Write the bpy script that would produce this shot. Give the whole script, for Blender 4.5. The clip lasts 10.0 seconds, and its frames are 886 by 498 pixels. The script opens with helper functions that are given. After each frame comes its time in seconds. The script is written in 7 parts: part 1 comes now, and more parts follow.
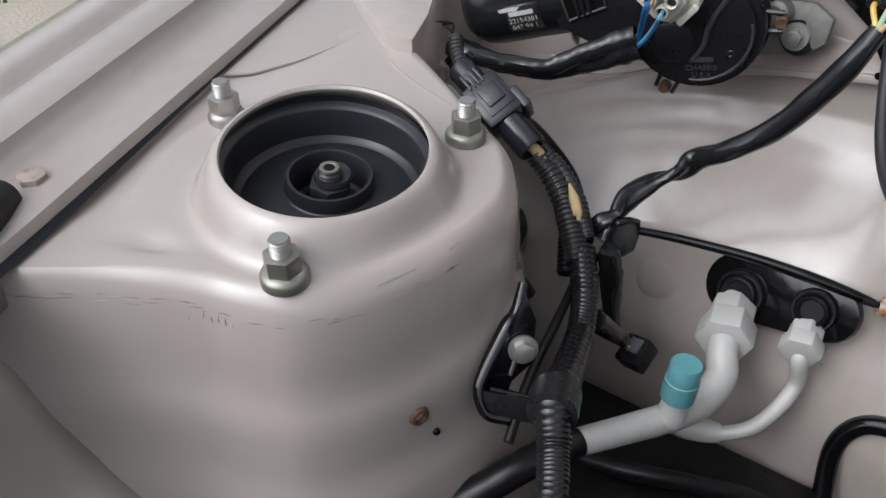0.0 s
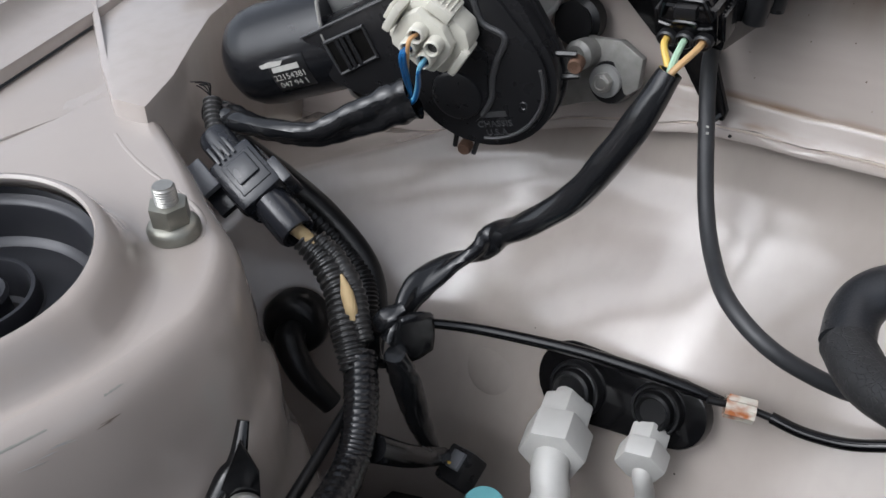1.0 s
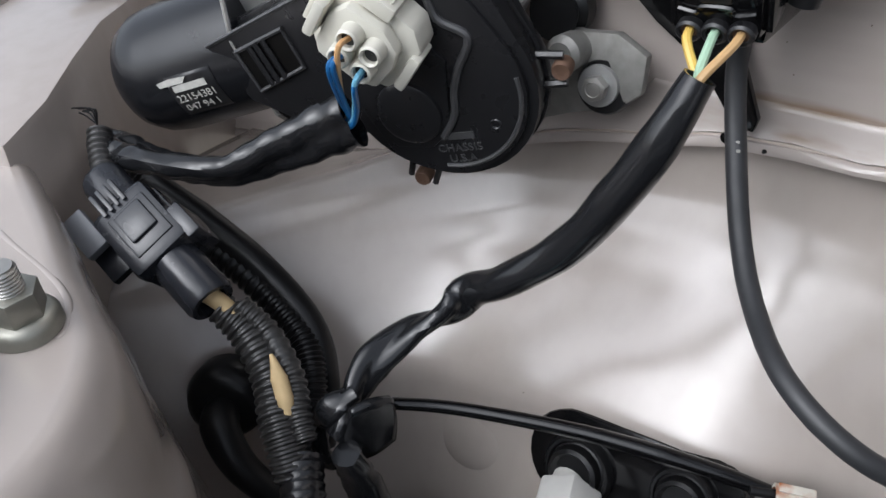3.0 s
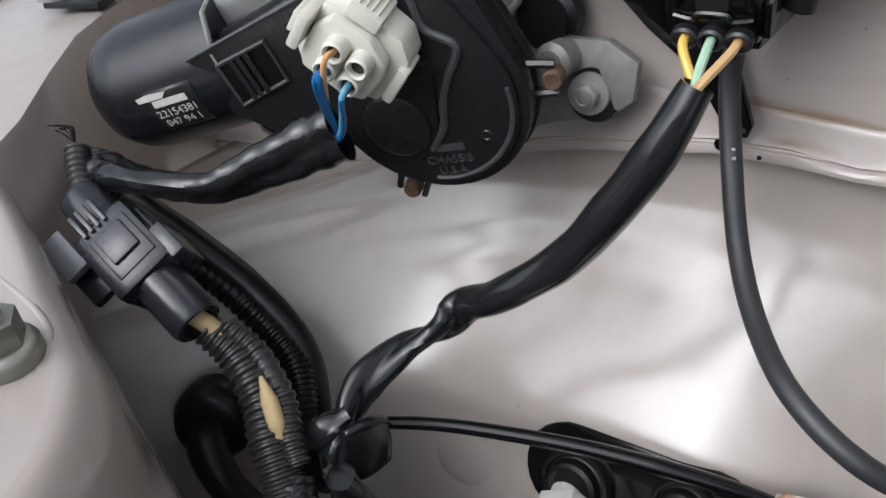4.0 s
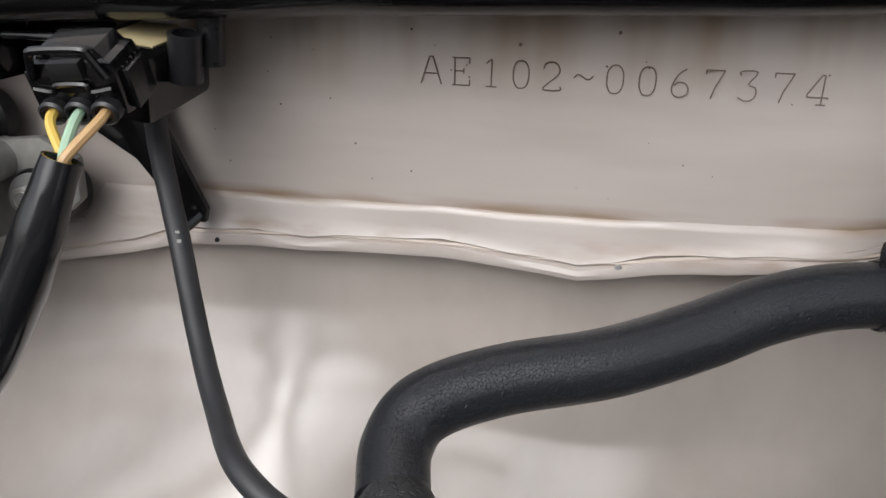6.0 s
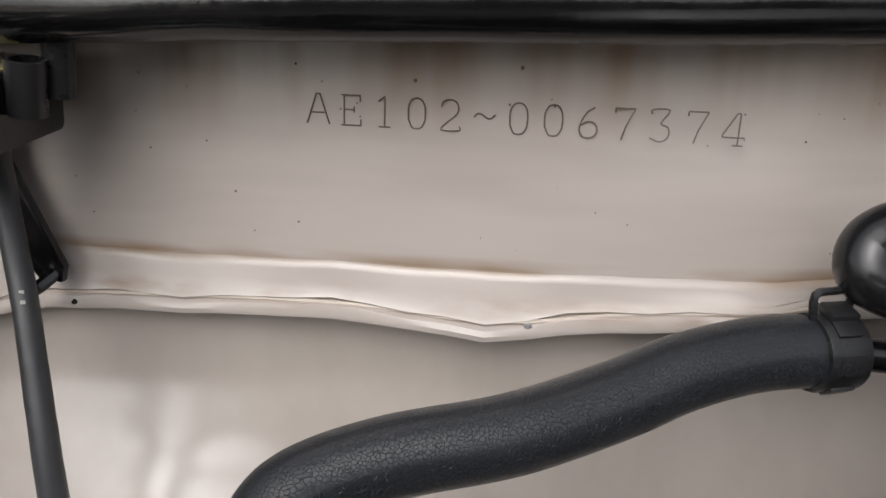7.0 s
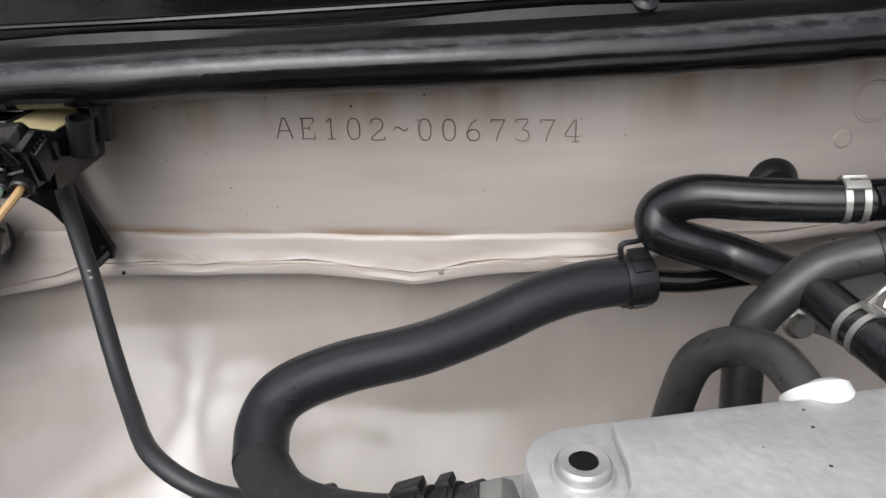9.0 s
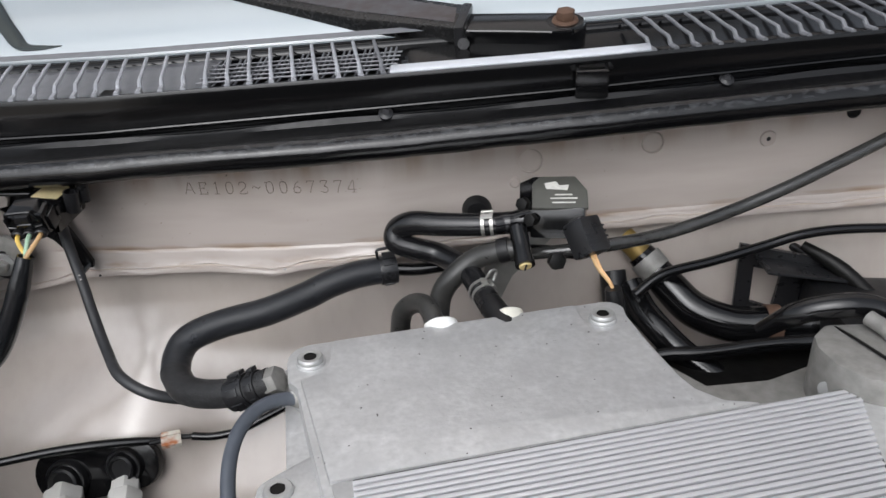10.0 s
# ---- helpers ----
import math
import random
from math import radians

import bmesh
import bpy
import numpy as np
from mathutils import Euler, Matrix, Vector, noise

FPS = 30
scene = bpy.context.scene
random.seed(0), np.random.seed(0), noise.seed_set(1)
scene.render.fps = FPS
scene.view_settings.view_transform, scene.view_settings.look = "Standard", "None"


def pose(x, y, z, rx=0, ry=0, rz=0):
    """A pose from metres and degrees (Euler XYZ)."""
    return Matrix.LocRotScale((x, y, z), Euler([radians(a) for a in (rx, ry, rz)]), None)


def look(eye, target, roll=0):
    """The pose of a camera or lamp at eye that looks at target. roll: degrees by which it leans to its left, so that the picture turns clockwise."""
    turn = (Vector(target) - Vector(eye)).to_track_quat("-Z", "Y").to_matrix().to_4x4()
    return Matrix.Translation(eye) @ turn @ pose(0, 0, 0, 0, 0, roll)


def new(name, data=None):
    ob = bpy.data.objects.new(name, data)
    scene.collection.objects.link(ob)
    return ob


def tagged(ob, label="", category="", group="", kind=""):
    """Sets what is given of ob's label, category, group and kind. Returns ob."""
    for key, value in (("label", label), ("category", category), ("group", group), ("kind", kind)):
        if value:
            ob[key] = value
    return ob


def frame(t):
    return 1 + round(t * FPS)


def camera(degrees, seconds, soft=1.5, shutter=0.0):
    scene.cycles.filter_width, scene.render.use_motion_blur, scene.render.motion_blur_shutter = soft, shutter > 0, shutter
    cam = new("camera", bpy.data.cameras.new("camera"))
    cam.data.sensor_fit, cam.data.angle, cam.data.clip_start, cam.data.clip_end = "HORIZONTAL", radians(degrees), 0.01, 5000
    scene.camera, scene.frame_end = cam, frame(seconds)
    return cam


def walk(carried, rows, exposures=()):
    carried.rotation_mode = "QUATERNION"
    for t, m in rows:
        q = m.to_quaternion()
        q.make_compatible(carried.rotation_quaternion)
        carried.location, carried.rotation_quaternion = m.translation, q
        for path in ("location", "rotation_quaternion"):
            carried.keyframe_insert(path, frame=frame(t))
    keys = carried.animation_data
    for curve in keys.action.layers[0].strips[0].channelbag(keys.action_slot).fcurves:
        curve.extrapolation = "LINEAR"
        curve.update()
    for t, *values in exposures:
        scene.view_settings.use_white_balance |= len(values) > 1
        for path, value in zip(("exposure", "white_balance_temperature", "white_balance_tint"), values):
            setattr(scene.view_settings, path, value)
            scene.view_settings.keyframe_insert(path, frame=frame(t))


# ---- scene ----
cam = camera(59.1, 10.0)
PATH = [
    (0, (0.1310, 0.0790, 1.0970), (-1.0450, 1.1880, -0.0810), 1.10),
    (0.2, (0.1460, 0.1078, 1.0970), (-1.0224, 1.2392, -0.0660), 0.94),
    (0.3, (0.1510, 0.1202, 1.0940), (-1.0116, 1.2758, -0.0520), 0.96),
    (0.4, (0.1560, 0.1376, 1.0940), (-1.0108, 1.3024, -0.0380), 0.88),
    (0.5, (0.1570, 0.1520, 1.0900), (-1.0040, 1.3350, -0.0290), 0.50),
    (1, (0.1370, 0.1980, 1.0720), (-1.0160, 1.4220, -0.0110), -0.40),
    (1.5, (0.1070, 0.2290, 1.0580), (-1.0260, 1.4740, -0.0220), -0.90),
    (2, (0.0970, 0.2480, 1.0580), (-1.0180, 1.4980, -0.0350), -1.50),
    (3.5, (0.0870, 0.2580, 1.0490), (-1.0020, 1.5210, -0.0550), -2.40),
    (4, (0.0840, 0.2600, 1.0510), (-0.9810, 1.5500, -0.0450), -2.60),
    (4.5, (0.1000, 0.2470, 1.0500), (-0.8800, 1.6500, 0.0150), -2.20),
    (4.8, (0.1306, 0.2492, 1.0564), (-0.7914, 1.7398, 0.0926), -1.90),
    (5, (0.1400, 0.2470, 1.0550), (-0.6810, 1.8200, 0.1340), -1.10),
    (5.5, (0.1380, 0.2570, 1.0410), (-0.4980, 1.9690, 0.2270), 0.10),
    (6, (0.1380, 0.2910, 1.0310), (-0.2740, 2.0800, 0.2370), 0.70),
    (6.2, (0.1412, 0.3007, 1.0301), (-0.2354, 2.1167, 0.2811), 0.90),
    (7.3, (0.1450, 0.3130, 1.0160), (-0.1080, 2.2040, 0.4160), 1.90),
    (7.5, (0.1440, 0.3120, 1.0160), (-0.1070, 2.2000, 0.4070), 1.60),
    (8, (0.1420, 0.3130, 1.0200), (-0.0850, 2.1800, 0.3390), 0.60),
    (8.5, (0.1480, 0.3050, 1.0190), (-0.1110, 2.1730, 0.3530), 0.30),
    (9, (0.1760, 0.2470, 1.0630), (-0.0820, 2.0500, 0.2360), -1.60),
    (9.2, (0.2026, 0.2062, 1.0826), (-0.1156, 2.0050, 0.2650), -2.46),
    (9.5, (0.2330, 0.1400, 1.1250), (-0.0400, 1.9220, 0.2590), -2.60),
    (10, (0.2850, 0.0880, 1.1540), (0.0630, 1.8690, 0.2730), -3.30),
]
EXPOSURES = [(0.0, 0.66, 6050, 10), (1.0, 0.76, 6000, 10), (2.0, 0.8, 5950, 10), (4.5, 0.85, 6050, 10), (5.5, 0.85, 6250, 10), (6.0, 0.79, 6300, 10), (7.5, 0.85, 6450, 10), (8.5, 0.83, 6450, 10), (9.0, 0.82, 6250, 10), (9.5, 0.8, 6150, 10), (10.0, 0.64, 6150, 10)]
walk(cam, [(t, look(eye, target, roll)) for t, eye, target, roll in PATH], EXPOSURES)

# ---- world and sun: a bright overcast day ----
world = bpy.data.worlds.new("overcast_sky")
scene.world = world
world.use_nodes = True
wn, wl = world.node_tree.nodes, world.node_tree.links
sky = wn.new("ShaderNodeTexSky")
sky.sky_type, sky.sun_disc = "NISHITA", False
sky.sun_elevation, sky.sun_rotation = radians(43), radians(193)
sky.air_density, sky.dust_density, sky.ozone_density = 1.0, 4.0, 1.0
pale = wn.new("ShaderNodeHueSaturation")
pale.inputs["Saturation"].default_value = 0.22
wl.new(sky.outputs[0], pale.inputs["Color"])
wl.new(pale.outputs[0], wn["Background"].inputs["Color"])
wn["Background"].inputs["Strength"].default_value = 0.12
sun = new("sun", bpy.data.lights.new("sun", "SUN"))
sun.data.energy, sun.data.angle, sun.data.color = 0.72, radians(70), (1.0, 0.97, 0.93)
sun.matrix_world = look((-0.9, -3.5, 4.8), (0, 0.3, 0.9))


# ---- materials ----
def material(name, base, rough=0.5, metal=0.0, fine=(0, 0.0), broad=(0, 0.0), bump=(0, 0.0), other=None, coat=0.0, specks=0.0, rough_var=0.0, stretch=(1, 1, 1), cells=False, shine=0.5, stains=(), speck_size=0.03):
    """A surface of one colour, varied at a fine and a broad scale, with a bump of its own scale, and dark specks."""
    m = bpy.data.materials.new(name)
    m.use_nodes = True
    n, l = m.node_tree.nodes, m.node_tree.links
    b = n["Principled BSDF"]
    b.inputs["Metallic"].default_value = metal
    b.inputs["Roughness"].default_value = rough
    b.inputs["Specular IOR Level"].default_value = shine
    b.inputs["Coat Weight"].default_value = coat
    b.inputs["Coat Roughness"].default_value = 0.17
    co = n.new("ShaderNodeTexCoord")
    mp = n.new("ShaderNodeMapping")
    mp.inputs["Scale"].default_value = stretch
    l.new(co.outputs["Object"], mp.inputs[0])

    def field(scale, detail=4.0):
        t = n.new("ShaderNodeTexNoise")
        t.inputs["Scale"].default_value, t.inputs["Detail"].default_value = scale, detail
        l.new(mp.outputs[0], t.inputs["Vector"])
        r = n.new("ShaderNodeMapRange")
        r.inputs["From Min"].default_value, r.inputs["From Max"].default_value = 0.2, 0.8
        l.new(t.outputs["Fac"], r.inputs["Value"])
        return r.outputs[0]

    def mix(fac, a, c):
        x = n.new("ShaderNodeMix")
        x.data_type = "RGBA"
        for socket, v in ((x.inputs[0], fac), (x.inputs[6], a), (x.inputs[7], c)):
            if hasattr(v, "is_linked"):
                l.new(v, socket)
            else:
                socket.default_value = v if isinstance(v, float) else (*v[:3], 1)
        return x.outputs[2]

    colour = base
    for scale, amount in (fine, broad):
        if scale:
            low = other if other else [c * (1 - amount) for c in base]
            f = n.new("ShaderNodeMath")
            f.operation = "MULTIPLY"
            l.new(field(scale), f.inputs[0])
            f.inputs[1].default_value = amount if other else 1.0
            colour = mix(f.outputs[0], colour, low)
    for height, half, slope, scale, dirt, amount in stains:
        # dirt that lies along a level: a band about z = height + slope * x, broken up by streaky noise
        sx = n.new("ShaderNodeSeparateXYZ")
        l.new(co.outputs["Object"], sx.inputs[0])
        lift = n.new("ShaderNodeMath")
        lift.operation = "MULTIPLY_ADD"
        l.new(sx.outputs[0], lift.inputs[0])
        lift.inputs[1].default_value = -slope
        l.new(sx.outputs[2], lift.inputs[2])
        off = n.new("ShaderNodeMath")
        off.operation = "SUBTRACT"
        l.new(lift.outputs[0], off.inputs[0])
        off.inputs[1].default_value = height
        dist = n.new("ShaderNodeMath")
        dist.operation = "ABSOLUTE"
        l.new(off.outputs[0], dist.inputs[0])
        near = n.new("ShaderNodeMapRange")
        near.inputs["From Min"].default_value, near.inputs["From Max"].default_value = half, 0.0
        l.new(dist.outputs[0], near.inputs["Value"])
        sm = n.new("ShaderNodeMapping")
        sm.inputs["Scale"].default_value = scale
        l.new(co.outputs["Object"], sm.inputs[0])
        nz = n.new("ShaderNodeTexNoise")
        nz.inputs["Scale"].default_value, nz.inputs["Detail"].default_value = 1.0, 2.5
        l.new(sm.outputs[0], nz.inputs["Vector"])
        cutn = n.new("ShaderNodeMapRange")
        cutn.inputs["From Min"].default_value, cutn.inputs["From Max"].default_value = 0.42, 0.7
        l.new(nz.outputs["Fac"], cutn.inputs["Value"])
        both = n.new("ShaderNodeMath")
        both.operation = "MULTIPLY"
        l.new(near.outputs[0], both.inputs[0])
        l.new(cutn.outputs[0], both.inputs[1])
        amt = n.new("ShaderNodeMath")
        amt.operation = "MULTIPLY"
        l.new(both.outputs[0], amt.inputs[0])
        amt.inputs[1].default_value = amount
        colour = mix(amt.outputs[0], colour, dirt)
    if specks:
        v = n.new("ShaderNodeTexVoronoi")
        v.inputs["Scale"].default_value = specks
        l.new(mp.outputs[0], v.inputs["Vector"])
        size = n.new("ShaderNodeSeparateColor")
        l.new(v.outputs["Color"], size.inputs[0])
        lim = n.new("ShaderNodeMapRange")
        lim.inputs["From Min"].default_value, lim.inputs["From Max"].default_value = 0.55, 1.0
        lim.inputs["To Min"].default_value, lim.inputs["To Max"].default_value = 0.0, speck_size
        l.new(size.outputs[0], lim.inputs["Value"])
        cut = n.new("ShaderNodeMath")
        cut.operation = "LESS_THAN"
        l.new(v.outputs["Distance"], cut.inputs[0])
        l.new(lim.outputs[0], cut.inputs[1])
        colour = mix(cut.outputs[0], colour, (0.05, 0.04, 0.035))
    if hasattr(colour, "is_linked"):
        l.new(colour, b.inputs["Base Color"])
    else:
        b.inputs["Base Color"].default_value = (*base, 1)
    if rough_var:
        r = n.new("ShaderNodeMapRange")
        r.inputs["To Min"].default_value, r.inputs["To Max"].default_value = max(rough - rough_var, 0.05), rough + rough_var
        l.new(field(fine[0] or 40), r.inputs["Value"])
        l.new(r.outputs[0], b.inputs["Roughness"])
    if bump[0]:
        bp = n.new("ShaderNodeBump")
        bp.inputs["Strength"].default_value, bp.inputs["Distance"].default_value = 1.0, bump[1]
        if cells:
            v = n.new("ShaderNodeTexVoronoi")
            v.feature = "DISTANCE_TO_EDGE"
            v.inputs["Scale"].default_value = bump[0]
            wob = n.new("ShaderNodeTexNoise")
            wob.inputs["Scale"].default_value = bump[0] * 1.5
            l.new(mp.outputs[0], wob.inputs["Vector"])
            add = n.new("ShaderNodeVectorMath")
            add.operation = "MULTIPLY_ADD"
            l.new(wob.outputs["Color"], add.inputs[0])
            add.inputs[1].default_value = (0.6 / bump[0],) * 3
            l.new(mp.outputs[0], add.inputs[2])
            l.new(add.outputs[0], v.inputs["Vector"])
            edge = n.new("ShaderNodeMapRange")
            edge.inputs["From Max"].default_value = 0.06
            l.new(v.outputs["Distance"], edge.inputs["Value"])
            l.new(edge.outputs[0], bp.inputs["Height"])
        else:
            l.new(field(bump[0]), bp.inputs["Height"])
        l.new(bp.outputs[0], b.inputs["Normal"])
    return m


STAIN, SOOT = (0.2, 0.12, 0.06), (0.14, 0.115, 0.09)
PAINT = material("beige_paint", (0.425, 0.377, 0.345), 0.22, 0.0, (45, 0.03), (6, 0.1), (0, 0), coat=0.55, specks=60, rough_var=0.02, stains=((0.9, 0.5, 0.0, (9, 9, 7), SOOT, 0.2), (0.9, 0.5, 0.0, (110, 110, 60), SOOT, 0.08)))
COWLPAINT = material("stained_beige_paint", (0.425, 0.377, 0.345), 0.3, 0.0, (45, 0.03), (6, 0.1), (0, 0), coat=0.3, specks=60, rough_var=0.02, stains=((1.014, 0.034, 0.04, (60, 60, 7), STAIN, 1.3), (0.9515, 0.003, 0.02, (26, 26, 140), STAIN, 1.0), (0.942, 0.0045, 0.02, (60, 60, 200), STAIN, 0.55), (0.98, 0.05, 0.0, (14, 14, 80), SOOT, 0.2)))
SEALER = material("seam_sealer", (0.46, 0.39, 0.33), 0.42, 0.0, (160, 0.1), (25, 0.12), (120, 0.000081))
GROOVE = material("dark_brown_mark", (0.16, 0.12, 0.095), 0.5, 0.0, (300, 0.3))
RUBBER = material("matt_rubber", (0.0085, 0.0085, 0.0092), 0.36, 0.0, (90, 0.3), (12, 0.2), (400, 0.000041), rough_var=0.1, shine=0.35)
HOSE = material("aged_hose_rubber", (0.0135, 0.0152, 0.019), 0.33, 0.0, (150, 0.4), (18, 0.35), (1300, 0.00009), rough_var=0.1, shine=0.6, cells=True)
CRACKED = material("crazed_hose_rubber", (0.026, 0.026, 0.027), 0.45, 0.0, (150, 0.45), (18, 0.35), (420, 0.00016), rough_var=0.1, cells=True, shine=0.5)
SEAL = material("seal_rubber", (0.0045, 0.0045, 0.005), 0.17, 0.0, (120, 0.3), (15, 0.3), (300, 0.00005), rough_var=0.12, shine=0.5, stains=((0.0066, 0.003, 0.04, (160, 160, 500), (0.34, 0.35, 0.37), 0.12),))
GLOSSY = material("glossy_black_plastic", (0.0045, 0.0045, 0.005), 0.14, 0.0, (130, 0.2), (15, 0.2), (500, 0.000018), rough_var=0.08, shine=0.5)
PLASTIC = material("black_plastic", (0.017, 0.017, 0.0185), 0.3, 0.0, (140, 0.3), (20, 0.3), (600, 0.000027), rough_var=0.08, shine=0.4)
VINYL = material("black_vinyl_sleeve", (0.013, 0.0135, 0.015), 0.17, 0.0, (120, 0.3), (25, 0.2), (180, 0.000054), rough_var=0.1, shine=0.5)
CONDUIT = material("dull_grey_black_plastic", (0.036, 0.035, 0.034), 0.36, 0.0, (200, 0.4), (25, 0.3), (500, 0.000041), rough_var=0.1, shine=0.5)
TAPE = material("black_electrical_tape", (0.009, 0.009, 0.01), 0.22, 0.0, (160, 0.3), (30, 0.2), (160, 0.000081), rough_var=0.1, shine=0.5)
ENAMEL = material("black_enamel", (0.006, 0.006, 0.0065), 0.25, 0.0, (300, 0.4), (20, 0.3), (260, 0.000041), rough_var=0.1, other=(0.02, 0.02, 0.02), shine=0.4)
SLATEPLASTIC = material("slate_black_plastic", (0.024, 0.026, 0.032), 0.24, 0.0, (140, 0.3), (30, 0.3), (600, 0.00003), rough_var=0.08)
# paler than the cover: edge highlights put into the colour, with some wear
RAISED = material("worn_highlit_relief", (0.06, 0.06, 0.062), 0.4, 0.0, (300, 0.4))
CANBLACK = material("satin_black_enamel", (0.016, 0.017, 0.02), 0.22, 0.2, (90, 0.35), (25, 0.35), (400, 0.00003), rough_var=0.08, specks=260)
ZINC = material("zinc_plated_steel", (0.5, 0.49, 0.46), 0.38, 0.85, (180, 0.25), (40, 0.2), (300, 0.000041), rough_var=0.12)
OLIVE = material("olive_zinc_steel", (0.36, 0.355, 0.31), 0.42, 0.8, (160, 0.3), (40, 0.2), (300, 0.000041), rough_var=0.1)
CAST = material("cast_aluminium", (0.43, 0.43, 0.42), 0.48, 0.65, (220, 0.2), (30, 0.22), (650, 0.000081), rough_var=0.12)
DIRTYCAST = material("corroded_cast_aluminium", (0.36, 0.35, 0.33), 0.6, 0.5, (150, 0.45), (35, 0.4), (420, 0.000162), rough_var=0.15)
COVER = material("silver_painted_cover", (0.7, 0.7, 0.695), 0.38, 0.45, (300, 0.34), (60, 0.36), (500, 0.00008), rough_var=0.08, specks=260, speck_size=0.13)
MACHINED = material("machined_aluminium", (0.74, 0.74, 0.76), 0.36, 0.55, (200, 0.15), (25, 0.1), (600, 0.000027), rough_var=0.08)
ALUPIPE = material("dull_aluminium_pipe", (0.62, 0.61, 0.58), 0.5, 0.12, (120, 0.25), (28, 0.25), (300, 0.000054), rough_var=0.1)
NYLON = material("cream_nylon", (0.64, 0.62, 0.54), 0.38, 0.0, (120, 0.12), (25, 0.15), (300, 0.000027))
IVORY = material("yellowed_nylon", (0.75, 0.6, 0.28), 0.35, 0.0, (120, 0.12), (30, 0.15))
TEAL = material("turquoise_plastic", (0.12, 0.33, 0.36), 0.4, 0.0, (150, 0.12), (40, 0.15), (300, 0.000027))
RUST = material("rusty_steel", (0.15, 0.085, 0.055), 0.7, 0.2, (180, 0.4), (50, 0.35), (300, 0.000108))
RUSTYCLIP = material("rust_stained_clip", (0.6, 0.57, 0.5), 0.5, 0.1, (150, 0.15), (0, 0), (200, 0.00004), stains=((0.0, 5.0, 0.0, (170, 170, 230), (0.33, 0.1, 0.025), 1.1),))
LABEL = material("grey_label", (0.1, 0.1, 0.088), 0.4, 0.3, (200, 0.2), (40, 0.3))
BLACKLABEL = material("black_label", (0.02, 0.02, 0.021), 0.3, 0.0, (200, 0.3))
PRINT = material("pale_print", (0.55, 0.54, 0.5), 0.6, 0.0, (400, 0.3))
TAN = material("bare_harness_foam", (0.62, 0.46, 0.24), 0.7, 0.0, (200, 0.2), (50, 0.2), (300, 0.000081))
ORANGE = material("orange_wire", (0.62, 0.36, 0.16), 0.4, 0.0, (200, 0.15))
YELLOW = material("yellow_wire", (0.66, 0.45, 0.1), 0.4, 0.0, (200, 0.15))
GREENW = material("pale_green_wire", (0.34, 0.5, 0.36), 0.4, 0.0, (200, 0.15))
BLUE = material("blue_wire", (0.012, 0.11, 0.3), 0.4, 0.0, (200, 0.15))
LIGHTBLUE = material("light_blue_wire", (0.16, 0.4, 0.55), 0.4, 0.0, (200, 0.15))
BROWNW = material("tan_wire", (0.52, 0.33, 0.15), 0.4, 0.0, (200, 0.15))
VAC = material("grey_blue_vacuum_hose", (0.075, 0.085, 0.105), 0.42, 0.0, (120, 0.3), (25, 0.3), (250, 0.000054), rough_var=0.1)
# dark engine metal; also the shade inside sockets, slots and holes, as colour
NEARBLACK = material("engine_black_and_hole_shade", (0.008, 0.0075, 0.007), 0.45, 0.3, (60, 0.5), (15, 0.4), (150, 0.000135), rough_var=0.15, shine=0.3)
GREYPLASTIC = material("sun_bleached_grey_plastic", (0.19, 0.195, 0.21), 0.38, 0.0, (150, 0.25), (20, 0.3), (500, 0.000041), rough_var=0.08)
LIPBLACK = material("dull_black_lip", (0.004, 0.004, 0.0045), 0.36, 0.0, (220, 0.5), (14, 0.4), (500, 0.00003), rough_var=0.1, shine=0.3)
COWLBLACK = material("dusty_black_plastic", (0.0035, 0.0035, 0.004), 0.14, 0.0, (220, 0.5), (14, 0.4), (500, 0.00002), rough_var=0.05, shine=0.4)
CABLE = material("grey_cable_rubber", (0.035, 0.036, 0.039), 0.45, 0.0, (150, 0.3), (25, 0.3), (300, 0.00005), rough_var=0.1)
# paler than the tray: the slat tops' highlights are put into the colour
SLAT = material("highlit_slat_plastic", (0.42, 0.43, 0.46), 0.36, 0.0, (150, 0.3), (25, 0.3), (500, 0.00004), rough_var=0.1)
MOUNTBLACK = material("black_coated_mount_steel", (0.035, 0.036, 0.042), 0.34, 0.3, (60, 0.3), (18, 0.25), (40, 0.0001), rough_var=0.08)
SCUFF = material("scuffed_rim_paint", (0.4, 0.36, 0.33), 0.4, 0.0, (330, 0.95), (45, 0.8), (500, 0.0001), other=(0.2, 0.215, 0.19), rough_var=0.1)
# opaque glass, the bright sky reflection put into its pale base colour
GLASS = material("sky_pale_windscreen", (0.4, 0.44, 0.46), 0.06, 0.0, (6, 0.12), (0, 0), coat=0.6)
CONCRETE = material("pale_dry_concrete", (0.5, 0.44, 0.36), 0.9, 0.0, (30, 0.2), (1.5, 0.2), (60, 0.004))
GRASS = material("lawn_grass", (0.1, 0.2, 0.045), 0.7, 0.0, (12, 0.4), (2, 0.4))


# ---- mesh kit ----
ORIGIN = {}


def smooth(ob, angle=38):
    for p in ob.data.polygons:
        p.use_smooth = True
    ob.data.set_sharp_from_angle(angle=radians(angle))
    return ob


def thing(name, label, category, at=(0, 0, 0), group="", kind=""):
    """An empty at the base of a thing, under which its parts hang."""
    ob = new(name)
    ob.empty_display_size = 0.02
    ob.location = at
    ORIGIN[ob.name] = Vector(at)
    return tagged(ob, label, category, group, kind)


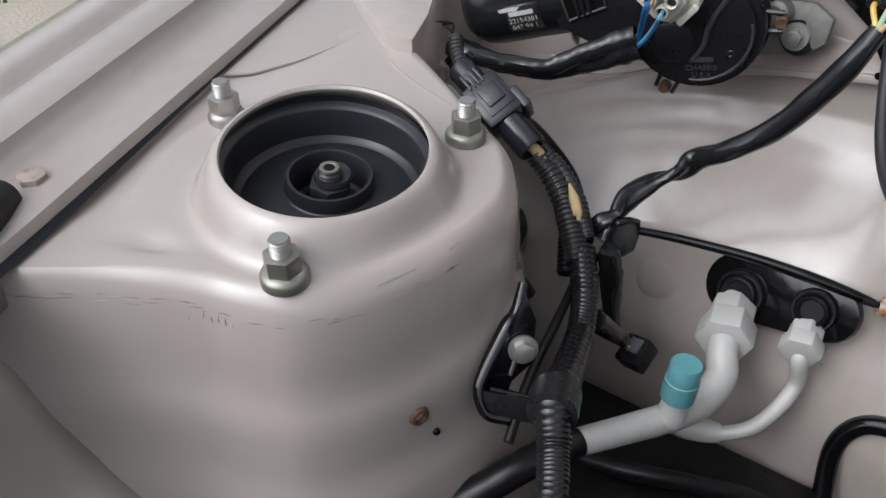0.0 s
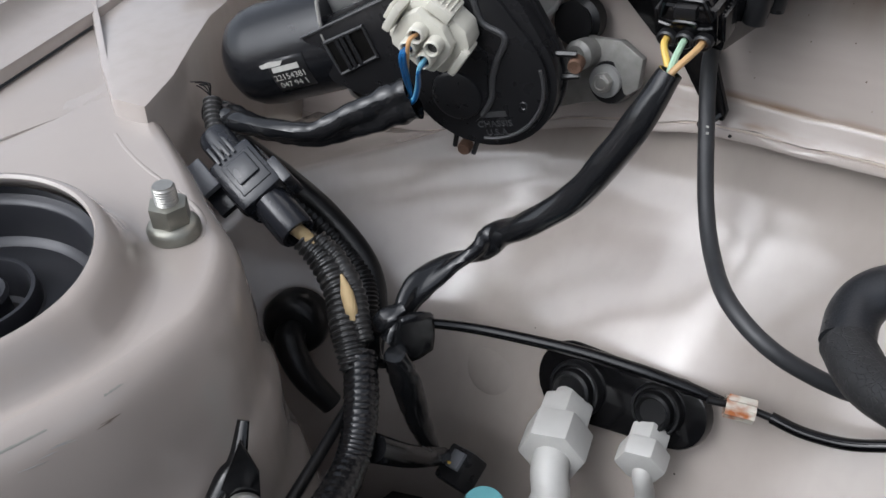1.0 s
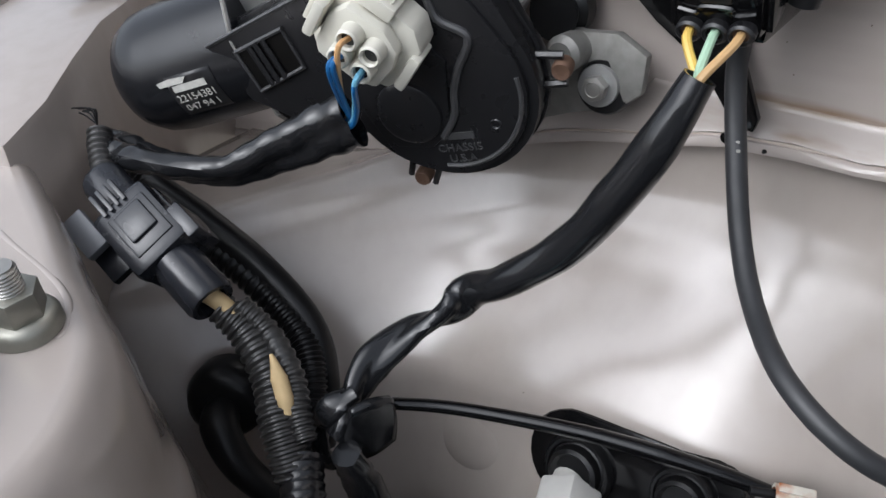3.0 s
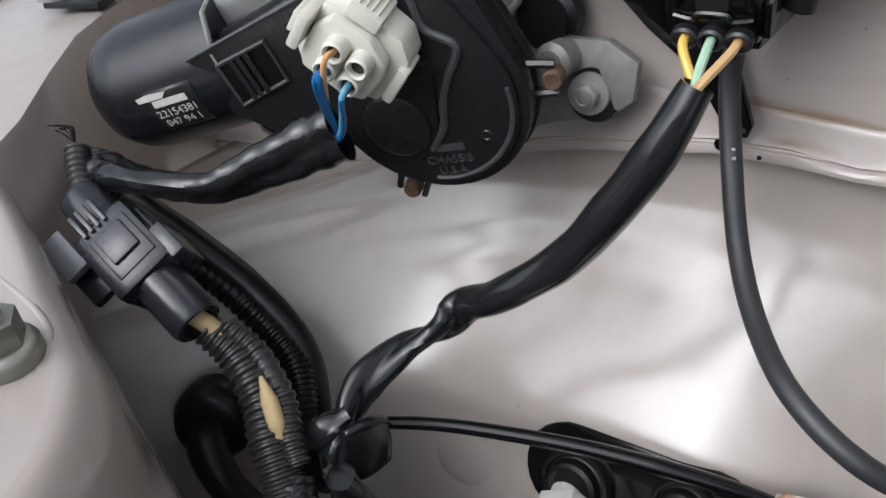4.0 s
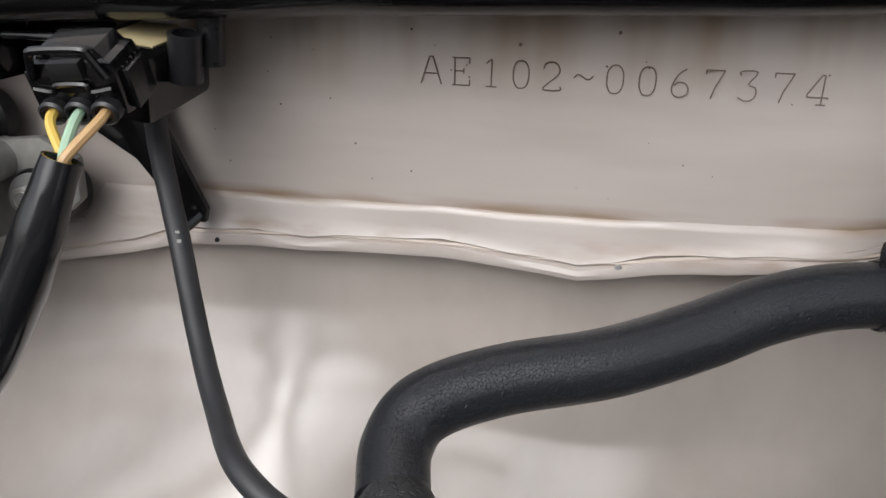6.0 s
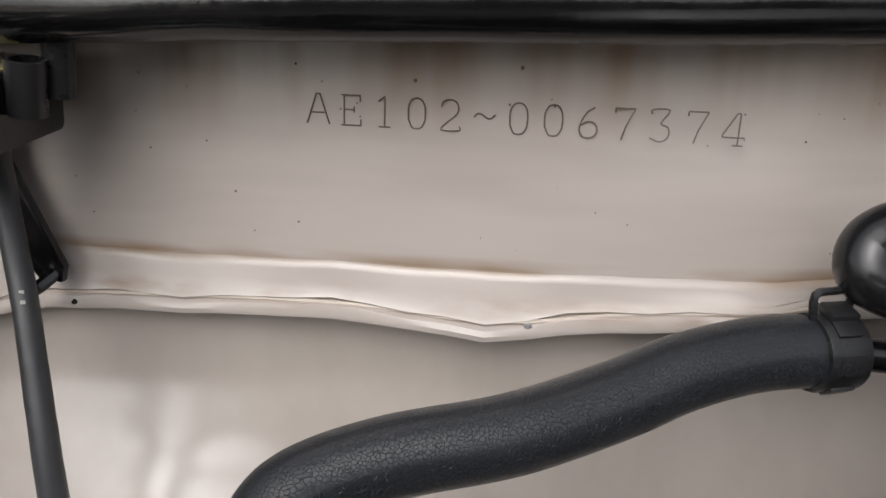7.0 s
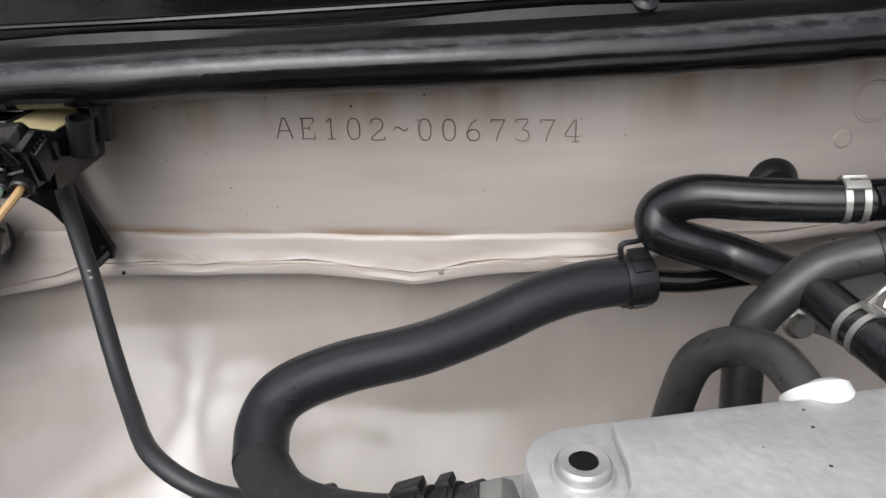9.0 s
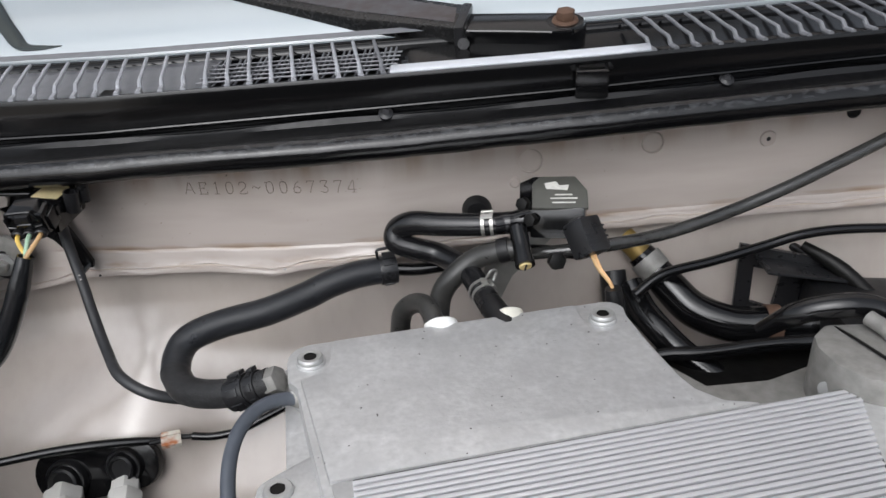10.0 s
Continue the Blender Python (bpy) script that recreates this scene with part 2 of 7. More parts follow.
def part(name, bm, mat, parent=None, label="", angle=38):
    """Links a bmesh, in world places, as one mesh object under a thing or a part."""
    o = ORIGIN[parent.name] if parent else Vector((0, 0, 0))
    bmesh.ops.translate(bm, verts=bm.verts, vec=-o)
    bmesh.ops.recalc_face_normals(bm, faces=bm.faces)
    me = bpy.data.meshes.new(name)
    bm.to_mesh(me)
    bm.free()
    me.materials.append(mat)
    ob = new(name, me)
    ob.parent = parent
    ORIGIN[ob.name] = o
    if label:
        ob["label"] = label
    return smooth(ob, angle)


def single(name, bm, mat, label, category, group="", kind="", angle=38):
    return tagged(part(name, bm, mat, None, "", angle), label, category, group, kind)


def spline(points, per=6):
    """A smooth line through the points."""
    p = [Vector(q) for q in points]
    if len(p) < 3:
        return [p[0].lerp(p[-1], i / per) for i in range(per + 1)]
    p = [2 * p[0] - p[1], *p, 2 * p[-1] - p[-2]]
    out = []
    for a, b, c, d in zip(p, p[1:], p[2:], p[3:]):
        for i in range(per):
            t = i / per
            out.append(0.5 * (2 * b + (c - a) * t + (2 * a - 5 * b + 4 * c - d) * t * t + (3 * b - a - 3 * c + d) * t ** 3))
    return [*out, p[-2]]


def along(values, count):
    v = values if isinstance(values, (list, tuple)) else [values, values]
    return np.interp(np.linspace(0, 1, count), np.linspace(0, 1, len(v)), v)


def frames(line):
    """Tangent, side and up along a line, with no twist."""
    out, side = [], None
    for i, p in enumerate(line):
        t = (line[min(i + 1, len(line) - 1)] - line[max(i - 1, 0)]).normalized()
        if side is None:
            side = t.cross(Vector((0, 0, 1)) if abs(t.z) < 0.9 else Vector((0, 1, 0))).normalized()
        side = (side - t * side.dot(t)).normalized()
        out.append((t, side, t.cross(side)))
    return out


def tube(points, radius, per=6, seg=14, shape=None, hollow=0.0, flat=1.0):
    """A round tube through the points. radius: one or several along it; shape(i, angle): a factor on it; hollow: wall thickness of an open end."""
    bm = bmesh.new()
    line = spline(points, per)
    r = along(radius, len(line))
    rings = []
    for i, (p, (t, s, u)) in enumerate(zip(line, frames(line))):
        ring = []
        for k in range(seg):
            a = 2 * math.pi * k / seg
            f = r[i] * (shape(i / (len(line) - 1), a) if shape else 1.0)
            ring.append(bm.verts.new(p + s * (math.cos(a) * f) + u * (math.sin(a) * f * flat)))
        rings.append(ring)
    if hollow:
        t, s, u = frames(line)[-1]
        for back, f in ((0.0, 1 - hollow), (-0.006, 1 - hollow)):
            rings.append([bm.verts.new(line[-1] + t * back + (v.co - line[-1]) * f) for v in rings[len(line) - 1]])
    for a, b in zip(rings, rings[1:]):
        for k in range(seg):
            bm.faces.new((a[k], a[(k + 1) % seg], b[(k + 1) % seg], b[k]))
    bm.faces.new(rings[0])
    bm.faces.new(rings[-1])
    return bm


def corrugated(points, radius, pitch=0.0034, depth=0.14, seg=16):
    """Split loom: a tube of square ribs."""
    line = spline(points, 10)
    length = sum((b - a).length for a, b in zip(line, line[1:]))
    count = int(length / pitch)
    fine = [line[min(int(i / (4 * count) * (len(line) - 1)), len(line) - 2)].lerp(line[min(int(i / (4 * count) * (len(line) - 1)), len(line) - 2) + 1], (i / (4 * count) * (len(line) - 1)) % 1.0) for i in range(4 * count + 1)]
    r0 = along(radius, len(fine))
    r = [r0[i] * (1.0 if i % 4 in (0, 1) else 1 - depth) for i in range(len(fine))]
    return tube_raw(fine, r, seg)


def tube_raw(line, r, seg):
    bm = bmesh.new()
    rings = [[bm.verts.new(p + s * (math.cos(2 * math.pi * k / seg) * q) + u * (math.sin(2 * math.pi * k / seg) * q)) for k in range(seg)] for p, q, (t, s, u) in zip(line, r, frames(line))]
    for a, b in zip(rings, rings[1:]):
        for k in range(seg):
            bm.faces.new((a[k], a[(k + 1) % seg], b[(k + 1) % seg], b[k]))
    bm.faces.new(rings[0])
    bm.faces.new(rings[-1])
    return bm


def facing(origin, axis, up=(0, 0, 1)):
    """The pose whose z axis points along axis."""
    z = Vector(axis).normalized()
    x = Vector(up).cross(z)
    x = x.normalized() if x.length > 1e-4 else Vector((1, 0, 0))
    y = z.cross(x)
    return Matrix(((x.x, y.x, z.x, origin[0]), (x.y, y.y, z.y, origin[1]), (x.z, y.z, z.z, origin[2]), (0, 0, 0, 1)))


def lathe(profile, m, seg=32, cap=True):
    """A turned shape of (radius, height) pairs about the z axis of the pose m."""
    bm = bmesh.new()
    rings = [[bm.verts.new(m @ Vector((r * math.cos(2 * math.pi * k / seg), r * math.sin(2 * math.pi * k / seg), h))) for k in range(seg)] for r, h in profile]
    for a, b in zip(rings, rings[1:]):
        for k in range(seg):
            bm.faces.new((a[k], a[(k + 1) % seg], b[(k + 1) % seg], b[k]))
    if cap:
        bm.faces.new(rings[0])
        bm.faces.new(rings[-1])
    return bm


def bevelled(bm, width, segments=2):
    if width:
        bmesh.ops.bevel(bm, geom=[e for e in bm.edges if e.is_manifold and e.calc_face_angle(0) > 0.5], offset=width, segments=segments, affect="EDGES", profile=0.6)
    return bm


def box(size, m, bevel=0.001, taper=1.0):
    """A block of that size about the pose's origin, resting on its z = 0."""
    bm = bmesh.new()
    bmesh.ops.create_cube(bm, size=1)
    for v in bm.verts:
        f = taper if v.co.z > 0 else 1.0
        v.co = Vector((v.co.x * size[0] * f, v.co.y * size[1] * f, (v.co.z + 0.5) * size[2]))
    bevelled(bm, bevel)
    bmesh.ops.transform(bm, matrix=m, verts=bm.verts)
    return bm


def prism(outline, depth, m, bevel=0.0006, shrink=1.0):
    """A plate of that outline (x, y), from z = 0 to depth in the pose m."""
    bm = bmesh.new()
    cx, cy = np.mean(outline, axis=0)
    low = [bm.verts.new((x, y, 0)) for x, y in outline]
    top = [bm.verts.new((cx + (x - cx) * shrink, cy + (y - cy) * shrink, depth)) for x, y in outline]
    bm.faces.new(low[::-1])
    bm.faces.new(top)
    for k in range(len(low)):
        j = (k + 1) % len(low)
        bm.faces.new((low[k], low[j], top[j], top[k]))
    bmesh.ops.recalc_face_normals(bm, faces=bm.faces)
    bevelled(bm, bevel)
    bmesh.ops.transform(bm, matrix=m, verts=bm.verts)
    return bm


def ngon(n, r, turn=0.0):
    return [(r * math.cos(turn + 2 * math.pi * k / n), r * math.sin(turn + 2 * math.pi * k / n)) for k in range(n)]


def joined(*bms):
    out = bms[0]
    for b in bms[1:]:
        me = bpy.data.meshes.new("join")
        b.to_mesh(me)
        b.free()
        out.from_mesh(me)
        bpy.data.meshes.remove(me)
    return out


def sheet(rows, closed=False):
    """A sheet through rows of points."""
    bm = bmesh.new()
    grid = [[bm.verts.new(p) for p in row] for row in rows]
    for a, b in zip(grid, grid[1:]):
        n = len(a)
        for k in range(n if closed else n - 1):
            bm.faces.new((a[k], a[(k + 1) % n], b[(k + 1) % n], b[k]))
    return bm


def thicken(ob, depth):
    s = ob.modifiers.new("thickness", "SOLIDIFY")
    s.thickness, s.offset = depth, -1
    return ob


def lettering(text, size, m, depth=0.0002, spacing=1.0):
    """Raised letters of the built-in font, lying in the pose's plane."""
    c = bpy.data.curves.new("lettering", "FONT")
    c.body, c.size, c.extrude, c.space_character, c.align_x, c.align_y = text, size, depth, spacing, "CENTER", "CENTER"
    ob = bpy.data.objects.new("lettering", c)
    me = bpy.data.meshes.new_from_object(ob)
    bm = bmesh.new()
    bm.from_mesh(me)
    bmesh.ops.transform(bm, matrix=m, verts=bm.verts)
    bpy.data.objects.remove(ob)
    bpy.data.meshes.remove(me)
    return bm


def ease(x, a, b):
    t = min(max((x - a) / (b - a), 0.0), 1.0)
    return t * t * (3 - 2 * t)


# ---- large structure ----
def cowl_y(x):
    return float(np.interp(x, [-0.5, 0.15, 0.2, 0.285, 0.356, 0.43, 0.8], [0.497, 0.497, 0.502, 0.525, 0.536, 0.549, 0.61]))


def cowl_shift(x):
    return float(np.interp(x, [-0.5, 0.04, 0.2, 0.31, 0.45, 0.8], [-0.004, 0.0, 0.018, 0.032, 0.058, 0.115]))


def seam_z(x):
    return float(np.interp(x, [-0.3, -0.178, -0.146, -0.117, -0.04, 0.009, 0.045, 0.078, 0.108, 0.13, 0.154, 0.19, 0.22, 0.28, 0.8], [0.855, 0.875, 0.884, 0.897, 0.9225, 0.934, 0.9365, 0.938, 0.938, 0.936, 0.94, 0.943, 0.946, 0.949, 0.957]))


def top_z(x):
    return 1.018 + 0.04 * (x - 0.11)


XS = [-0.30 + 0.01 * i for i in range(106)]
rows = []
for x in XS:
    z0, y0 = seam_z(x), cowl_y(x)
    wave = 0.0012 * math.sin(x * 90) + 0.0008 * math.sin(x * 210 + 1)
    crease = max(z0 + 0.0085, 0.951 + 0.02 * x) if x > -0.02 else z0 + 0.0125
    crease += 0.2 * wave
    column = [(y0 + 0.012, top_z(x) + 0.004), (y0 + 0.001, top_z(x)), (y0, top_z(x) - 0.008)]
    column += [(y0 + 0.0006 * noise.noise((x * 14, i, 0)), top_z(x) - 0.008 + (crease - top_z(x) + 0.008) * i / 8) for i in range(1, 9)]
    column += [(y0 - 0.0009, crease - 0.0008), (y0 - 0.0013, crease - 0.0022), (y0 - 0.0017 + 0.4 * wave, crease - 0.005), (y0 - 0.0026 + 0.6 * wave, z0 + 0.0062 + wave * 0.3), (y0 - 0.0032 + 0.6 * wave, z0 + 0.005 + wave * 0.4), (y0 - 0.002 + 0.6 * wave, z0 + 0.004 + wave * 0.4), (y0 - 0.0036 + 0.6 * wave, z0 + 0.0032 + wave * 0.4), (y0 - 0.0042 + 0.6 * wave, z0 + 0.0015), (y0 - 0.0038 + 0.6 * wave, z0), (y0 + 0.002, z0 - 0.0008)]
    rows.append([(x, y, z) for y, z in column])
cowl = thicken(single("cowl_panel", sheet(rows), COWLPAINT, "beige painted cowl panel with stamped number and flared seam", "car panel", kind="structure"), 0.0014)

seal_line = [(x, cowl_y(x) - 0.0022 + 0.00072 * math.sin(x * 90) + 0.0005 * math.sin(x * 210 + 1), seam_z(x) + 0.0041) for x in XS[8::2]]
single("seam_sealer", tube(seal_line, 0.0007, 3, 6), SEALER, "yellowed sealer bead along the panel seam", "sealant", kind="structure")


def firewall_y(x, z):
    z = z - 0.6 * (seam_z(x) - 0.937)
    slope = np.interp(z, [0.3, 0.78, 0.8, 0.826, 0.841, 0.8445, 0.848, 0.872, 0.885, 0.897, 0.912, 0.96], [0.425, 0.43, 0.434, 0.438, 0.441, 0.443, 0.447, 0.473, 0.486, 0.495, 0.502, 0.504])
    gentle = np.interp(z, [0.3, 0.76, 0.80, 0.84, 0.88, 0.915, 0.96], [0.43, 0.44, 0.452, 0.475, 0.497, 0.506, 0.507])
    f = ease(x, 0.03, 0.1)
    y = slope * (1 - f) + gentle * f
    if x < -0.06:
        y -= min(9.9 * (x + 0.06) ** 2, 0.16) * (1 - 0.55 * ease(z, 0.87, 0.95))
    y += (cowl_y(x) - 0.497) * 0.9
    y += 0.009 * math.exp(-(((x - 0.016) / 0.055) ** 2) - ((z - 0.82) / 0.026) ** 2)
    return float(y) + 0.0004 * noise.noise((x * 14, z * 14, 3.0)) + 0.00003 * noise.noise((x * 60, z * 60, 8.0))


rows = []
for i in range(141):
    x = -0.215 + 0.0072 * i
    zt = seam_z(x) + 0.006
    rows.append([(x, firewall_y(x, z), z) for z in [zt - (zt - 0.74) * k / 56 for k in range(57)] + [0.7, 0.6, 0.45]])
firewall = thicken(single("firewall", sheet(rows), PAINT, "beige painted pressed-steel firewall with dents and specks", "car panel", kind="structure"), 0.0014)

rows = []
for i in range(36):
    x = -0.255 + 0.0075 * i
    zt = seam_z(x) + 0.004
    yf, yc = firewall_y(x, zt), cowl_y(x) + 0.004
    rows.append([(x, yf + (yc - yf) * k / 5, zt + 0.0012 * math.sin(k * 1.1 + x * 40)) for k in range(6)])
thicken(single("seam_ledge", sheet(rows), PAINT, "beige painted ledge where firewall and cowl meet", "car panel", kind="structure"), 0.0014)

# strut tower: a top plate with a collared hole, leaning a little forward, and a rounded wall below it
TC = Vector((-0.1105, 0.2387, 0.9222))


def plate_z(x, y):
    z = TC.z - 0.104 * ((x - TC.x) * 0.67 - (y - TC.y) * 0.743)
    return z


RIM = [(-0.19, 0.066), (-0.168, 0.092), (-0.148, 0.115), (-0.127, 0.138), (-0.109, 0.154), (-0.093, 0.167), (-0.077, 0.176), (-0.062, 0.188), (-0.052, 0.208), (-0.047, 0.233), (-0.046, 0.26), (-0.053, 0.294), (-0.0757, 0.318), (-0.0993, 0.3267), (-0.1132, 0.3305), (-0.139, 0.339), (-0.183, 0.351), (-0.235, 0.365)]
BACK = [(-0.285, 0.37), (-0.27, 0.325), (-0.238, 0.265), (-0.217, 0.222), (-0.2, 0.185), (-0.19, 0.16), (-0.182, 0.13), (-0.188, 0.1)]
rim_line = [(p.x, p.y) for p in spline([(x, y, 0) for x, y in RIM], 5)]
loop = rim_line + BACK


def rim_at(angle):
    """How far the plate reaches from the hole's middle in a direction."""
    d = Vector((math.cos(angle), math.sin(angle)))
    best = 0.3
    for (ax, ay), (bx, by) in zip(loop, loop[1:] + loop[:1]):
        a, e = Vector((ax - TC.x, ay - TC.y)), Vector((bx - ax, by - ay))
        det = d.x * -e.y + e.x * d.y
        if abs(det) < 1e-9:
            continue
        t, u = (a.x * -e.y + e.x * a.y) / det, (d.x * a.y - d.y * a.x) / det
        if t > 0 and -1e-6 <= u <= 1 + 1e-6:
            best = min(best, t)
    return best


HOLE, LIP = 0.0429, 0.0187
rows = []
for k in range(240):
    a = 2 * math.pi * k / 240
    reach = rim_at(a)
    wall = max(ease(math.sin(a - 5.55), -0.55, -0.3), 0)
    foot = min(0.0165, reach - 0.0105 - HOLE)
    line = [(HOLE + f * foot, h) for f, h in ((0.024, LIP - 0.003), (0.0, LIP - 0.001), (0.042, LIP - 0.0001), (0.133, LIP - 0.0004), (0.273, LIP - 0.0024), (0.424, LIP - 0.006), (0.558, LIP - 0.0105), (0.68, 0.0042), (0.82, 0.0012), (1.0, 0.0))]
    edge = reach - 0.0085
    line += [(HOLE + foot + (edge - HOLE - foot) * i / 12, 0.0) for i in range(1, 13)]
    line += [(reach - 0.006, -0.0012), (reach - 0.0034, -0.0035), (reach - 0.0013, -0.0068), (reach, -0.011)]
    line += [(reach + off, -0.011 - d) for d, off in ((0.004, 0.0008), (0.012, 0.0016), (0.024, 0.0028), (0.036, 0.0024), (0.044, 0.0052), (0.05, 0.0072), (0.06, 0.0078), (0.076, 0.0082), (0.086, 0.0092), (0.094, 0.0125), (0.1, 0.0142), (0.12, 0.0175), (0.15, 0.024), (0.2, 0.032), (0.3, 0.045), (0.42, 0.055))]
    row = []
    for r, h in line:
        x, y = TC.x + r * math.cos(a), TC.y + r * math.sin(a)
        collar = max(h, 0.0) / LIP * (-0.05 * (x - TC.x) + 0.02 * (y - TC.y))
        # the pad round the hole stands a little proud of the flange, with a pressed hollow beside it
        step = 0.0
        if r > HOLE + 0.017:
            side = ease(-x - 0.5 * y, 0.045, 0.085)
            step = -0.0022 * side * ease(r, 0.078, 0.088) * ease(y, 0.13, 0.17)
            u, v = (x + 0.128) * 0.86 + (y - 0.1655) * 0.5, -(x + 0.128) * 0.5 + (y - 0.1655) * 0.86
            step -= 0.0034 * math.exp(-(u / 0.013) ** 2 - (v / 0.0052) ** 2)
        row.append((x, y, plate_z(x, y) + h + collar + step + 0.0007 * noise.noise((x * 30, y * 30, 1))))
    rows.append(row)
tower = thing("strut_tower", "beige painted strut tower with collared top hole and scuffed rim", "strut tower", (-0.113, 0.241, 0.45), kind="structure")
bm = sheet([list(c) for c in zip(*rows)], True)
thicken(part("shell", bm, PAINT, tower), 0.0016)

bm = prism([(-0.224, 0.25), (-0.2135, 0.266), (-0.2075, 0.29), (-0.2065, 0.318), (-0.209, 0.343), (-0.217, 0.355), (-0.2165, 0.362), (-0.228, 0.377), (-0.245, 0.4), (-0.29, 0.4), (-0.302, 0.353), (-0.27, 0.31), (-0.24, 0.262)], 0.0016, Matrix.Identity(4), 0.0007)
for v in bm.verts:
    v.co.z += plate_z(v.co.x, v.co.y) - 0.0014 + 0.0005 * noise.noise((v.co.x * 40, v.co.y * 40, 5))
part("lapped_flange", bm, PAINT, tower, "lapped flange of the cowl side panel")

wall_line = [p for p in spline([(x, y, 0) for x, y in RIM[:-1]], 6)]
# cowl side box behind the tower, and its return wall
bm = prism([(-0.172, 0.34), (-0.186, 0.364), (-0.203, 0.386), (-0.224, 0.41), (-0.246, 0.436), (-0.27, 0.475), (-0.28, 0.56), (-0.43, 0.56), (-0.43, 0.44), (-0.31, 0.385), (-0.236, 0.352), (-0.19, 0.334)], 0.178, pose(0, 0, 0.779), 0.004)
for v in bm.verts:
    v.co.z += 0.0018 * noise.noise((v.co.x * 25, v.co.y * 25, 2)) - 0.014 * (1 - ease(v.co.y, 0.34, 0.4))
single("cowl_side_box", bm, PAINT, "beige painted cowl side box beside the wiper motor", "car panel", kind="structure")

# front apron below the tower
edge = spline([(-0.163, 0.092, 0.892), (-0.1477, 0.1026, 0.8655), (-0.1361, 0.1093, 0.8336), (-0.1227, 0.1187, 0.8078), (-0.09, 0.145, 0.765), (-0.04, 0.19, 0.72)], 5)
rows = []
for p in edge:
    away = Vector((0.28, -0.8, -0.25))
    rows.append([p + Vector((-0.01, 0.012, 0.0)), p, p + away * 0.004 + Vector((0, 0, 0.0015)), p + away * 0.012, p + away * 0.016 + Vector((0, 0, -0.002)), p + away * 0.06, p + away * 0.15, p + away * 0.4])
thicken(single("front_apron", sheet(rows), PAINT, "beige painted inner apron below the strut tower", "car panel", kind="structure"), 0.0016)
am = facing((-0.1395, 0.087, 0.8135), (0.35, -0.6, 0.7))
ab = thing("apron_bolt", "beige painted hex bolt in the inner apron", "bolt", (-0.1395, 0.087, 0.8135))
part("washer", lathe([(0.002, 0.0), (0.0068, 0.0), (0.0068, 0.0014), (0.002, 0.0018)], am, 24), PAINT, ab)
part("hex_head", prism(ngon(6, 0.0045, 0.3), 0.004, am @ pose(0, 0, 0.0014), 0.0006), PAINT, ab)

# fender with its gutter and rolled edge
gap = [Vector(p) for p in ((-0.072, -0.2, 0.895), (-0.088, -0.05, 0.907), (-0.1215, 0.06, 0.917), *((-0.152 - 0.535 * (y - 0.121), y, 0.923 + 0.112 * (y - 0.121)) for y in (0.121, 0.18, 0.25, 0.32, 0.45, 0.62)))]
gap = spline(gap, 8)
rows = []
for p, (t, s, u) in zip(gap, frames(gap)):
    s = Vector((t.y, -t.x, 0)).normalized() * -1
    row = []
    for off, h in ((0.0, -0.022), (0.0, -0.004), (0.0015, 0.0005), (0.004, 0.001), (0.02, 0.0005), (0.031, 0.003), (0.035, 0.007), (0.037, 0.011), (0.045, 0.0135), (0.058, 0.0135), (0.061, 0.012), (0.064, 0.013), (0.068, 0.0165), (0.074, 0.0175), (0.09, 0.014), (0.12, 0.0), (0.15, -0.03), (0.165, -0.08), (0.17, -0.3)):
        row.append(p + s * off + Vector((0, 0, h)))
    rows.append(row)
thicken(single("fender", sheet(rows), PAINT, "beige painted front fender with folded gutter edge", "car panel", kind="structure"), 0.0014)
# black strip laid in the fender gap in place of its shadow
rows = [[p + Vector((t.y, -t.x, 0)).normalized() * o + Vector((0, 0, h)) for o, h in ((0.0015 + 0.0032 * ease(0.26 - p.y, 0.0, 0.14), -0.0054), (-0.003, -0.0035), (-0.004, -0.02))] for p, (t, s, u) in zip(gap, frames(gap))]
single("fender_gap_shade", sheet(rows), RUBBER, "black strip standing for the shade in the fender gap", "trim", kind="structure")
# ground
bm = bmesh.new()
bmesh.ops.create_grid(bm, x_segments=2, y_segments=2, size=600)
single("ground", bm, CONCRETE, "pale dry concrete and dust yard", "ground", kind="structure")
bm = bmesh.new()
rng = random.Random(4)
for i in range(14000):
    x, y = rng.uniform(-7.5, -3.25), rng.uniform(-0.5, 5.5)
    if x > -3.36 - 0.1 * (y - 1.0) + 0.12 * noise.noise((y * 2, 0, 0)):
        continue
    h, a, w = rng.uniform(0.03, 0.09), rng.uniform(0, 6.3), rng.uniform(0.004, 0.009)
    dx, dy = math.cos(a), math.sin(a)
    bm.faces.new([bm.verts.new(q) for q in ((x - dy * w, y + dx * w, 0.0), (x + dy * w, y - dx * w, 0.0), (x + dx * h * 0.6, y + dy * h * 0.6, h))])
single("grass", bm, GRASS, "short green grass beside the yard", "grass", kind="stuff")
bm = bmesh.new()
bmesh.ops.create_grid(bm, x_segments=1, y_segments=1, size=1, matrix=pose(-7.4, 2.5, 0.004) @ Matrix.Diagonal((3.9, 4, 1, 1)))
single("lawn", bm, GRASS, "green lawn at the edge of the yard", "lawn", kind="structure")

# unseen closing panels of the engine bay, and a near-black floor for its dark bottom
single("radiator_support", box((1.3, 0.03, 0.33), pose(0.42, -0.42, 0.45), 0.004), PAINT, "unseen beige radiator support that closes the bay", "car panel", kind="structure")
single("inner_fender", box((0.03, 1.0, 0.45), pose(1.02, 0.06, 0.45), 0.004), PAINT, "unseen beige inner fender that closes the bay", "car panel", kind="structure")
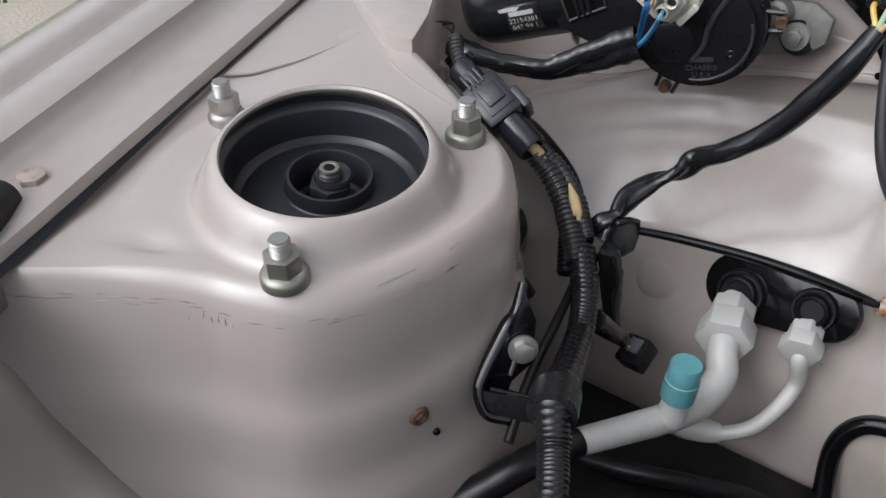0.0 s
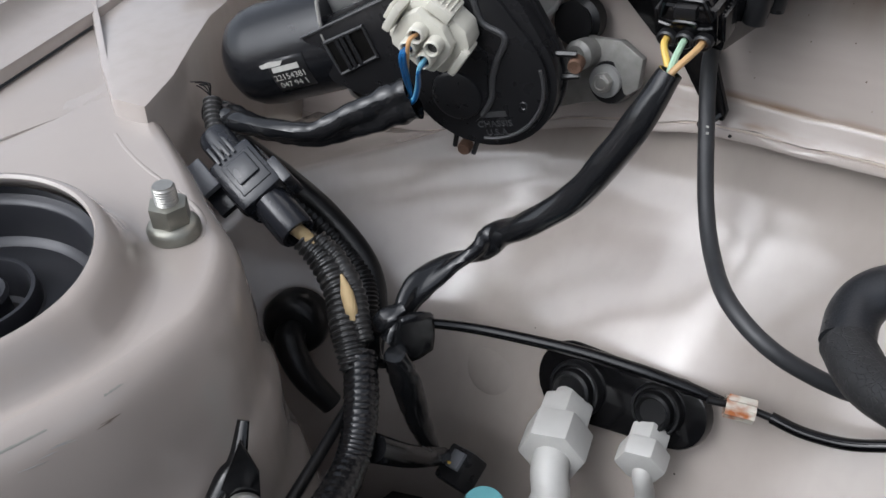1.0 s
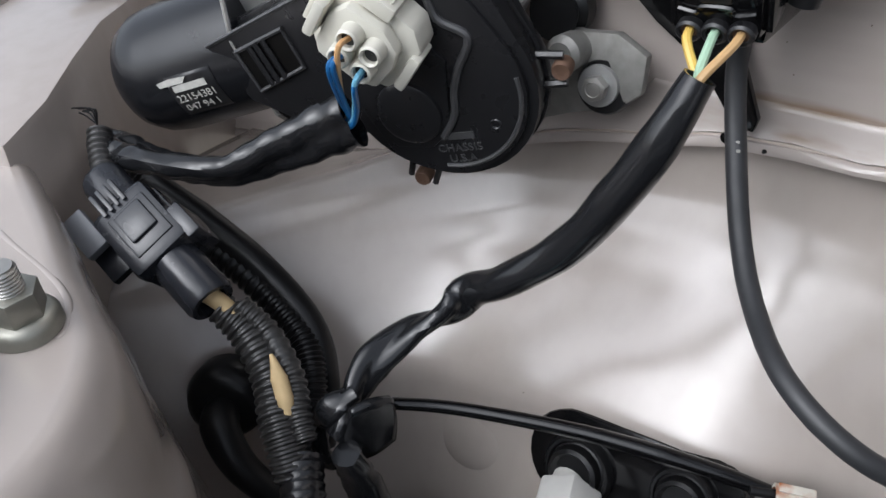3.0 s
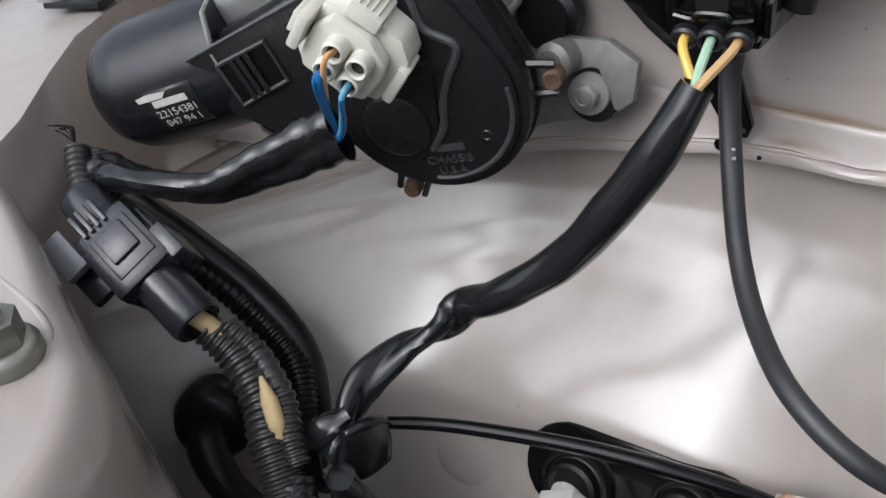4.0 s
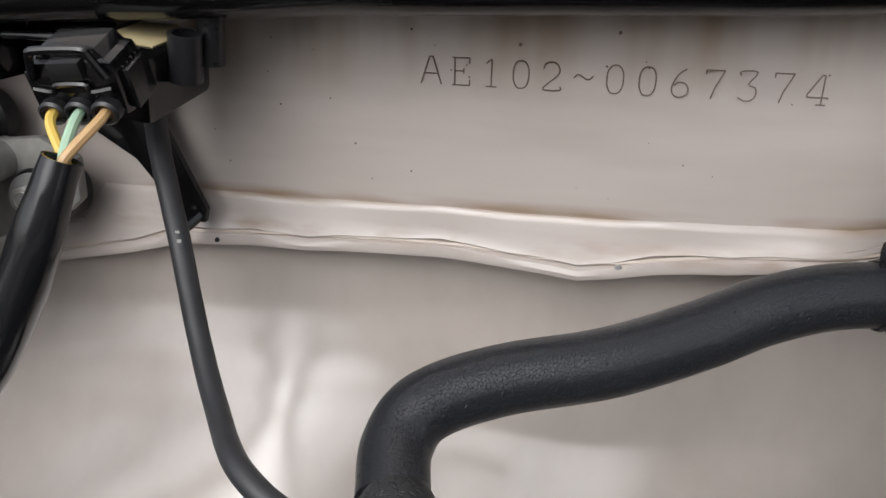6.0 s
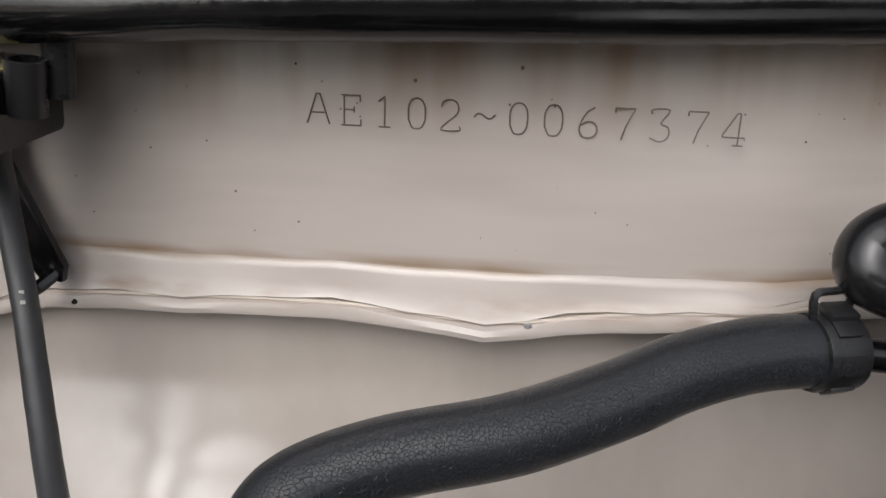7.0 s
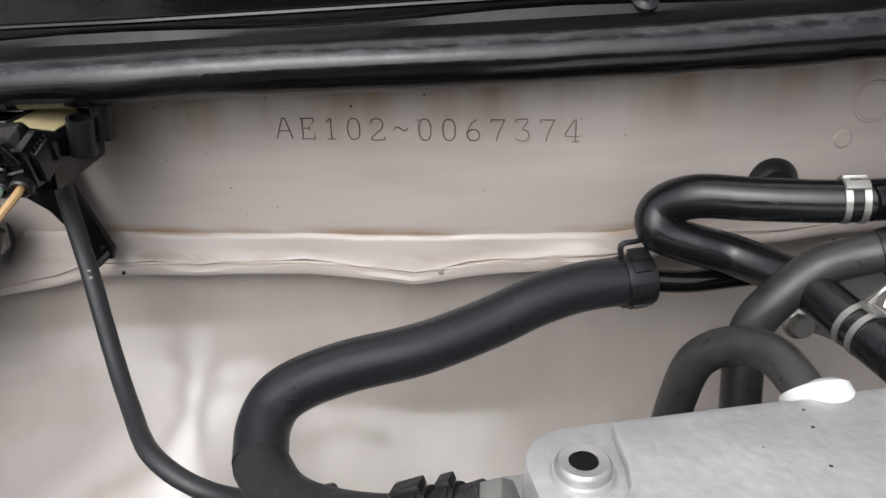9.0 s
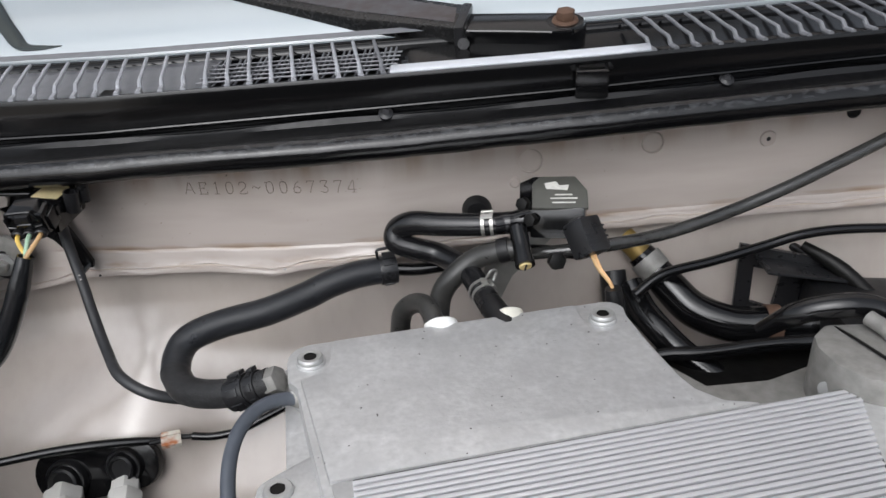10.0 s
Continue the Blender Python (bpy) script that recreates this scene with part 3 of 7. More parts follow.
single("undertray", box((1.6, 1.1, 0.01), pose(0.35, 0.1, 0.42), 0.002), NEARBLACK, "unseen near-black floor that keeps the bay bottom dark", "undertray", kind="structure")

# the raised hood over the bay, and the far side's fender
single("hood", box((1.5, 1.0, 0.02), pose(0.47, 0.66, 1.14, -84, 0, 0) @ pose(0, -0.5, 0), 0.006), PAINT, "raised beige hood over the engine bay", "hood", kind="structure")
# unseen block, added to keep light off the lower firewall
single("bay_light_blocker", box((0.3, 0.24, 0.4), pose(0.2, 0.16, 0.455, 0, 0, 20), 0.03), NEARBLACK, "unseen near-black block added to shade the lower firewall", "engine part")

# block and tube added in black for the darkness low in the bay
single("low_bay_filler", box((0.24, 0.1, 0.3), pose(0.035, 0.372, 0.435, 0, 0, 12), 0.025), NEARBLACK, "near-black block added for the dark low behind the pipes", "engine part")
single("filler_tube", tube([(-0.03, 0.34, 0.735), (0.005, 0.352, 0.742), (0.03, 0.372, 0.738), (0.06, 0.395, 0.73), (0.1, 0.41, 0.71)], 0.0055, 6, 14), RUBBER, "black tube added on the dark block low in the bay", "hose")
# unseen wall added before the car to cut low sky light and reflections
single("front_sky_blocker", box((3.6, 0.2, 1.45), pose(1.25, -1.9, 0.0), 0.01), material("grey_blocker", (0.14, 0.135, 0.125), 0.9, 0.0, (40, 0.2), (3, 0.2), (60, 0.002)), "unseen plain grey wall added to block low sky", "wall", kind="structure")

# ---- stamped chassis number on the cowl panel: single-line serif characters ----
GLYPHS = {
    "A": [[(0.0, 0), (0.42, 1), (0.58, 1), (1.0, 0)], [(0.18, 0.38), (0.82, 0.38)]],
    "E": [[(0.1, 0), (0.95, 0), (0.95, 0.2)], [(0.22, 0), (0.22, 1)], [(0.1, 1), (0.92, 1), (0.92, 0.8)], [(0.22, 0.52), (0.65, 0.52)], [(0.65, 0.62), (0.65, 0.42)]],
    "1": [[(0.3, 0.84), (0.55, 1), (0.55, 0)], [(0.3, 0), (0.8, 0)]],
    "0": [[(0.15, 0.3), (0.15, 0.72), (0.3, 0.95), (0.5, 1), (0.7, 0.95), (0.85, 0.72), (0.85, 0.28), (0.7, 0.05), (0.5, 0), (0.3, 0.05), (0.15, 0.3)]],
    "2": [[(0.12, 0.75), (0.2, 0.93), (0.45, 1), (0.72, 0.95), (0.85, 0.75), (0.75, 0.52), (0.35, 0.25), (0.12, 0.0), (0.9, 0.0), (0.9, 0.14)]],
    "~": [[(0.08, 0.48), (0.22, 0.6), (0.4, 0.58), (0.62, 0.46), (0.8, 0.46), (0.95, 0.58)]],
    "6": [[(0.72, 0.98), (0.42, 0.82), (0.2, 0.5), (0.14, 0.25), (0.28, 0.04), (0.55, 0), (0.8, 0.1), (0.86, 0.3), (0.72, 0.48), (0.45, 0.52), (0.2, 0.4)]],
    "7": [[(0.12, 0.85), (0.12, 1), (0.9, 1), (0.55, 0.4), (0.42, 0)]],
    "3": [[(0.14, 0.86), (0.14, 1), (0.82, 1), (0.5, 0.58), (0.8, 0.46), (0.86, 0.22), (0.7, 0.04), (0.45, 0), (0.12, 0.1)]],
    "4": [[(0.7, 0), (0.7, 1), (0.58, 1), (0.08, 0.32), (0.08, 0.25), (0.95, 0.25)], [(0.5, 0), (0.9, 0)]],
}
# strokes are thin tubes; the grooves' darkness comes from their colour
for k, c in enumerate("AE102~0067374"):
    x0, h = 0.084 + 0.00808 * k, 0.0072
    strokes = []
    for s in GLYPHS[c]:
        pts = [(x0 + 0.0056 * u, 0.49655, 0.9882 + h * v + 0.00002 * k) for u, v in s]
        if c in "0263~" and len(pts) > 5:
            strokes.append(tube(pts, 0.00019, 3, 5))
        else:
            for a, b in zip(pts, pts[1:]):
                strokes.append(tube([a, b], 0.00019, 1, 5))
    part("stamped_character", joined(*strokes), GROOVE, cowl, "shallow stamped character " + ("dash" if c == "~" else c))

# round dimples, a drilled spot and a rubber plug in the cowl panel
for x, z, r in ((0.285, 0.9955, 0.0068), (0.3565, 1.0018, 0.006)):
    m = facing((x, cowl_y(x) - 0.0006, z), (0.14, -1, 0.0))
    part("round_dimple", lathe([(0.0001, 0.0008), (r * 0.6, 0.0006), (r * 0.9, 0.0002), (r, -0.0006), (r * 1.08, 0.0004), (r * 1.12, -0.001)], m, 32, False), PAINT, cowl, "shallow pressed round dimple")
m = facing((0.425, cowl_y(0.425) - 0.0008, 0.999), (0.15, -1, 0))
part("spot_ring", lathe([(0.0012, 0.0), (0.0014, 0.0006), (0.0045, 0.0004), (0.0052, -0.0012)], m, 24, False), PAINT, cowl, "small raised spot with a drilled hole")
# a black disc gives the hole its shade by colour
part("drilled_hole", lathe([(0.0001, 0.0005), (0.0013, 0.0005), (0.0013, 0.0)], m, 16), RUBBER, cowl)
m = facing((0.474, cowl_y(0.474) - 0.001, 1.012), (0.15, -1, 0))
part("rubber_plug", lathe([(0.0001, 0.0014), (0.003, 0.0012), (0.0042, 0.0), (0.0042, -0.001)], m, 20), RUBBER, cowl)
m = facing((0.2215, cowl_y(0.2215) - 0.001, 0.9925), (0.1, -1, 0))
single("grommet", lathe([(0.0001, 0.003), (0.006, 0.003), (0.008, 0.001), (0.009, -0.002)], facing((0.2535, cowl_y(0.25) - 0.002, 0.969), (0.1, -1, 0))), RUBBER, "black rubber grommet in the cowl panel", "grommet")
part("spot_dent", lathe([(0.0001, 0.0006), (0.0025, 0.0006), (0.0036, -0.0006)], facing((0.276, cowl_y(0.276) - 0.0006, 0.983), (0.14, -1, 0)), 20, False), PAINT, cowl, "small sealed spot")

# dirt flecks stuck on the panels
rng = random.Random(11)
flecks = [(-0.006, 0.906, 0.0017, DIRTYCAST), (0.1105, 0.9995, 0.0005, GROOVE), (0.1355, 1.0035, 0.00045, GROOVE), (0.133, 0.995, 0.0003, GROOVE), (0.1435, 0.9952, 0.0003, GROOVE), (0.0245, 0.9405, 0.0008, RUBBER), (0.141, 0.945, 0.0011, CAST)]
for x, z, r, mt in flecks:
    y = cowl_y(x) - (0.0128 if z < 0.95 and z > 0.935 else 0.0004) if z > 0.935 else firewall_y(x, z) - 0.0003
    lump = lathe([(0.00002, 0.0003), (r * 0.7, 0.00025), (r, -0.0004)], facing((x, y, z), (0, -1, 0.35 if z < 0.93 else 0)) @ Matrix.Diagonal((1, rng.uniform(0.7, 1.2), 1, 1)), 10, False)
    part("dirt_fleck", lump, mt, cowl if z > 0.935 else firewall)
for i in range(110):
    x, z = rng.uniform(-0.1, 0.24), rng.uniform(0.83, 0.925)
    r = rng.uniform(0.0002, 0.0004) if i % 4 else rng.uniform(0.0005, 0.0009)
    part("dirt_fleck", lathe([(0.00002, 0.0002), (r, 0.0001), (r * 1.1, -0.0004)], facing((x, firewall_y(x, z) - 0.0002, z), (0, -1, 0.5)) @ pose(0, 0, 0, 0, 0, rng.uniform(0, 180)) @ Matrix.Diagonal((1, rng.choice((0.5, 1, 3.5)), 1, 1)), 7, False), GROOVE, firewall)
for i in range(45):
    x, z = rng.uniform(0.0, 0.34), rng.uniform(0.957, 1.008)
    r = rng.uniform(0.0001, 0.00028)
    part("dirt_fleck", lathe([(0.00002, 0.0002), (r, 0.0001), (r * 1.1, -0.0004)], facing((x, cowl_y(x) - 0.0002, z), (0, -1, 0)), 7, False), GROOVE, cowl)

for x, z, dx, dz in ((-0.036, 0.868, 0.004, 0.008), (-0.039, 0.865, 0.002, 0.004), (-0.0665, 0.856, 0.005, -0.001), (-0.066, 0.8535, 0.004, 0.0006), (-0.086, 0.8745, 0.0015, -0.002), (-0.0845, 0.873, 0.001, 0.0015), (0.006, 0.8745, 0.0008, 0.003), (0.04, 0.9, 0.006, 0.0008), (0.016, 0.846, -0.003, -0.001)):
    run = [(x + dx * u, firewall_y(x + dx * u, z + dz * u) - 0.0002, z + dz * u) for u in (0.0, 0.5, 1.0)]
    part("scratch", tube(run, [0.00005, 0.00022, 0.00005], 3, 5), GROOVE, firewall)

# pressed round boss low in the firewall, and a black plug in the corner
m = facing((-0.055, firewall_y(-0.055, 0.803) - 0.0005, 0.803), (0.05, -1, 0.25))
part("pressed_boss", lathe([(0.0001, 0.0022), (0.009, 0.0019), (0.013, 0.0014), (0.0165, 0.0004), (0.019, -0.0008), (0.021, -0.0022)], m, 48, False), PAINT, firewall, "shallow pressed round boss")
corner_plug = thing("corner_grommet", "dirty black rubber grommet in the firewall corner", "grommet", (-0.131, 0.374, 0.826))
m = facing((-0.131, 0.373, 0.826), (0.62, -0.75, 0.15))
part("flange", lathe([(0.004, 0.005), (0.011, 0.0055), (0.015, 0.003), (0.0172, -0.003), (0.016, -0.012)], m, 28), RUBBER, corner_plug)
part("boot", tube([(-0.131, 0.373, 0.826), (-0.124, 0.364, 0.824), (-0.112, 0.362, 0.812), (-0.1, 0.368, 0.796)], [0.007, 0.008, 0.007, 0.006]), RUBBER, corner_plug)


# ---- strut mount inside the tower hole ----
N = Vector((0.07, -0.077, 1)).normalized()
NL = Vector((0.12, -0.057, 1)).normalized()
MT = facing((-0.1105, 0.2387, 0.9411), NL, (0, 1, 0))
MI = facing((-0.1135, 0.2422, 0.9411), NL, (0, 1, 0))
mount = thing("strut_mount", "black steel strut mount with threaded rod end", "strut mount", TC - N * 0.03)
part("bowl_wall", lathe([(0.0434, -0.0035), (0.0452, -0.0078), (0.0436, -0.0088), (0.042, -0.0095), (0.0414, -0.0105), (0.041, -0.024), (0.039, -0.0264), (0.0375, -0.0268)], MT, 96, False), MOUNTBLACK, mount)
part("bearing_dish", lathe([(0.043, -0.0266), (0.037, -0.0266), (0.036, -0.0262), (0.027, -0.0256), (0.019, -0.025)], MI, 96, False), MOUNTBLACK, mount, "scratched black dished plate")
part("cup", lathe([(0.0215, -0.0258), (0.0196, -0.0246), (0.0192, -0.019), (0.0187, -0.018), (0.0174, -0.018), (0.0168, -0.019), (0.0162, -0.034), (0.006, -0.036)], MI, 64, False), MOUNTBLACK, mount, "black raised cup ring")
part("cup_floor", lathe([(0.0001, -0.0345), (0.017, -0.0345)], MI, 32, False), NEARBLACK, mount)
part("nut", prism(ngon(6, 0.0096, 0.3), 0.008, MI @ pose(0, 0, -0.03), 0.0008), MOUNTBLACK, mount)
part("lock_washer", lathe([(0.0045, -0.0195), (0.0078, -0.0188), (0.0086, -0.0205), (0.0045, -0.022)], MI @ pose(0.0008, 0.0006, 0, 4, 3, 0), 24, False), MOUNTBLACK, mount)
rod = part("rod", tube_raw([MI @ Vector((0, 0, -0.033 + 0.0005 * i)) for i in range(38)], [0.0052 - (0.0004 if i % 3 == 0 else 0) - (0.0009 if i > 33 else 0) for i in range(38)], 24), CONDUIT, mount, "threaded steel rod end")
part("rod_face", lathe([(0.0024, -0.0146), (0.0028, -0.0142), (0.0042, -0.0142), (0.0044, -0.0148)], MI, 24, False), OLIVE, rod)
part("socket", lathe([(0.0001, -0.0144), (0.0025, -0.0144), (0.0025, -0.0142)], MI, 6), NEARBLACK, rod)


def stud(name, x, y, mat, flange, dark, turn):
    """A strut mount stud with its flanged nut."""
    at = Vector((x, y, plate_z(x, y)))
    m = facing(at, N, (0, 1, 0)) @ pose(0, 0, 0, 0, 0, turn)
    ob = thing("strut_stud", name, "stud and nut", at, "studs round the strut hole")
    part("nut_flange", lathe([(0.004, 0.0), (flange, 0.0), (flange, 0.003), (flange * 0.93, 0.0043), (0.0072, 0.0055), (0.004, 0.0056)], m, 32), dark, ob)
    part("hex_nut", prism(ngon(6, 0.0073), 0.0082, m @ pose(0, 0, 0.005), 0.0007), mat, ob)
    part("threaded_end", tube_raw([m @ Vector((0, 0, 0.004 + 0.00035 * i)) for i in range(48)], [0.0041 - (0.00035 if i % 3 == 0 else 0) - (0.0006 if i > 45 else 0) for i in range(48)], 18), ZINC, ob, "bright threaded stud end")
    return ob


stud("bright zinc flanged nut on threaded strut stud", -0.1835, 0.2335, ZINC, 0.0088, ZINC, 10)
stud("grey zinc nut with olive flange on strut stud", -0.096, 0.306, OLIVE, 0.0094, OLIVE, 25)
stud("olive zinc nut with dark flange on strut stud", -0.0742, 0.1925, OLIVE, 0.0094, OLIVE, 40)

# raised bead pressed round the studs, and scuffs along the rim
for pts in ([(-0.176, 0.3265), (-0.1618, 0.3233), (-0.1475, 0.3215), (-0.1324, 0.3207), (-0.1112, 0.3203), (-0.0979, 0.318), (-0.0885, 0.3125), (-0.0866, 0.3086)],):
    part("pressed_bead", tube([(x, y, plate_z(x, y) - 0.0011 + 0.0007 * noise.noise((x * 30, y * 30, 1))) for x, y in pts], 0.0014, 8, 10), PAINT, tower, "thin pressed bead")
rng = random.Random(3)
for i in range(60):
    f = rng.uniform(0.12, 0.62) if i < 44 else rng.uniform(0.3, 0.4)
    p = wall_line[int(f * (len(wall_line) - 1))]
    q = wall_line[int(f * (len(wall_line) - 1)) + 1]
    d = (q - p).normalized()
    out = Vector((d.y, -d.x, 0))
    drop = rng.uniform(0.0085, 0.0125) if i < 44 else rng.uniform(0.013, 0.02)
    at = p + out * (0.0006 if i >= 44 else 0.0) + Vector((0, 0, plate_z(p.x, p.y) - drop))
    slant = rng.uniform(-0.15, 0.15) if i < 44 else rng.uniform(1.1, 1.6)
    e = (d * math.cos(slant) + Vector((0, 0, 1)) * math.sin(slant)) * rng.uniform(0.001, 0.004)
    part("scuff", tube([at - e + out * 0.0002, at + e + out * 0.0002], [0.00005, 0.00016, 0.00005], 2, 5), rng.choice((GROOVE, GROOVE, CAST)), tower)
for k, (f, drop, r) in enumerate(((0.56, 0.062, 0.0042), (0.575, 0.078, 0.0016))):
    p, q = wall_line[int(f * (len(wall_line) - 1))], wall_line[int(f * (len(wall_line) - 1)) + 1]
    d = (q - p).normalized()
    out = Vector((d.y, -d.x, 0))
    m = facing(p + out * (0.0088 if k < 2 else 0.003) + Vector((0, 0, plate_z(p.x, p.y) - 0.0105 - drop)), out)
    part("drain_hole" if k < 2 else "spot_weld", lathe([(0.0001, -0.001), (r * 0.6, -0.001), (r * 0.72, 0.0012 if k < 2 else -0.0002), (r, 0.0008 if k < 2 else 0.0002), (r * 1.15, -0.001)], m, 20, False), NEARBLACK if k == 1 else (RUST if k == 0 else PAINT), tower)

for lo, hi, r in ((0.36, 0.43, 0.0016), (0.45, 0.5, 0.0019), (0.505, 0.6, 0.0021), (0.6, 0.66, 0.0017)):
    run = []
    for i in range(int(lo * (len(wall_line) - 1)), int(hi * (len(wall_line) - 1)) + 1):
        p, d = wall_line[i], (wall_line[i + 1] - wall_line[i]).normalized()
        out = Vector((d.y, -d.x, 0))
        run.append(p - out * 0.0034 + Vector((0, 0, plate_z(p.x, p.y) - 0.0035 + 0.0007 * noise.noise((p.x * 30, p.y * 30, 1)))) - (out + Vector((0, 0, 1))).normalized() * (r - 0.00012))
    part("scuffed_edge", tube(run, [0.3 * r, r, r, r, 0.3 * r], 2, 16), SCUFF, tower, "greenish grey scuffed paint along the rim")

# fender bolt and the dark bracket beside it
WEATHERED = material("rust_tinged_paint", (0.4, 0.34, 0.29), 0.5, 0.0, (120, 0.2), (0, 0), (200, 0.00006), stains=((0.0, 5.0, 0.0, (200, 200, 200), (0.2, 0.11, 0.06), 0.9),))
fb = thing("fender_bolt", "beige painted hex bolt with washer on the fender flange", "bolt", (-0.187, 0.145, 0.9225))
m = facing((-0.187, 0.145, 0.9225), (0.05, -0.05, 1))
part("washer", lathe([(0.003, 0.0), (0.0095, 0.0), (0.0095, 0.0015), (0.007, 0.002), (0.003, 0.002)], m, 28), PAINT, fb)
part("hex_head", prism(ngon(6, 0.0062, 0.2), 0.0055, m @ pose(0, 0, 0.0018), 0.0006), WEATHERED, fb, "rust tinged beige hex head")
bb = thing("bumper_stop", "black rubber bump stop on the fender flange", "bump stop", (-0.165, 0.118, 0.92))
part("rubber_block", tube([(-0.182, 0.131, 0.927), (-0.172, 0.121, 0.927), (-0.155, 0.104, 0.927)], [0.008, 0.0095, 0.0095], 5, 18), RUBBER, bb)
part("steel_tab", prism([(-0.012, -0.009), (0.01, -0.009), (0.013, 0.0), (0.01, 0.009), (-0.012, 0.009)], 0.002, facing((-0.188, 0.143, 0.9215), (0.05, -0.05, 1)) @ pose(0, 0, 0, 0, 0, 30), 0.0006), PAINT, bb, "beige painted steel tab")

# fastener on the cowl side box
cf = thing("push_clip", "black plate with grey domed fastener on the box top", "fastener", (-0.268, 0.43, 0.958))
part("base_plate", prism([(-0.014, -0.01), (0.012, -0.012), (0.016, 0.008), (-0.008, 0.014)], 0.003, pose(-0.262, 0.436, 0.958, 0, 0, 35), 0.001), RUBBER, cf)
part("domed_head", lathe([(0.0001, 0.0065), (0.004, 0.006), (0.0075, 0.0042), (0.008, 0.003), (0.0075, 0.0028)], pose(-0.27, 0.427, 0.958), 24), GREYPLASTIC, cf)


# ---- wiring and hoses on the firewall ----
def wire(points, mat, parent, r=0.0009, per=6):
    return part("wire", tube(points, r, per, 8), mat, parent)


def shrug(seed, amount, twists=0.0, flat=0.0, lo=0.0, hi=1.0):
    """Folds of a loose sleeve: flattening that turns along it, and dents."""
    def f(s, a):
        k = ease(s, lo, lo + 0.12) * (1 - 0.0 * s)
        return 1 + flat * k * math.cos(2 * a + twists * 6.283 * s) + amount * noise.noise((s * 16 + seed, 1.3 * math.cos(a), 1.3 * math.sin(a)))
    return f


SENSOR_SLEEVE = [(0.0226, 0.4288, 0.9817), (0.017, 0.4241, 0.9657), (0.0068, 0.4222, 0.9456), (-0.0058, 0.4203, 0.9265), (-0.023, 0.4156, 0.9102), (-0.0378, 0.4168, 0.8989), (-0.0419, 0.4107, 0.8922), (-0.0505, 0.4005, 0.8862), (-0.055, 0.386, 0.8797), (-0.055, 0.3754, 0.8702), (-0.0568, 0.3665, 0.8632)]
harness = thing("sensor_harness", "glossy black vinyl wiring sleeve, twisted and knotted, with coloured wires", "wiring", (-0.03, 0.42, 0.9))
part("sleeve", tube(SENSOR_SLEEVE[::-1], [0.0046, 0.0042, 0.0045, 0.0044, 0.0046, 0.0049, 0.0053, 0.0057, 0.0059, 0.0056, 0.0042], 12, 22, lambda s, a: 1 + 0.42 * (1 - ease(s, 0.42, 0.6)) * math.cos(2 * a + 22 * s) + 0.09 * noise.noise((s * 18, 1.4 * math.cos(a), 1.4 * math.sin(a))), hollow=0.15), VINYL, harness)
# the sleeve's knot and loose end where it meets the loom
part("knot_loop", tube([(-0.053, 0.376, 0.876), (-0.0575, 0.368, 0.872), (-0.0618, 0.3665, 0.864), (-0.0598, 0.3645, 0.852), (-0.053, 0.3655, 0.8525), (-0.0485, 0.3695, 0.8605)], [0.0036, 0.004, 0.0036, 0.0032, 0.0036, 0.003], 8, 16, shrug(4, 0.2, 1.0, 0.3), flat=0.7), VINYL, harness)
flag = [[(-0.047, 0.3685, 0.876), (-0.0505, 0.3665, 0.864), (-0.0538, 0.3655, 0.8515)], [(-0.045, 0.3735, 0.8768), (-0.048, 0.3708, 0.863), (-0.0505, 0.3695, 0.8505)], [(-0.044, 0.3785, 0.8755), (-0.045, 0.377, 0.8625), (-0.0465, 0.3762, 0.851)], [(-0.0435, 0.3835, 0.873), (-0.043, 0.3838, 0.863), (-0.044, 0.3835, 0.8535)]]
flag = [[p for p in spline([Vector(q) for q in row], 4)] for row in zip(*[spline([Vector(q) for q in col], 4) for col in zip(*flag)])]
thicken(part("loose_end", sheet(flag), VINYL, harness, "flat folded end of the vinyl sleeve", 60), 0.0024)
part("branch", tube([(-0.047, 0.364, 0.862), (-0.046, 0.369, 0.842), (-0.046, 0.376, 0.815), (-0.043, 0.382, 0.792)], [0.005, 0.0054, 0.005, 0.004], 8, 16, shrug(2, 0.15, 0.8, 0.2)), VINYL, harness)

cable = thing("sensor_cable", "grey black rubber cable curving down from the sensor", "cable", (0.04, 0.45, 0.9))
part("cable_sheath", tube([(0.0165, 0.474, 0.989), (0.0135, 0.4785, 0.9685), (0.0194, 0.4728, 0.9462), (0.0303, 0.459, 0.925), (0.0430, 0.4431, 0.9135), (0.0600, 0.4235, 0.9098), (0.0801, 0.4175, 0.9027), (0.0999, 0.428, 0.8918), (0.1097, 0.4405, 0.8852)], 0.00315, 8, 16, lambda s, a: 1 + 0.03 * noise.noise((s * 40, math.cos(a), math.sin(a)))), CABLE, cable)
for z in (0.9475, 0.9455, 0.921, 0.919):
    part("printed_mark", box((0.0011, 0.0003, 0.0009), pose(0.0206 + (0.9475 - z) * 0.5, 0.4706 - (0.9475 - z) * 0.62, z, 0, 0, 20), 0), PRINT, cable)

line1 = thing("coated_line", "thin glossy black coated line with rust stained clip", "pipe", (0.0, 0.42, 0.86))
part("pipe", tube([(-0.06, 0.384, 0.859), (-0.054, 0.391, 0.8585), (-0.0345, 0.4055, 0.8565), (0.001, 0.4225, 0.855), (0.0275, 0.433, 0.8525), (0.0465, 0.4405, 0.8495), (0.0596, 0.4455, 0.8468)], [0.0021, 0.0022, 0.0024, 0.0027, 0.0031, 0.0028, 0.0022], 8, 16), GLOSSY, line1)
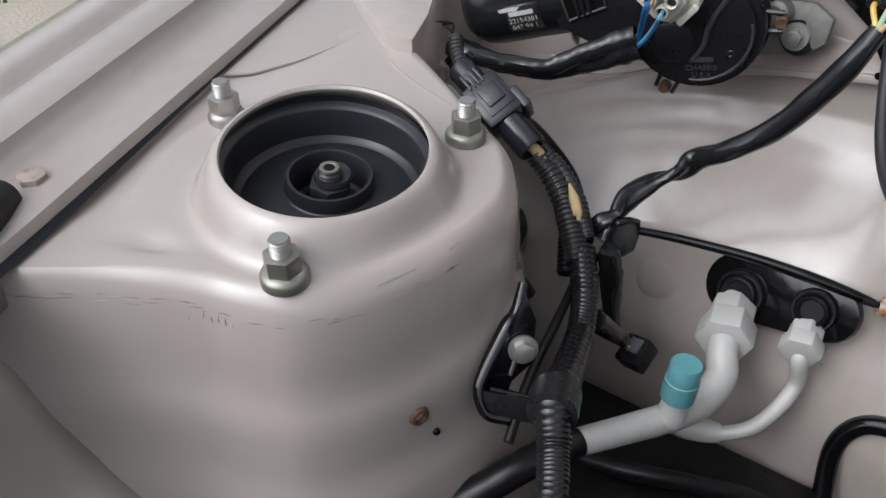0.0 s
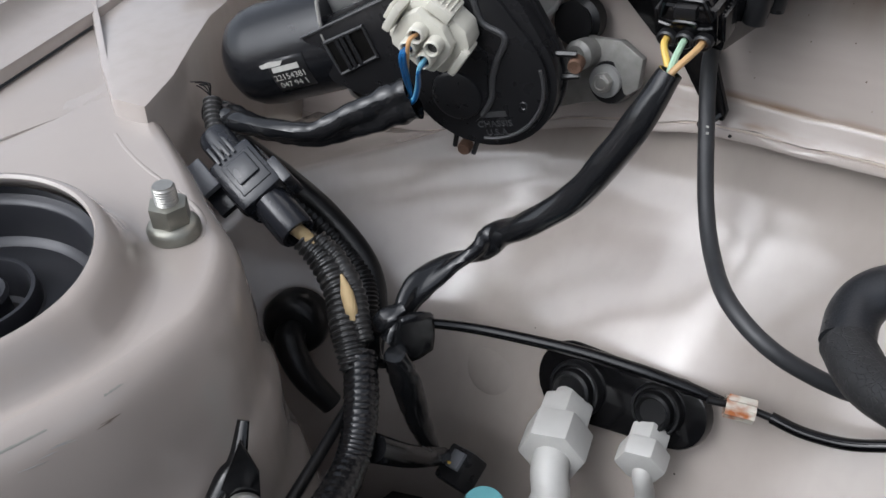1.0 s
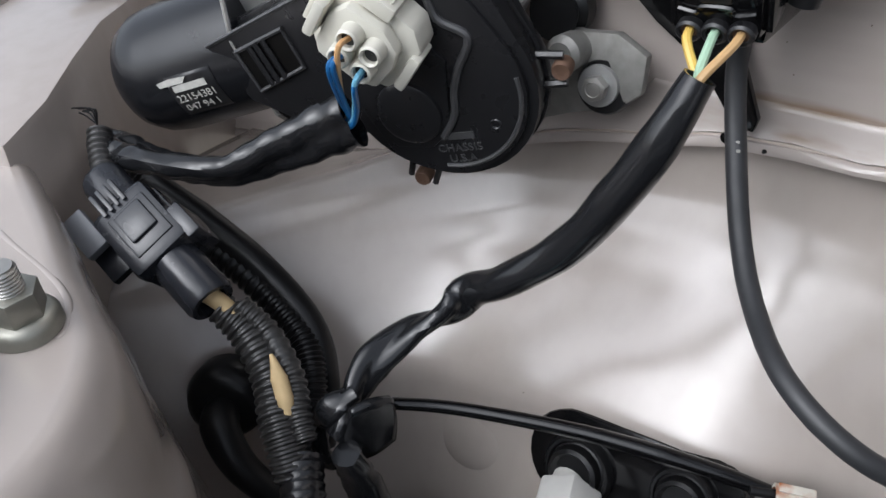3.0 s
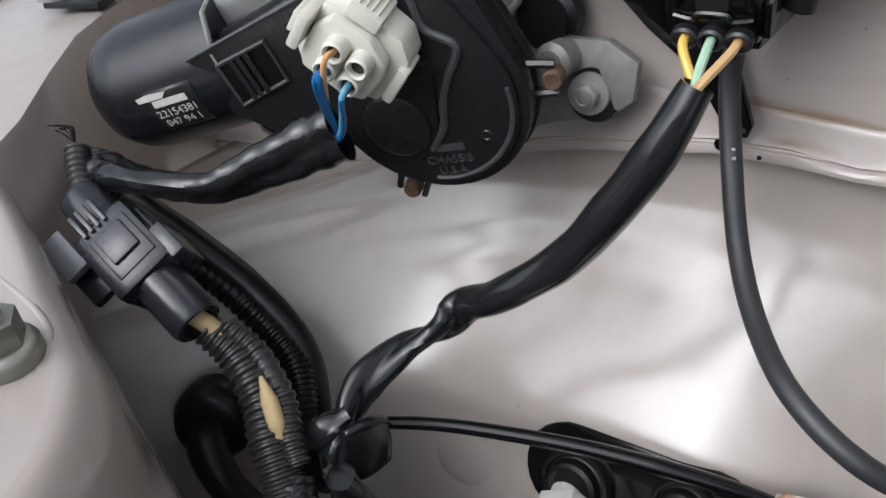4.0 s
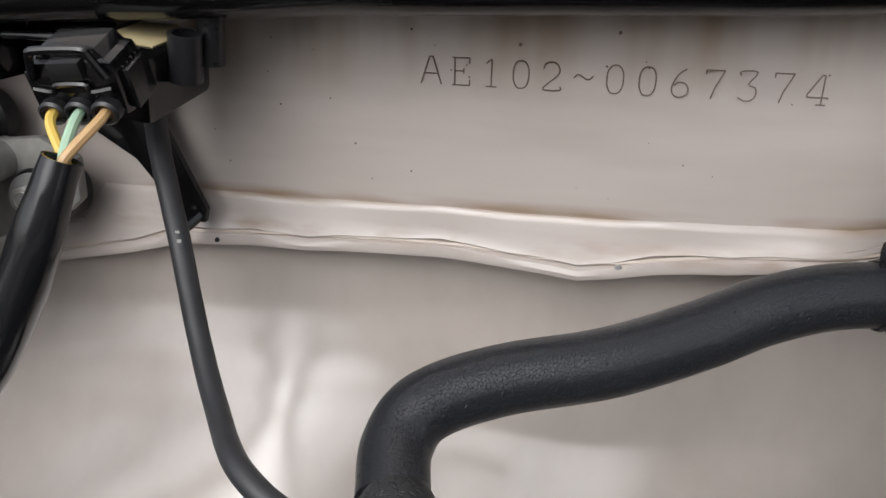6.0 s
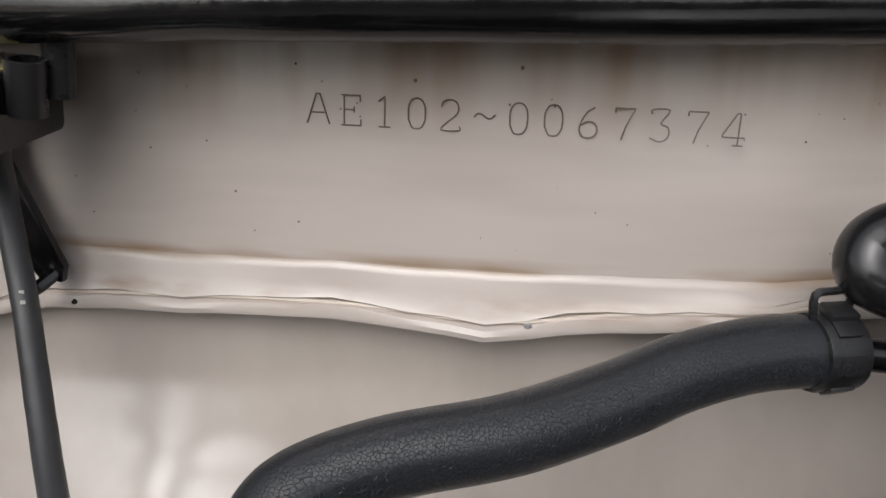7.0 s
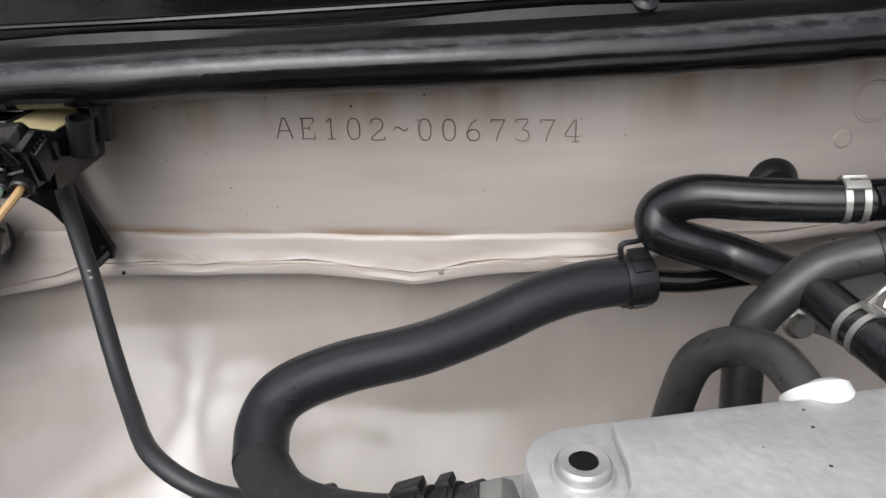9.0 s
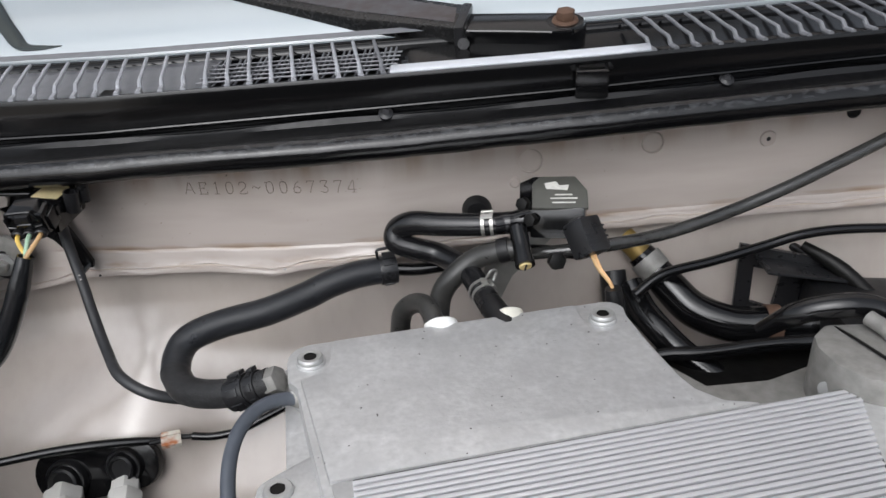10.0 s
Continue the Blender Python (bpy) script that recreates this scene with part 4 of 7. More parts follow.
part("pipe_core", tube([(0.055, 0.4405, 0.8485), (0.068, 0.4475, 0.8475), (0.08, 0.4515, 0.846)], 0.0016), RUBBER, line1)
part("pipe_tail", tube([(0.0775, 0.451, 0.8462), (0.09, 0.453, 0.8448), (0.105, 0.457, 0.8462), (0.12, 0.462, 0.852), (0.14, 0.466, 0.862)], 0.0025), GLOSSY, line1)
ex = Vector((0.013, 0.006, -0.001)).normalized()
clip_m = facing((0.0615, 0.443, 0.8478), ex, (0, 0, 1))
clip = part("clip", lathe([(0.0036, 0.0), (0.0046, 0.0), (0.0046, 0.0115), (0.0036, 0.0115)], clip_m, 8, False), RUSTYCLIP, line1, "folded sheet steel clip with rust")
part("fold", box((0.003, 0.0008, 0.011), clip_m @ pose(0.0, 0.0052, 0.0005, 0, 0, 15), 0.0003), RUSTYCLIP, clip)
part("hook", box((0.006, 0.001, 0.0035), clip_m @ pose(0.003, -0.0048, 0.001, 0, 0, 10), 0.0003), RUSTYCLIP, clip)

loom = thing("wiring_loom", "split corrugated black loom with glossy tape wrapping", "wiring", (-0.05, 0.35, 0.86))
COND = [(-0.1005, 0.365, 0.894), (-0.09, 0.3668, 0.8866), (-0.0762, 0.3632, 0.8778), (-0.0665, 0.3566, 0.8718), (-0.0595, 0.3528, 0.866), (-0.053, 0.3496, 0.858)]
part("conduit", corrugated([(x - 0.0012, y - 0.001, z) for x, y, z in COND], [0.0056, 0.0066, 0.0069, 0.0068, 0.0066, 0.0064], 0.00285, 0.15, 20), CONDUIT, loom)
part("conduit_flap", corrugated([(x + 0.0042, y + 0.003, z + 0.0015) for x, y, z in COND[:-1]], [0.0038, 0.0042, 0.0045, 0.0045, 0.004], 0.00285, 0.16, 16), CONDUIT, loom)
part("bare_core", tube([(-0.0765, 0.3632, 0.888), (-0.0705, 0.3605, 0.883), (-0.0655, 0.358, 0.878), (-0.0615, 0.356, 0.8725)], [0.0006, 0.0028, 0.0028, 0.0006], 8, 12), TAN, loom, "tan bare core in the split loom")
part("core_end", tube([(-0.106, 0.3612, 0.901), (-0.1, 0.364, 0.8965), (-0.094, 0.366, 0.89)], 0.0031), TAN, loom, "tan taped wires")
TRUNK = [(-0.057, 0.354, 0.861), (-0.04, 0.338, 0.851), (-0.028, 0.321, 0.844), (-0.011, 0.29, 0.85), (0.004, 0.262, 0.861), (0.016, 0.249, 0.854), (0.027, 0.236, 0.849), (0.045, 0.21, 0.838)]
tl = spline(TRUNK, 26)
tr = along([0.0072, 0.0069, 0.0066, 0.0074, 0.0082, 0.0066, 0.0066, 0.0064], len(tl))
part("taped_trunk", tube_raw(tl, [r * (1.0 + (0.035 if i % 3 == 0 else -0.02) + 0.05 * noise.noise((i * 0.2, 0, 0))) for i, r in enumerate(tr)], 20), TAPE, loom)
t0 = tl[int(len(tl) * 0.56)]
part("clip_band", tube_raw([t0 + (tl[int(len(tl) * 0.56) + 1] - t0).normalized() * s for s in (-0.008, -0.0075, 0.0075, 0.008)], [0.0088, 0.0104, 0.0104, 0.0088], 18), PLASTIC, loom, "black plastic harness band")
part("lower_branch", tube([(-0.03, 0.335, 0.842), (-0.03, 0.352, 0.824), (-0.034, 0.37, 0.806), (-0.04, 0.385, 0.79)], [0.006, 0.005, 0.0045, 0.004]), TAPE, loom)
part("slack_wire", tube([(-0.052, 0.346, 0.848), (-0.038, 0.314, 0.847), (-0.024, 0.28, 0.843), (-0.012, 0.255, 0.83)], 0.0024), RUBBER, loom)
for dx in (-0.0015, 0.0, 0.0015):
    wire([(-0.045 + dx, 0.378, 0.80), (-0.042 + dx * 2, 0.381, 0.794), (-0.036 + dx, 0.386, 0.787)], YELLOW if dx else GREENW, loom, 0.0007)
part("low_connector", box((0.016, 0.018, 0.013), facing((-0.031, 0.393, 0.777), (-0.3, -0.5, 0.8)) @ pose(0, 0, 0, 0, 0, 30), 0.002), PLASTIC, loom)
part("low_connector_lock", box((0.008, 0.009, 0.003), facing((-0.0335, 0.3885, 0.788), (-0.3, -0.5, 0.8)) @ pose(0, 0, 0, 0, 0, 30), 0.0008), GREYPLASTIC, loom)

back = thing("rear_loom", "dull black corrugated loom behind the connector", "wiring", (-0.14, 0.39, 0.9))
part("conduit", corrugated([(-0.196, 0.392, 0.912), (-0.18, 0.392, 0.9), (-0.157, 0.392, 0.8875), (-0.128, 0.394, 0.877), (-0.1035, 0.3945, 0.8625), (-0.091, 0.388, 0.853), (-0.084, 0.379, 0.842), (-0.072, 0.365, 0.83)], 0.0056, 0.0028), RUBBER, back)
part("sheath", tube([(-0.185, 0.392, 0.904), (-0.16, 0.396, 0.892), (-0.13, 0.399, 0.88), (-0.104, 0.4, 0.863), (-0.092, 0.394, 0.845), (-0.088, 0.386, 0.82)], [0.005, 0.0072, 0.0068, 0.006, 0.006, 0.005]), RUBBER, back)

# the large dark connector on the loom
conn = thing("loom_connector", "black two-piece plastic wiring connector with grey lock", "connector", (-0.14, 0.366, 0.905))
CA, CB = Vector((-0.155, 0.363, 0.9225)), Vector((-0.1, 0.361, 0.8985))
ax = (CB - CA).normalized()
mc = facing(CA, ax, (0.45, -0.6, 0.7)) @ Matrix.Diagonal((1.25, 1.25, 0.9, 1))
part("rear_collar", lathe([(0.0056, -0.006), (0.0062, -0.004), (0.0062, 0.013), (0.0056, 0.0135)], mc, 20), SLATEPLASTIC, conn)
part("housing", box((0.018, 0.0165, 0.031), mc @ pose(0, 0, 0.013), 0.003), SLATEPLASTIC, conn)
part("housing_rib", box((0.0195, 0.006, 0.024), mc @ pose(0, 0.001, 0.017), 0.0015), SLATEPLASTIC, conn)
part("lock_tab", box((0.0085, 0.003, 0.013), mc @ pose(0.001, 0.0085, 0.021), 0.0008), SLATEPLASTIC, conn)
part("lock_frame", box((0.012, 0.002, 0.02), mc @ pose(0.001, 0.0078, 0.019), 0.0006), SLATEPLASTIC, conn)
part("grey_slide", box((0.007, 0.003, 0.019), mc @ pose(-0.0122, 0.0045, 0.003), 0.0008), GREYPLASTIC, conn, "grey plastic slide")
part("clip_plate", box((0.0075, 0.003, 0.024), mc @ pose(-0.0124, -0.001, 0.008), 0.0008), SLATEPLASTIC, conn)
for k in range(4):
    part("ridge", box((0.0012, 0.0012, 0.011), mc @ pose(-0.004 + 0.0022 * k, 0.0084, 0.006), 0.0003), SLATEPLASTIC, conn)
part("front_collar", lathe([(0.0042, 0.044), (0.0068, 0.044), (0.0068, 0.064), (0.0062, 0.066), (0.0048, 0.066), (0.0044, 0.058)], mc, 24, False), SLATEPLASTIC, conn)
part("side_wing", box((0.004, 0.013, 0.015), mc @ pose(0.0098, 0.001, 0.031), 0.001), SLATEPLASTIC, conn)

# motor harness sleeve with its wires
ms = thing("motor_harness", "slack black vinyl sleeve with orange and blue wires", "wiring", (-0.13, 0.385, 0.925))
part("sleeve", tube([(-0.1787, 0.3742, 0.929), (-0.1681, 0.377, 0.9274), (-0.1534, 0.3784, 0.9273), (-0.1336, 0.3821, 0.9285), (-0.1196, 0.3884, 0.9294), (-0.1064, 0.3986, 0.9358), (-0.0923, 0.4067, 0.9435), (-0.0807, 0.412, 0.9497)], [0.0062, 0.007, 0.0068, 0.006, 0.0055, 0.0064, 0.0068, 0.0066], 12, 24, shrug(6, 0.22, 0.5, 0.35), hollow=0.1), VINYL, ms)
part("loom_tail", corrugated([(-0.174, 0.3735, 0.9345), (-0.167, 0.3685, 0.929), (-0.158, 0.364, 0.9238)], 0.0045, 0.0026), CONDUIT, ms)
for k in range(7):
    a = k * 0.5
    part("frayed_thread", tube([(-0.1785, 0.3755, 0.9355), (-0.181 - 0.002 * math.cos(a), 0.3745 + 0.003 * math.sin(a), 0.938 + 0.0006 * k), (-0.185 - 0.001 * k, 0.373 + 0.004 * math.sin(a), 0.9385 + 0.001 * math.cos(2 * a))], 0.0003, 3, 5), RUBBER, ms)

# ---- wiper motor ----
motor = thing("wiper_motor", "black wiper motor with cast bracket and black gear cover", "wiper motor", (-0.11, 0.44, 0.95))
MA = facing((-0.19, 0.406, 0.942), (0.0448, 0.0227, 0.016), (0, -0.3, 1))
can = part("motor_can", lathe([(0.0001, -0.0055), (0.009, -0.0052), (0.016, -0.0035), (0.0205, 0.0008), (0.0232, 0.007), (0.0242, 0.0145), (0.0242, 0.058), (0.02, 0.058)], MA, 56), CANBLACK, motor, "satin black motor can with dust")
# label on the can
lab = []
for i in range(13):
    a = radians(160 + 40 * i / 12)
    lab.append([MA @ Vector((0.0245 * math.cos(a), 0.0245 * math.sin(a), h)) for h in (0.0245, 0.044)])
label = thicken(part("rating_label", sheet(lab), BLACKLABEL, can, "worn black label with pale print"), 0.0002)


def on_can(text, angle, h, size):
    a = radians(angle)
    o = MA @ Vector((0.02485 * math.cos(a), 0.02485 * math.sin(a), h))
    nrm = (MA.to_3x3() @ Vector((math.cos(a), math.sin(a), 0))).normalized()
    x = (MA.to_3x3() @ Vector((0, 0, 1))).normalized()
    y = nrm.cross(x)
    m = Matrix(((x.x, y.x, nrm.x, o.x), (x.y, y.y, nrm.y, o.y), (x.z, y.z, nrm.z, o.z), (0, 0, 0, 1)))
    return m, lettering(text, size, m, 0.00008) if text else None


for angle, text in ((181, "22154381"), (191, "047 94 1")):
    part("print_line", on_can(text, angle, 0.034, 0.0043)[1], PRINT, can, "pale printed number " + text)
part("print_bar", box((0.014, 0.0026, 0.0002), on_can("", 171, 0.0335, 0)[0], 0), PRINT, can, "scuffed pale printed bar")
part("worn_patch", prism([(-0.008, -0.0006), (0.002, -0.0008), (0.004, 0.0012), (-0.003, 0.0018), (-0.0085, 0.0012)], 0.0002, on_can("", 165.5, 0.0295, 0)[0], 0), PRINT, can, "torn pale patch of label")

FLANGE = [(x * 0.86, y * 0.86) for x, y in ((-0.027, -0.02), (-0.022, -0.0285), (0.0, -0.0285), (0.022, -0.0265), (0.0285, -0.012), (0.0285, 0.014), (0.02, 0.0275), (0.004, 0.03), (-0.016, 0.0285), (-0.026, 0.016))]
part("can_flange", prism(FLANGE, 0.0022, MA @ pose(0, 0, 0.0565), 0.0007), CANBLACK, motor, "black motor flange")
part("flange_edge", tube([MA @ Vector((*p, 0.0575)) for p in (*FLANGE, FLANGE[0])], 0.0009, 1, 6), DIRTYCAST, motor, "bare cast edge of the motor flange")
part("flange_ear", lathe([(0.0016, 0.0), (0.0055, 0.0), (0.0055, 0.008), (0.0016, 0.008)], MA @ pose(0.012, 0.0265, 0.051), 20), CAST, motor)
part("ear_screw", lathe([(0.0001, 0.0), (0.0024, 0.0), (0.0028, 0.0015), (0.0001, 0.0018)], MA @ pose(0.012, 0.0265, 0.0495), 12), ZINC, motor)
part("cast_housing", prism([(-0.024, -0.018), (-0.012, -0.025), (0.014, -0.025), (0.024, -0.014), (0.024, 0.016), (0.012, 0.026), (-0.012, 0.024), (-0.022, 0.012)], 0.05, MA @ pose(0.01, 0.014, 0.058) @ Matrix.Diagonal((0.75, 0.75, 1, 1)), 0.003), CAST, motor, "dull cast aluminium gear housing")
part("housing_dome", lathe([(0.0001, 0.011), (0.007, 0.0098), (0.0125, 0.006), (0.0145, 0.0), (0.0145, -0.006)], facing((-0.115, 0.44, 0.985), (-0.2, -0.45, 0.85)), 28), CAST, motor)
# gear cover: a plate of round and straight outline, standing on the housing
gn = Vector((0.3203, -0.9259, -0.2002)).normalized()
ge = Vector((0, 0, 1)).cross(gn).normalized()
gu = gn.cross(ge)
MG = Matrix(((ge.x, gu.x, gn.x, -0.0618), (ge.y, gu.y, gn.y, 0.4333), (ge.z, gu.z, gn.z, 0.9559), (0, 0, 0, 1)))
ARC = [(-0.002 + 0.0342 * math.cos(a), 0.0015 + 0.034 * math.sin(a)) for a in [radians(-142 + 9.4 * k) for k in range(20)]]
OUT = [(-0.086, 0.0075), (-0.0735, -0.0125), (-0.053, -0.0195), (-0.036, -0.0225), *ARC, (0.0175, 0.0355), (0.0075, 0.0475), (-0.004, 0.0505), (-0.043, 0.0305)]
cover = part("gear_cover", prism(OUT, 0.008, MG @ pose(0, 0, -0.008), 0.0013), PLASTIC, motor, "black moulded plastic gear cover")
part("cover_flange", prism([(x * 1.035, y * 1.035) for x, y in OUT], 0.004, MG @ pose(0, 0, -0.0118), 0.001), PLASTIC, cover)
part("gear_case", prism([(x * 0.9 - 0.002, y * 0.9) for x, y in OUT], 0.012, MG @ pose(0, 0, -0.0236), 0.0015), DIRTYCAST, motor, "dull cast gear case")
inner = [(x * 0.93 - 0.001, y * 0.93) for x, y in ARC]
part("cover_step", prism([(-0.0325, -0.0185), *inner, (0.013, 0.032), (0.0035, 0.044), (-0.01, 0.0405)], 0.0025, MG @ pose(0, 0, -0.0005), 0.0009), PLASTIC, cover)
# ridges and frame edges take the paler colour in place of edge glints
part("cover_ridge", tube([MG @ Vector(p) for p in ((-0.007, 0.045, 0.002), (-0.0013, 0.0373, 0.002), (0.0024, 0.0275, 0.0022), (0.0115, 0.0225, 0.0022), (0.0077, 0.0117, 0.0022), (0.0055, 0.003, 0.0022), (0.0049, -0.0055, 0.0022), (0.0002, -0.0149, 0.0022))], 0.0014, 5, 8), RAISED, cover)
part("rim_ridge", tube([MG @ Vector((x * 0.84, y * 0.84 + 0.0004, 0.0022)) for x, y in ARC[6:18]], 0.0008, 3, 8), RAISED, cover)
part("round_boss", lathe([(0.0001, 0.0036), (0.0095, 0.0034), (0.0112, 0.0024), (0.0118, 0.0)], MG @ pose(-0.0105, -0.0066, 0.0018), 36), PLASTIC, cover)
part("boss_shelf", prism([(-0.03, -0.004), (-0.026, 0.02), (-0.004, 0.021), (0.004, 0.014), (0.003, -0.012), (-0.004, -0.02), (-0.02, -0.022)], 0.0018, MG @ pose(0, 0, 0.0012), 0.0008), PLASTIC, cover)
frame_pts = [(-0.0735, 0.0075), (-0.0528, 0.0182), (-0.0477, 0.0048), (-0.0675, -0.007)]
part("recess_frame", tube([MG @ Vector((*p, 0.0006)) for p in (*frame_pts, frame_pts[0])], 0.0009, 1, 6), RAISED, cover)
part("recess_floor", prism(frame_pts, 0.0006, MG @ pose(0, 0, -0.0002), 0.0), NEARBLACK, cover)
for f in (0.25, 0.42, 0.62):
    a = Vector(frame_pts[0]).lerp(Vector(frame_pts[1]), f * 0.8 + 0.1)
    b = Vector(frame_pts[3]).lerp(Vector(frame_pts[2]), f * 0.8 + 0.1)
    part("recess_slat", tube([MG @ Vector((*a, 0.001)), MG @ Vector((*b, 0.001))], 0.0011, 1, 6), PLASTIC, cover)
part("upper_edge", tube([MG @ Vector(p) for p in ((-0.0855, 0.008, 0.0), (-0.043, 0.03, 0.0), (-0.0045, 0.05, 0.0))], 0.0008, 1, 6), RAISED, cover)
for k, (text, v) in enumerate((("CHASSIS", -0.0175), ("U.S.A.", -0.0215))):
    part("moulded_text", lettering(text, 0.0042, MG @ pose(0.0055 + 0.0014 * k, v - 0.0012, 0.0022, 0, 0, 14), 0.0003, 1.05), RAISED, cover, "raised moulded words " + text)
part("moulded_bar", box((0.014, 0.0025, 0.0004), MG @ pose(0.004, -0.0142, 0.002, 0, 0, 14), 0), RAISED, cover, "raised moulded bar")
part("moulded_ring", lathe([(0.0012, 0), (0.0016, 0.0004), (0.002, 0)], MG @ pose(0.0185, -0.0075, 0.002), 16, False), PLASTIC, cover)


def lug(at, tip, mat_screw):
    """A forked lug of the gear cover with its star screw."""
    a, b = Vector(at), Vector(tip)
    d = (b - a).normalized()
    n = Vector((-d.y, d.x))
    for s in (-1, 1):
        p, q = a + n * 0.0052 * s, b + n * 0.0047 * s
        part("lug", tube([MG @ Vector((*p, -0.006)), MG @ Vector((*q, -0.006))], 0.0013, 1, 6), PLASTIC, cover)
    m = MG @ pose(b.x - d.x * 0.001, b.y - d.y * 0.001, -0.006)
    sc = part("screw", lathe([(0.0013, 0.0018), (0.0027, 0.002), (0.0032, 0.001), (0.0032, -0.003), (0.0001, -0.003)], m, 22, False), mat_screw, motor, "rusty star-head screw")
    part("screw_socket", prism([(r * math.cos(a), r * math.sin(a)) for k in range(12) for r, a in (((0.0019 if k % 2 else 0.0012), k * math.pi / 6),)], 0.0006, m @ pose(0, 0, 0.001), 0), RUST, sc)


lug((0.03, 0.0085), (0.0385, 0.0098), RUST)
lug((-0.0105, -0.031), (-0.0135, -0.0415), RUST)
lug((-0.031, 0.034), (-0.036, 0.046), CAST)
# cast bracket arms, rubber bushes and bolts
bracket = part("bracket_arm", prism([(-0.068, 1.004), (-0.06, 1.0095), (-0.05, 1.008), (-0.0455, 0.998), (-0.053, 0.986), (-0.064, 0.968), (-0.075, 0.962), (-0.1, 0.97), (-0.095, 0.99), (-0.088, 0.99)][::-1], 0.004, Matrix(((1, 0, 0, 0), (0, 0, -1, 0.4805), (0, 1, 0, 0), (0, 0, 0, 1))), 0.0012), CAST, motor, "cast aluminium mounting arm")
part("bracket_rib", tube([(-0.0895, 0.4755, 0.986), (-0.07, 0.4755, 1.002)], 0.0014, 1, 8), CAST, bracket)
part("bracket_rib", tube([(-0.0755, 0.4755, 0.994), (-0.071, 0.4755, 0.9905), (-0.056, 0.4755, 0.9815), (-0.066, 0.4755, 0.9695)], 0.0013, 3, 8), CAST, bracket)
part("bracket_arm", prism([(-0.056, 0.956), (-0.044, 0.9675), (-0.026, 0.9695), (-0.015, 0.964), (-0.0155, 0.951), (-0.024, 0.944), (-0.042, 0.938), (-0.058, 0.931)][::-1], 0.004, Matrix(((1, 0, 0, 0), (0, 0, -1, 0.483), (0, 1, 0, 0), (0, 0, 0, 1))), 0.0012), DIRTYCAST, motor, "corroded cast mounting arm")
part("bracket_post", lathe([(0.0001, 0.0), (0.006, 0.0), (0.0065, 0.012), (0.0045, 0.014)], facing((-0.041, 0.483, 0.962), (0, -1, 0)), 20), DIRTYCAST, motor)
part("bracket_arm", prism([(-0.16, 0.985), (-0.155, 1.002), (-0.138, 1.004), (-0.125, 0.992), (-0.12, 0.972), (-0.145, 0.968)][::-1], 0.004, Matrix(((1, 0, 0, 0), (0, 0, -1, 0.482), (0, 1, 0, 0), (0, 0, 0, 1))), 0.0012), DIRTYCAST, motor, "corroded cast mounting arm")


def mount_bolt(x, y, z, r, lean):
    m = facing((x, y, z), lean)
    part("rubber_bush", lathe([(r * 0.8, 0.001), (r * 1.25, 0.001), (r * 1.38, -0.001), (r * 1.38, -0.012), (r, -0.012)], m @ pose(0.0015, -0.0005, -0.002), 28), RUBBER, motor)
    part("bolt_washer", lathe([(0.002, 0.0008), (r * 0.96, 0.0006), (r, 0.0), (r, -0.002), (0.002, -0.002)], m, 32), CAST, motor)
    b = part("mount_bolt", prism(ngon(6, r * 0.62, 0.3), 0.0042, m @ pose(0, 0, 0.0006), 0.0006), ZINC, motor, "zinc hex mounting bolt")
    part("bolt_dimple", lathe([(0.0001, 0.0047), (r * 0.3, 0.0046), (r * 0.36, 0.0052), (r * 0.42, 0.0047)], m, 18, False), ZINC, b)


mount_bolt(-0.057, 0.4735, 0.9985, 0.0088, (0.15, -1, 0.08))
mount_bolt(-0.0305, 0.477, 0.9515, 0.0072, (0.15, -1, 0.08))
mount_bolt(-0.145, 0.4745, 0.993, 0.0085, (0.15, -1, 0.08))
part("rubber_spacer", lathe([(0.004, 0.0), (0.0095, 0.0), (0.01, 0.006), (0.0075, 0.008), (0.0095, 0.012), (0.004, 0.0125)], facing((-0.05, 0.49, 0.972), (0, -1, 0)), 24), RUBBER, motor)
part("drain_plug", lathe([(0.0001, 0.007), (0.0035, 0.0066), (0.0052, 0.004), (0.0054, -0.004), (0.0048, -0.005)], facing((-0.0715, 0.4585, 0.9955), (0.25, -0.9, 0.2)), 20), IVORY, motor, "yellowed nylon plug")

# cream connector plugged into the gear cover
wc = thing("motor_connector", "cream nylon wiring connector on the motor", "connector", (-0.06, 0.42, 0.975))
mw = MG @ pose(-0.0142, 0.0261, 0.003, 0, 0, -35)
part("shell", prism([(-0.0155, -0.009), (-0.0135, -0.0125), (0.004, -0.0135), (0.0125, -0.011), (0.015, -0.003), (0.015, 0.007), (0.01, 0.012), (-0.004, 0.0135), (-0.0125, 0.01), (-0.015, 0.002)], 0.012, mw, 0.002), NYLON, wc)
part("shell_step", prism([(-0.0125, -0.007), (-0.0105, -0.0105), (0.0035, -0.0115), (0.0095, -0.009), (0.0108, 0.0), (0.0095, 0.006), (0.003, 0.0098), (-0.009, 0.0092), (-0.0125, 0.003)], 0.0055, mw @ pose(0, 0, 0.0115), 0.0015), NYLON, wc)
part("latch", box((0.0105, 0.005, 0.013), mw @ pose(-0.002, 0.0125, 0.001), 0.0012), NYLON, wc)
for k in range(4):
    part("latch_rib", box((0.0006, 0.001, 0.009), mw @ pose(-0.005 + 0.002 * k, 0.0151, 0.003), 0.0002), NYLON, wc)
part("latch_wing", box((0.0035, 0.013, 0.011), mw @ pose(0.0146, -0.001, 0.003), 0.0012), NYLON, wc)
part("latch_wing", box((0.0035, 0.012, 0.015), mw @ pose(-0.015, 0.001, 0.005), 0.0012), NYLON, wc)
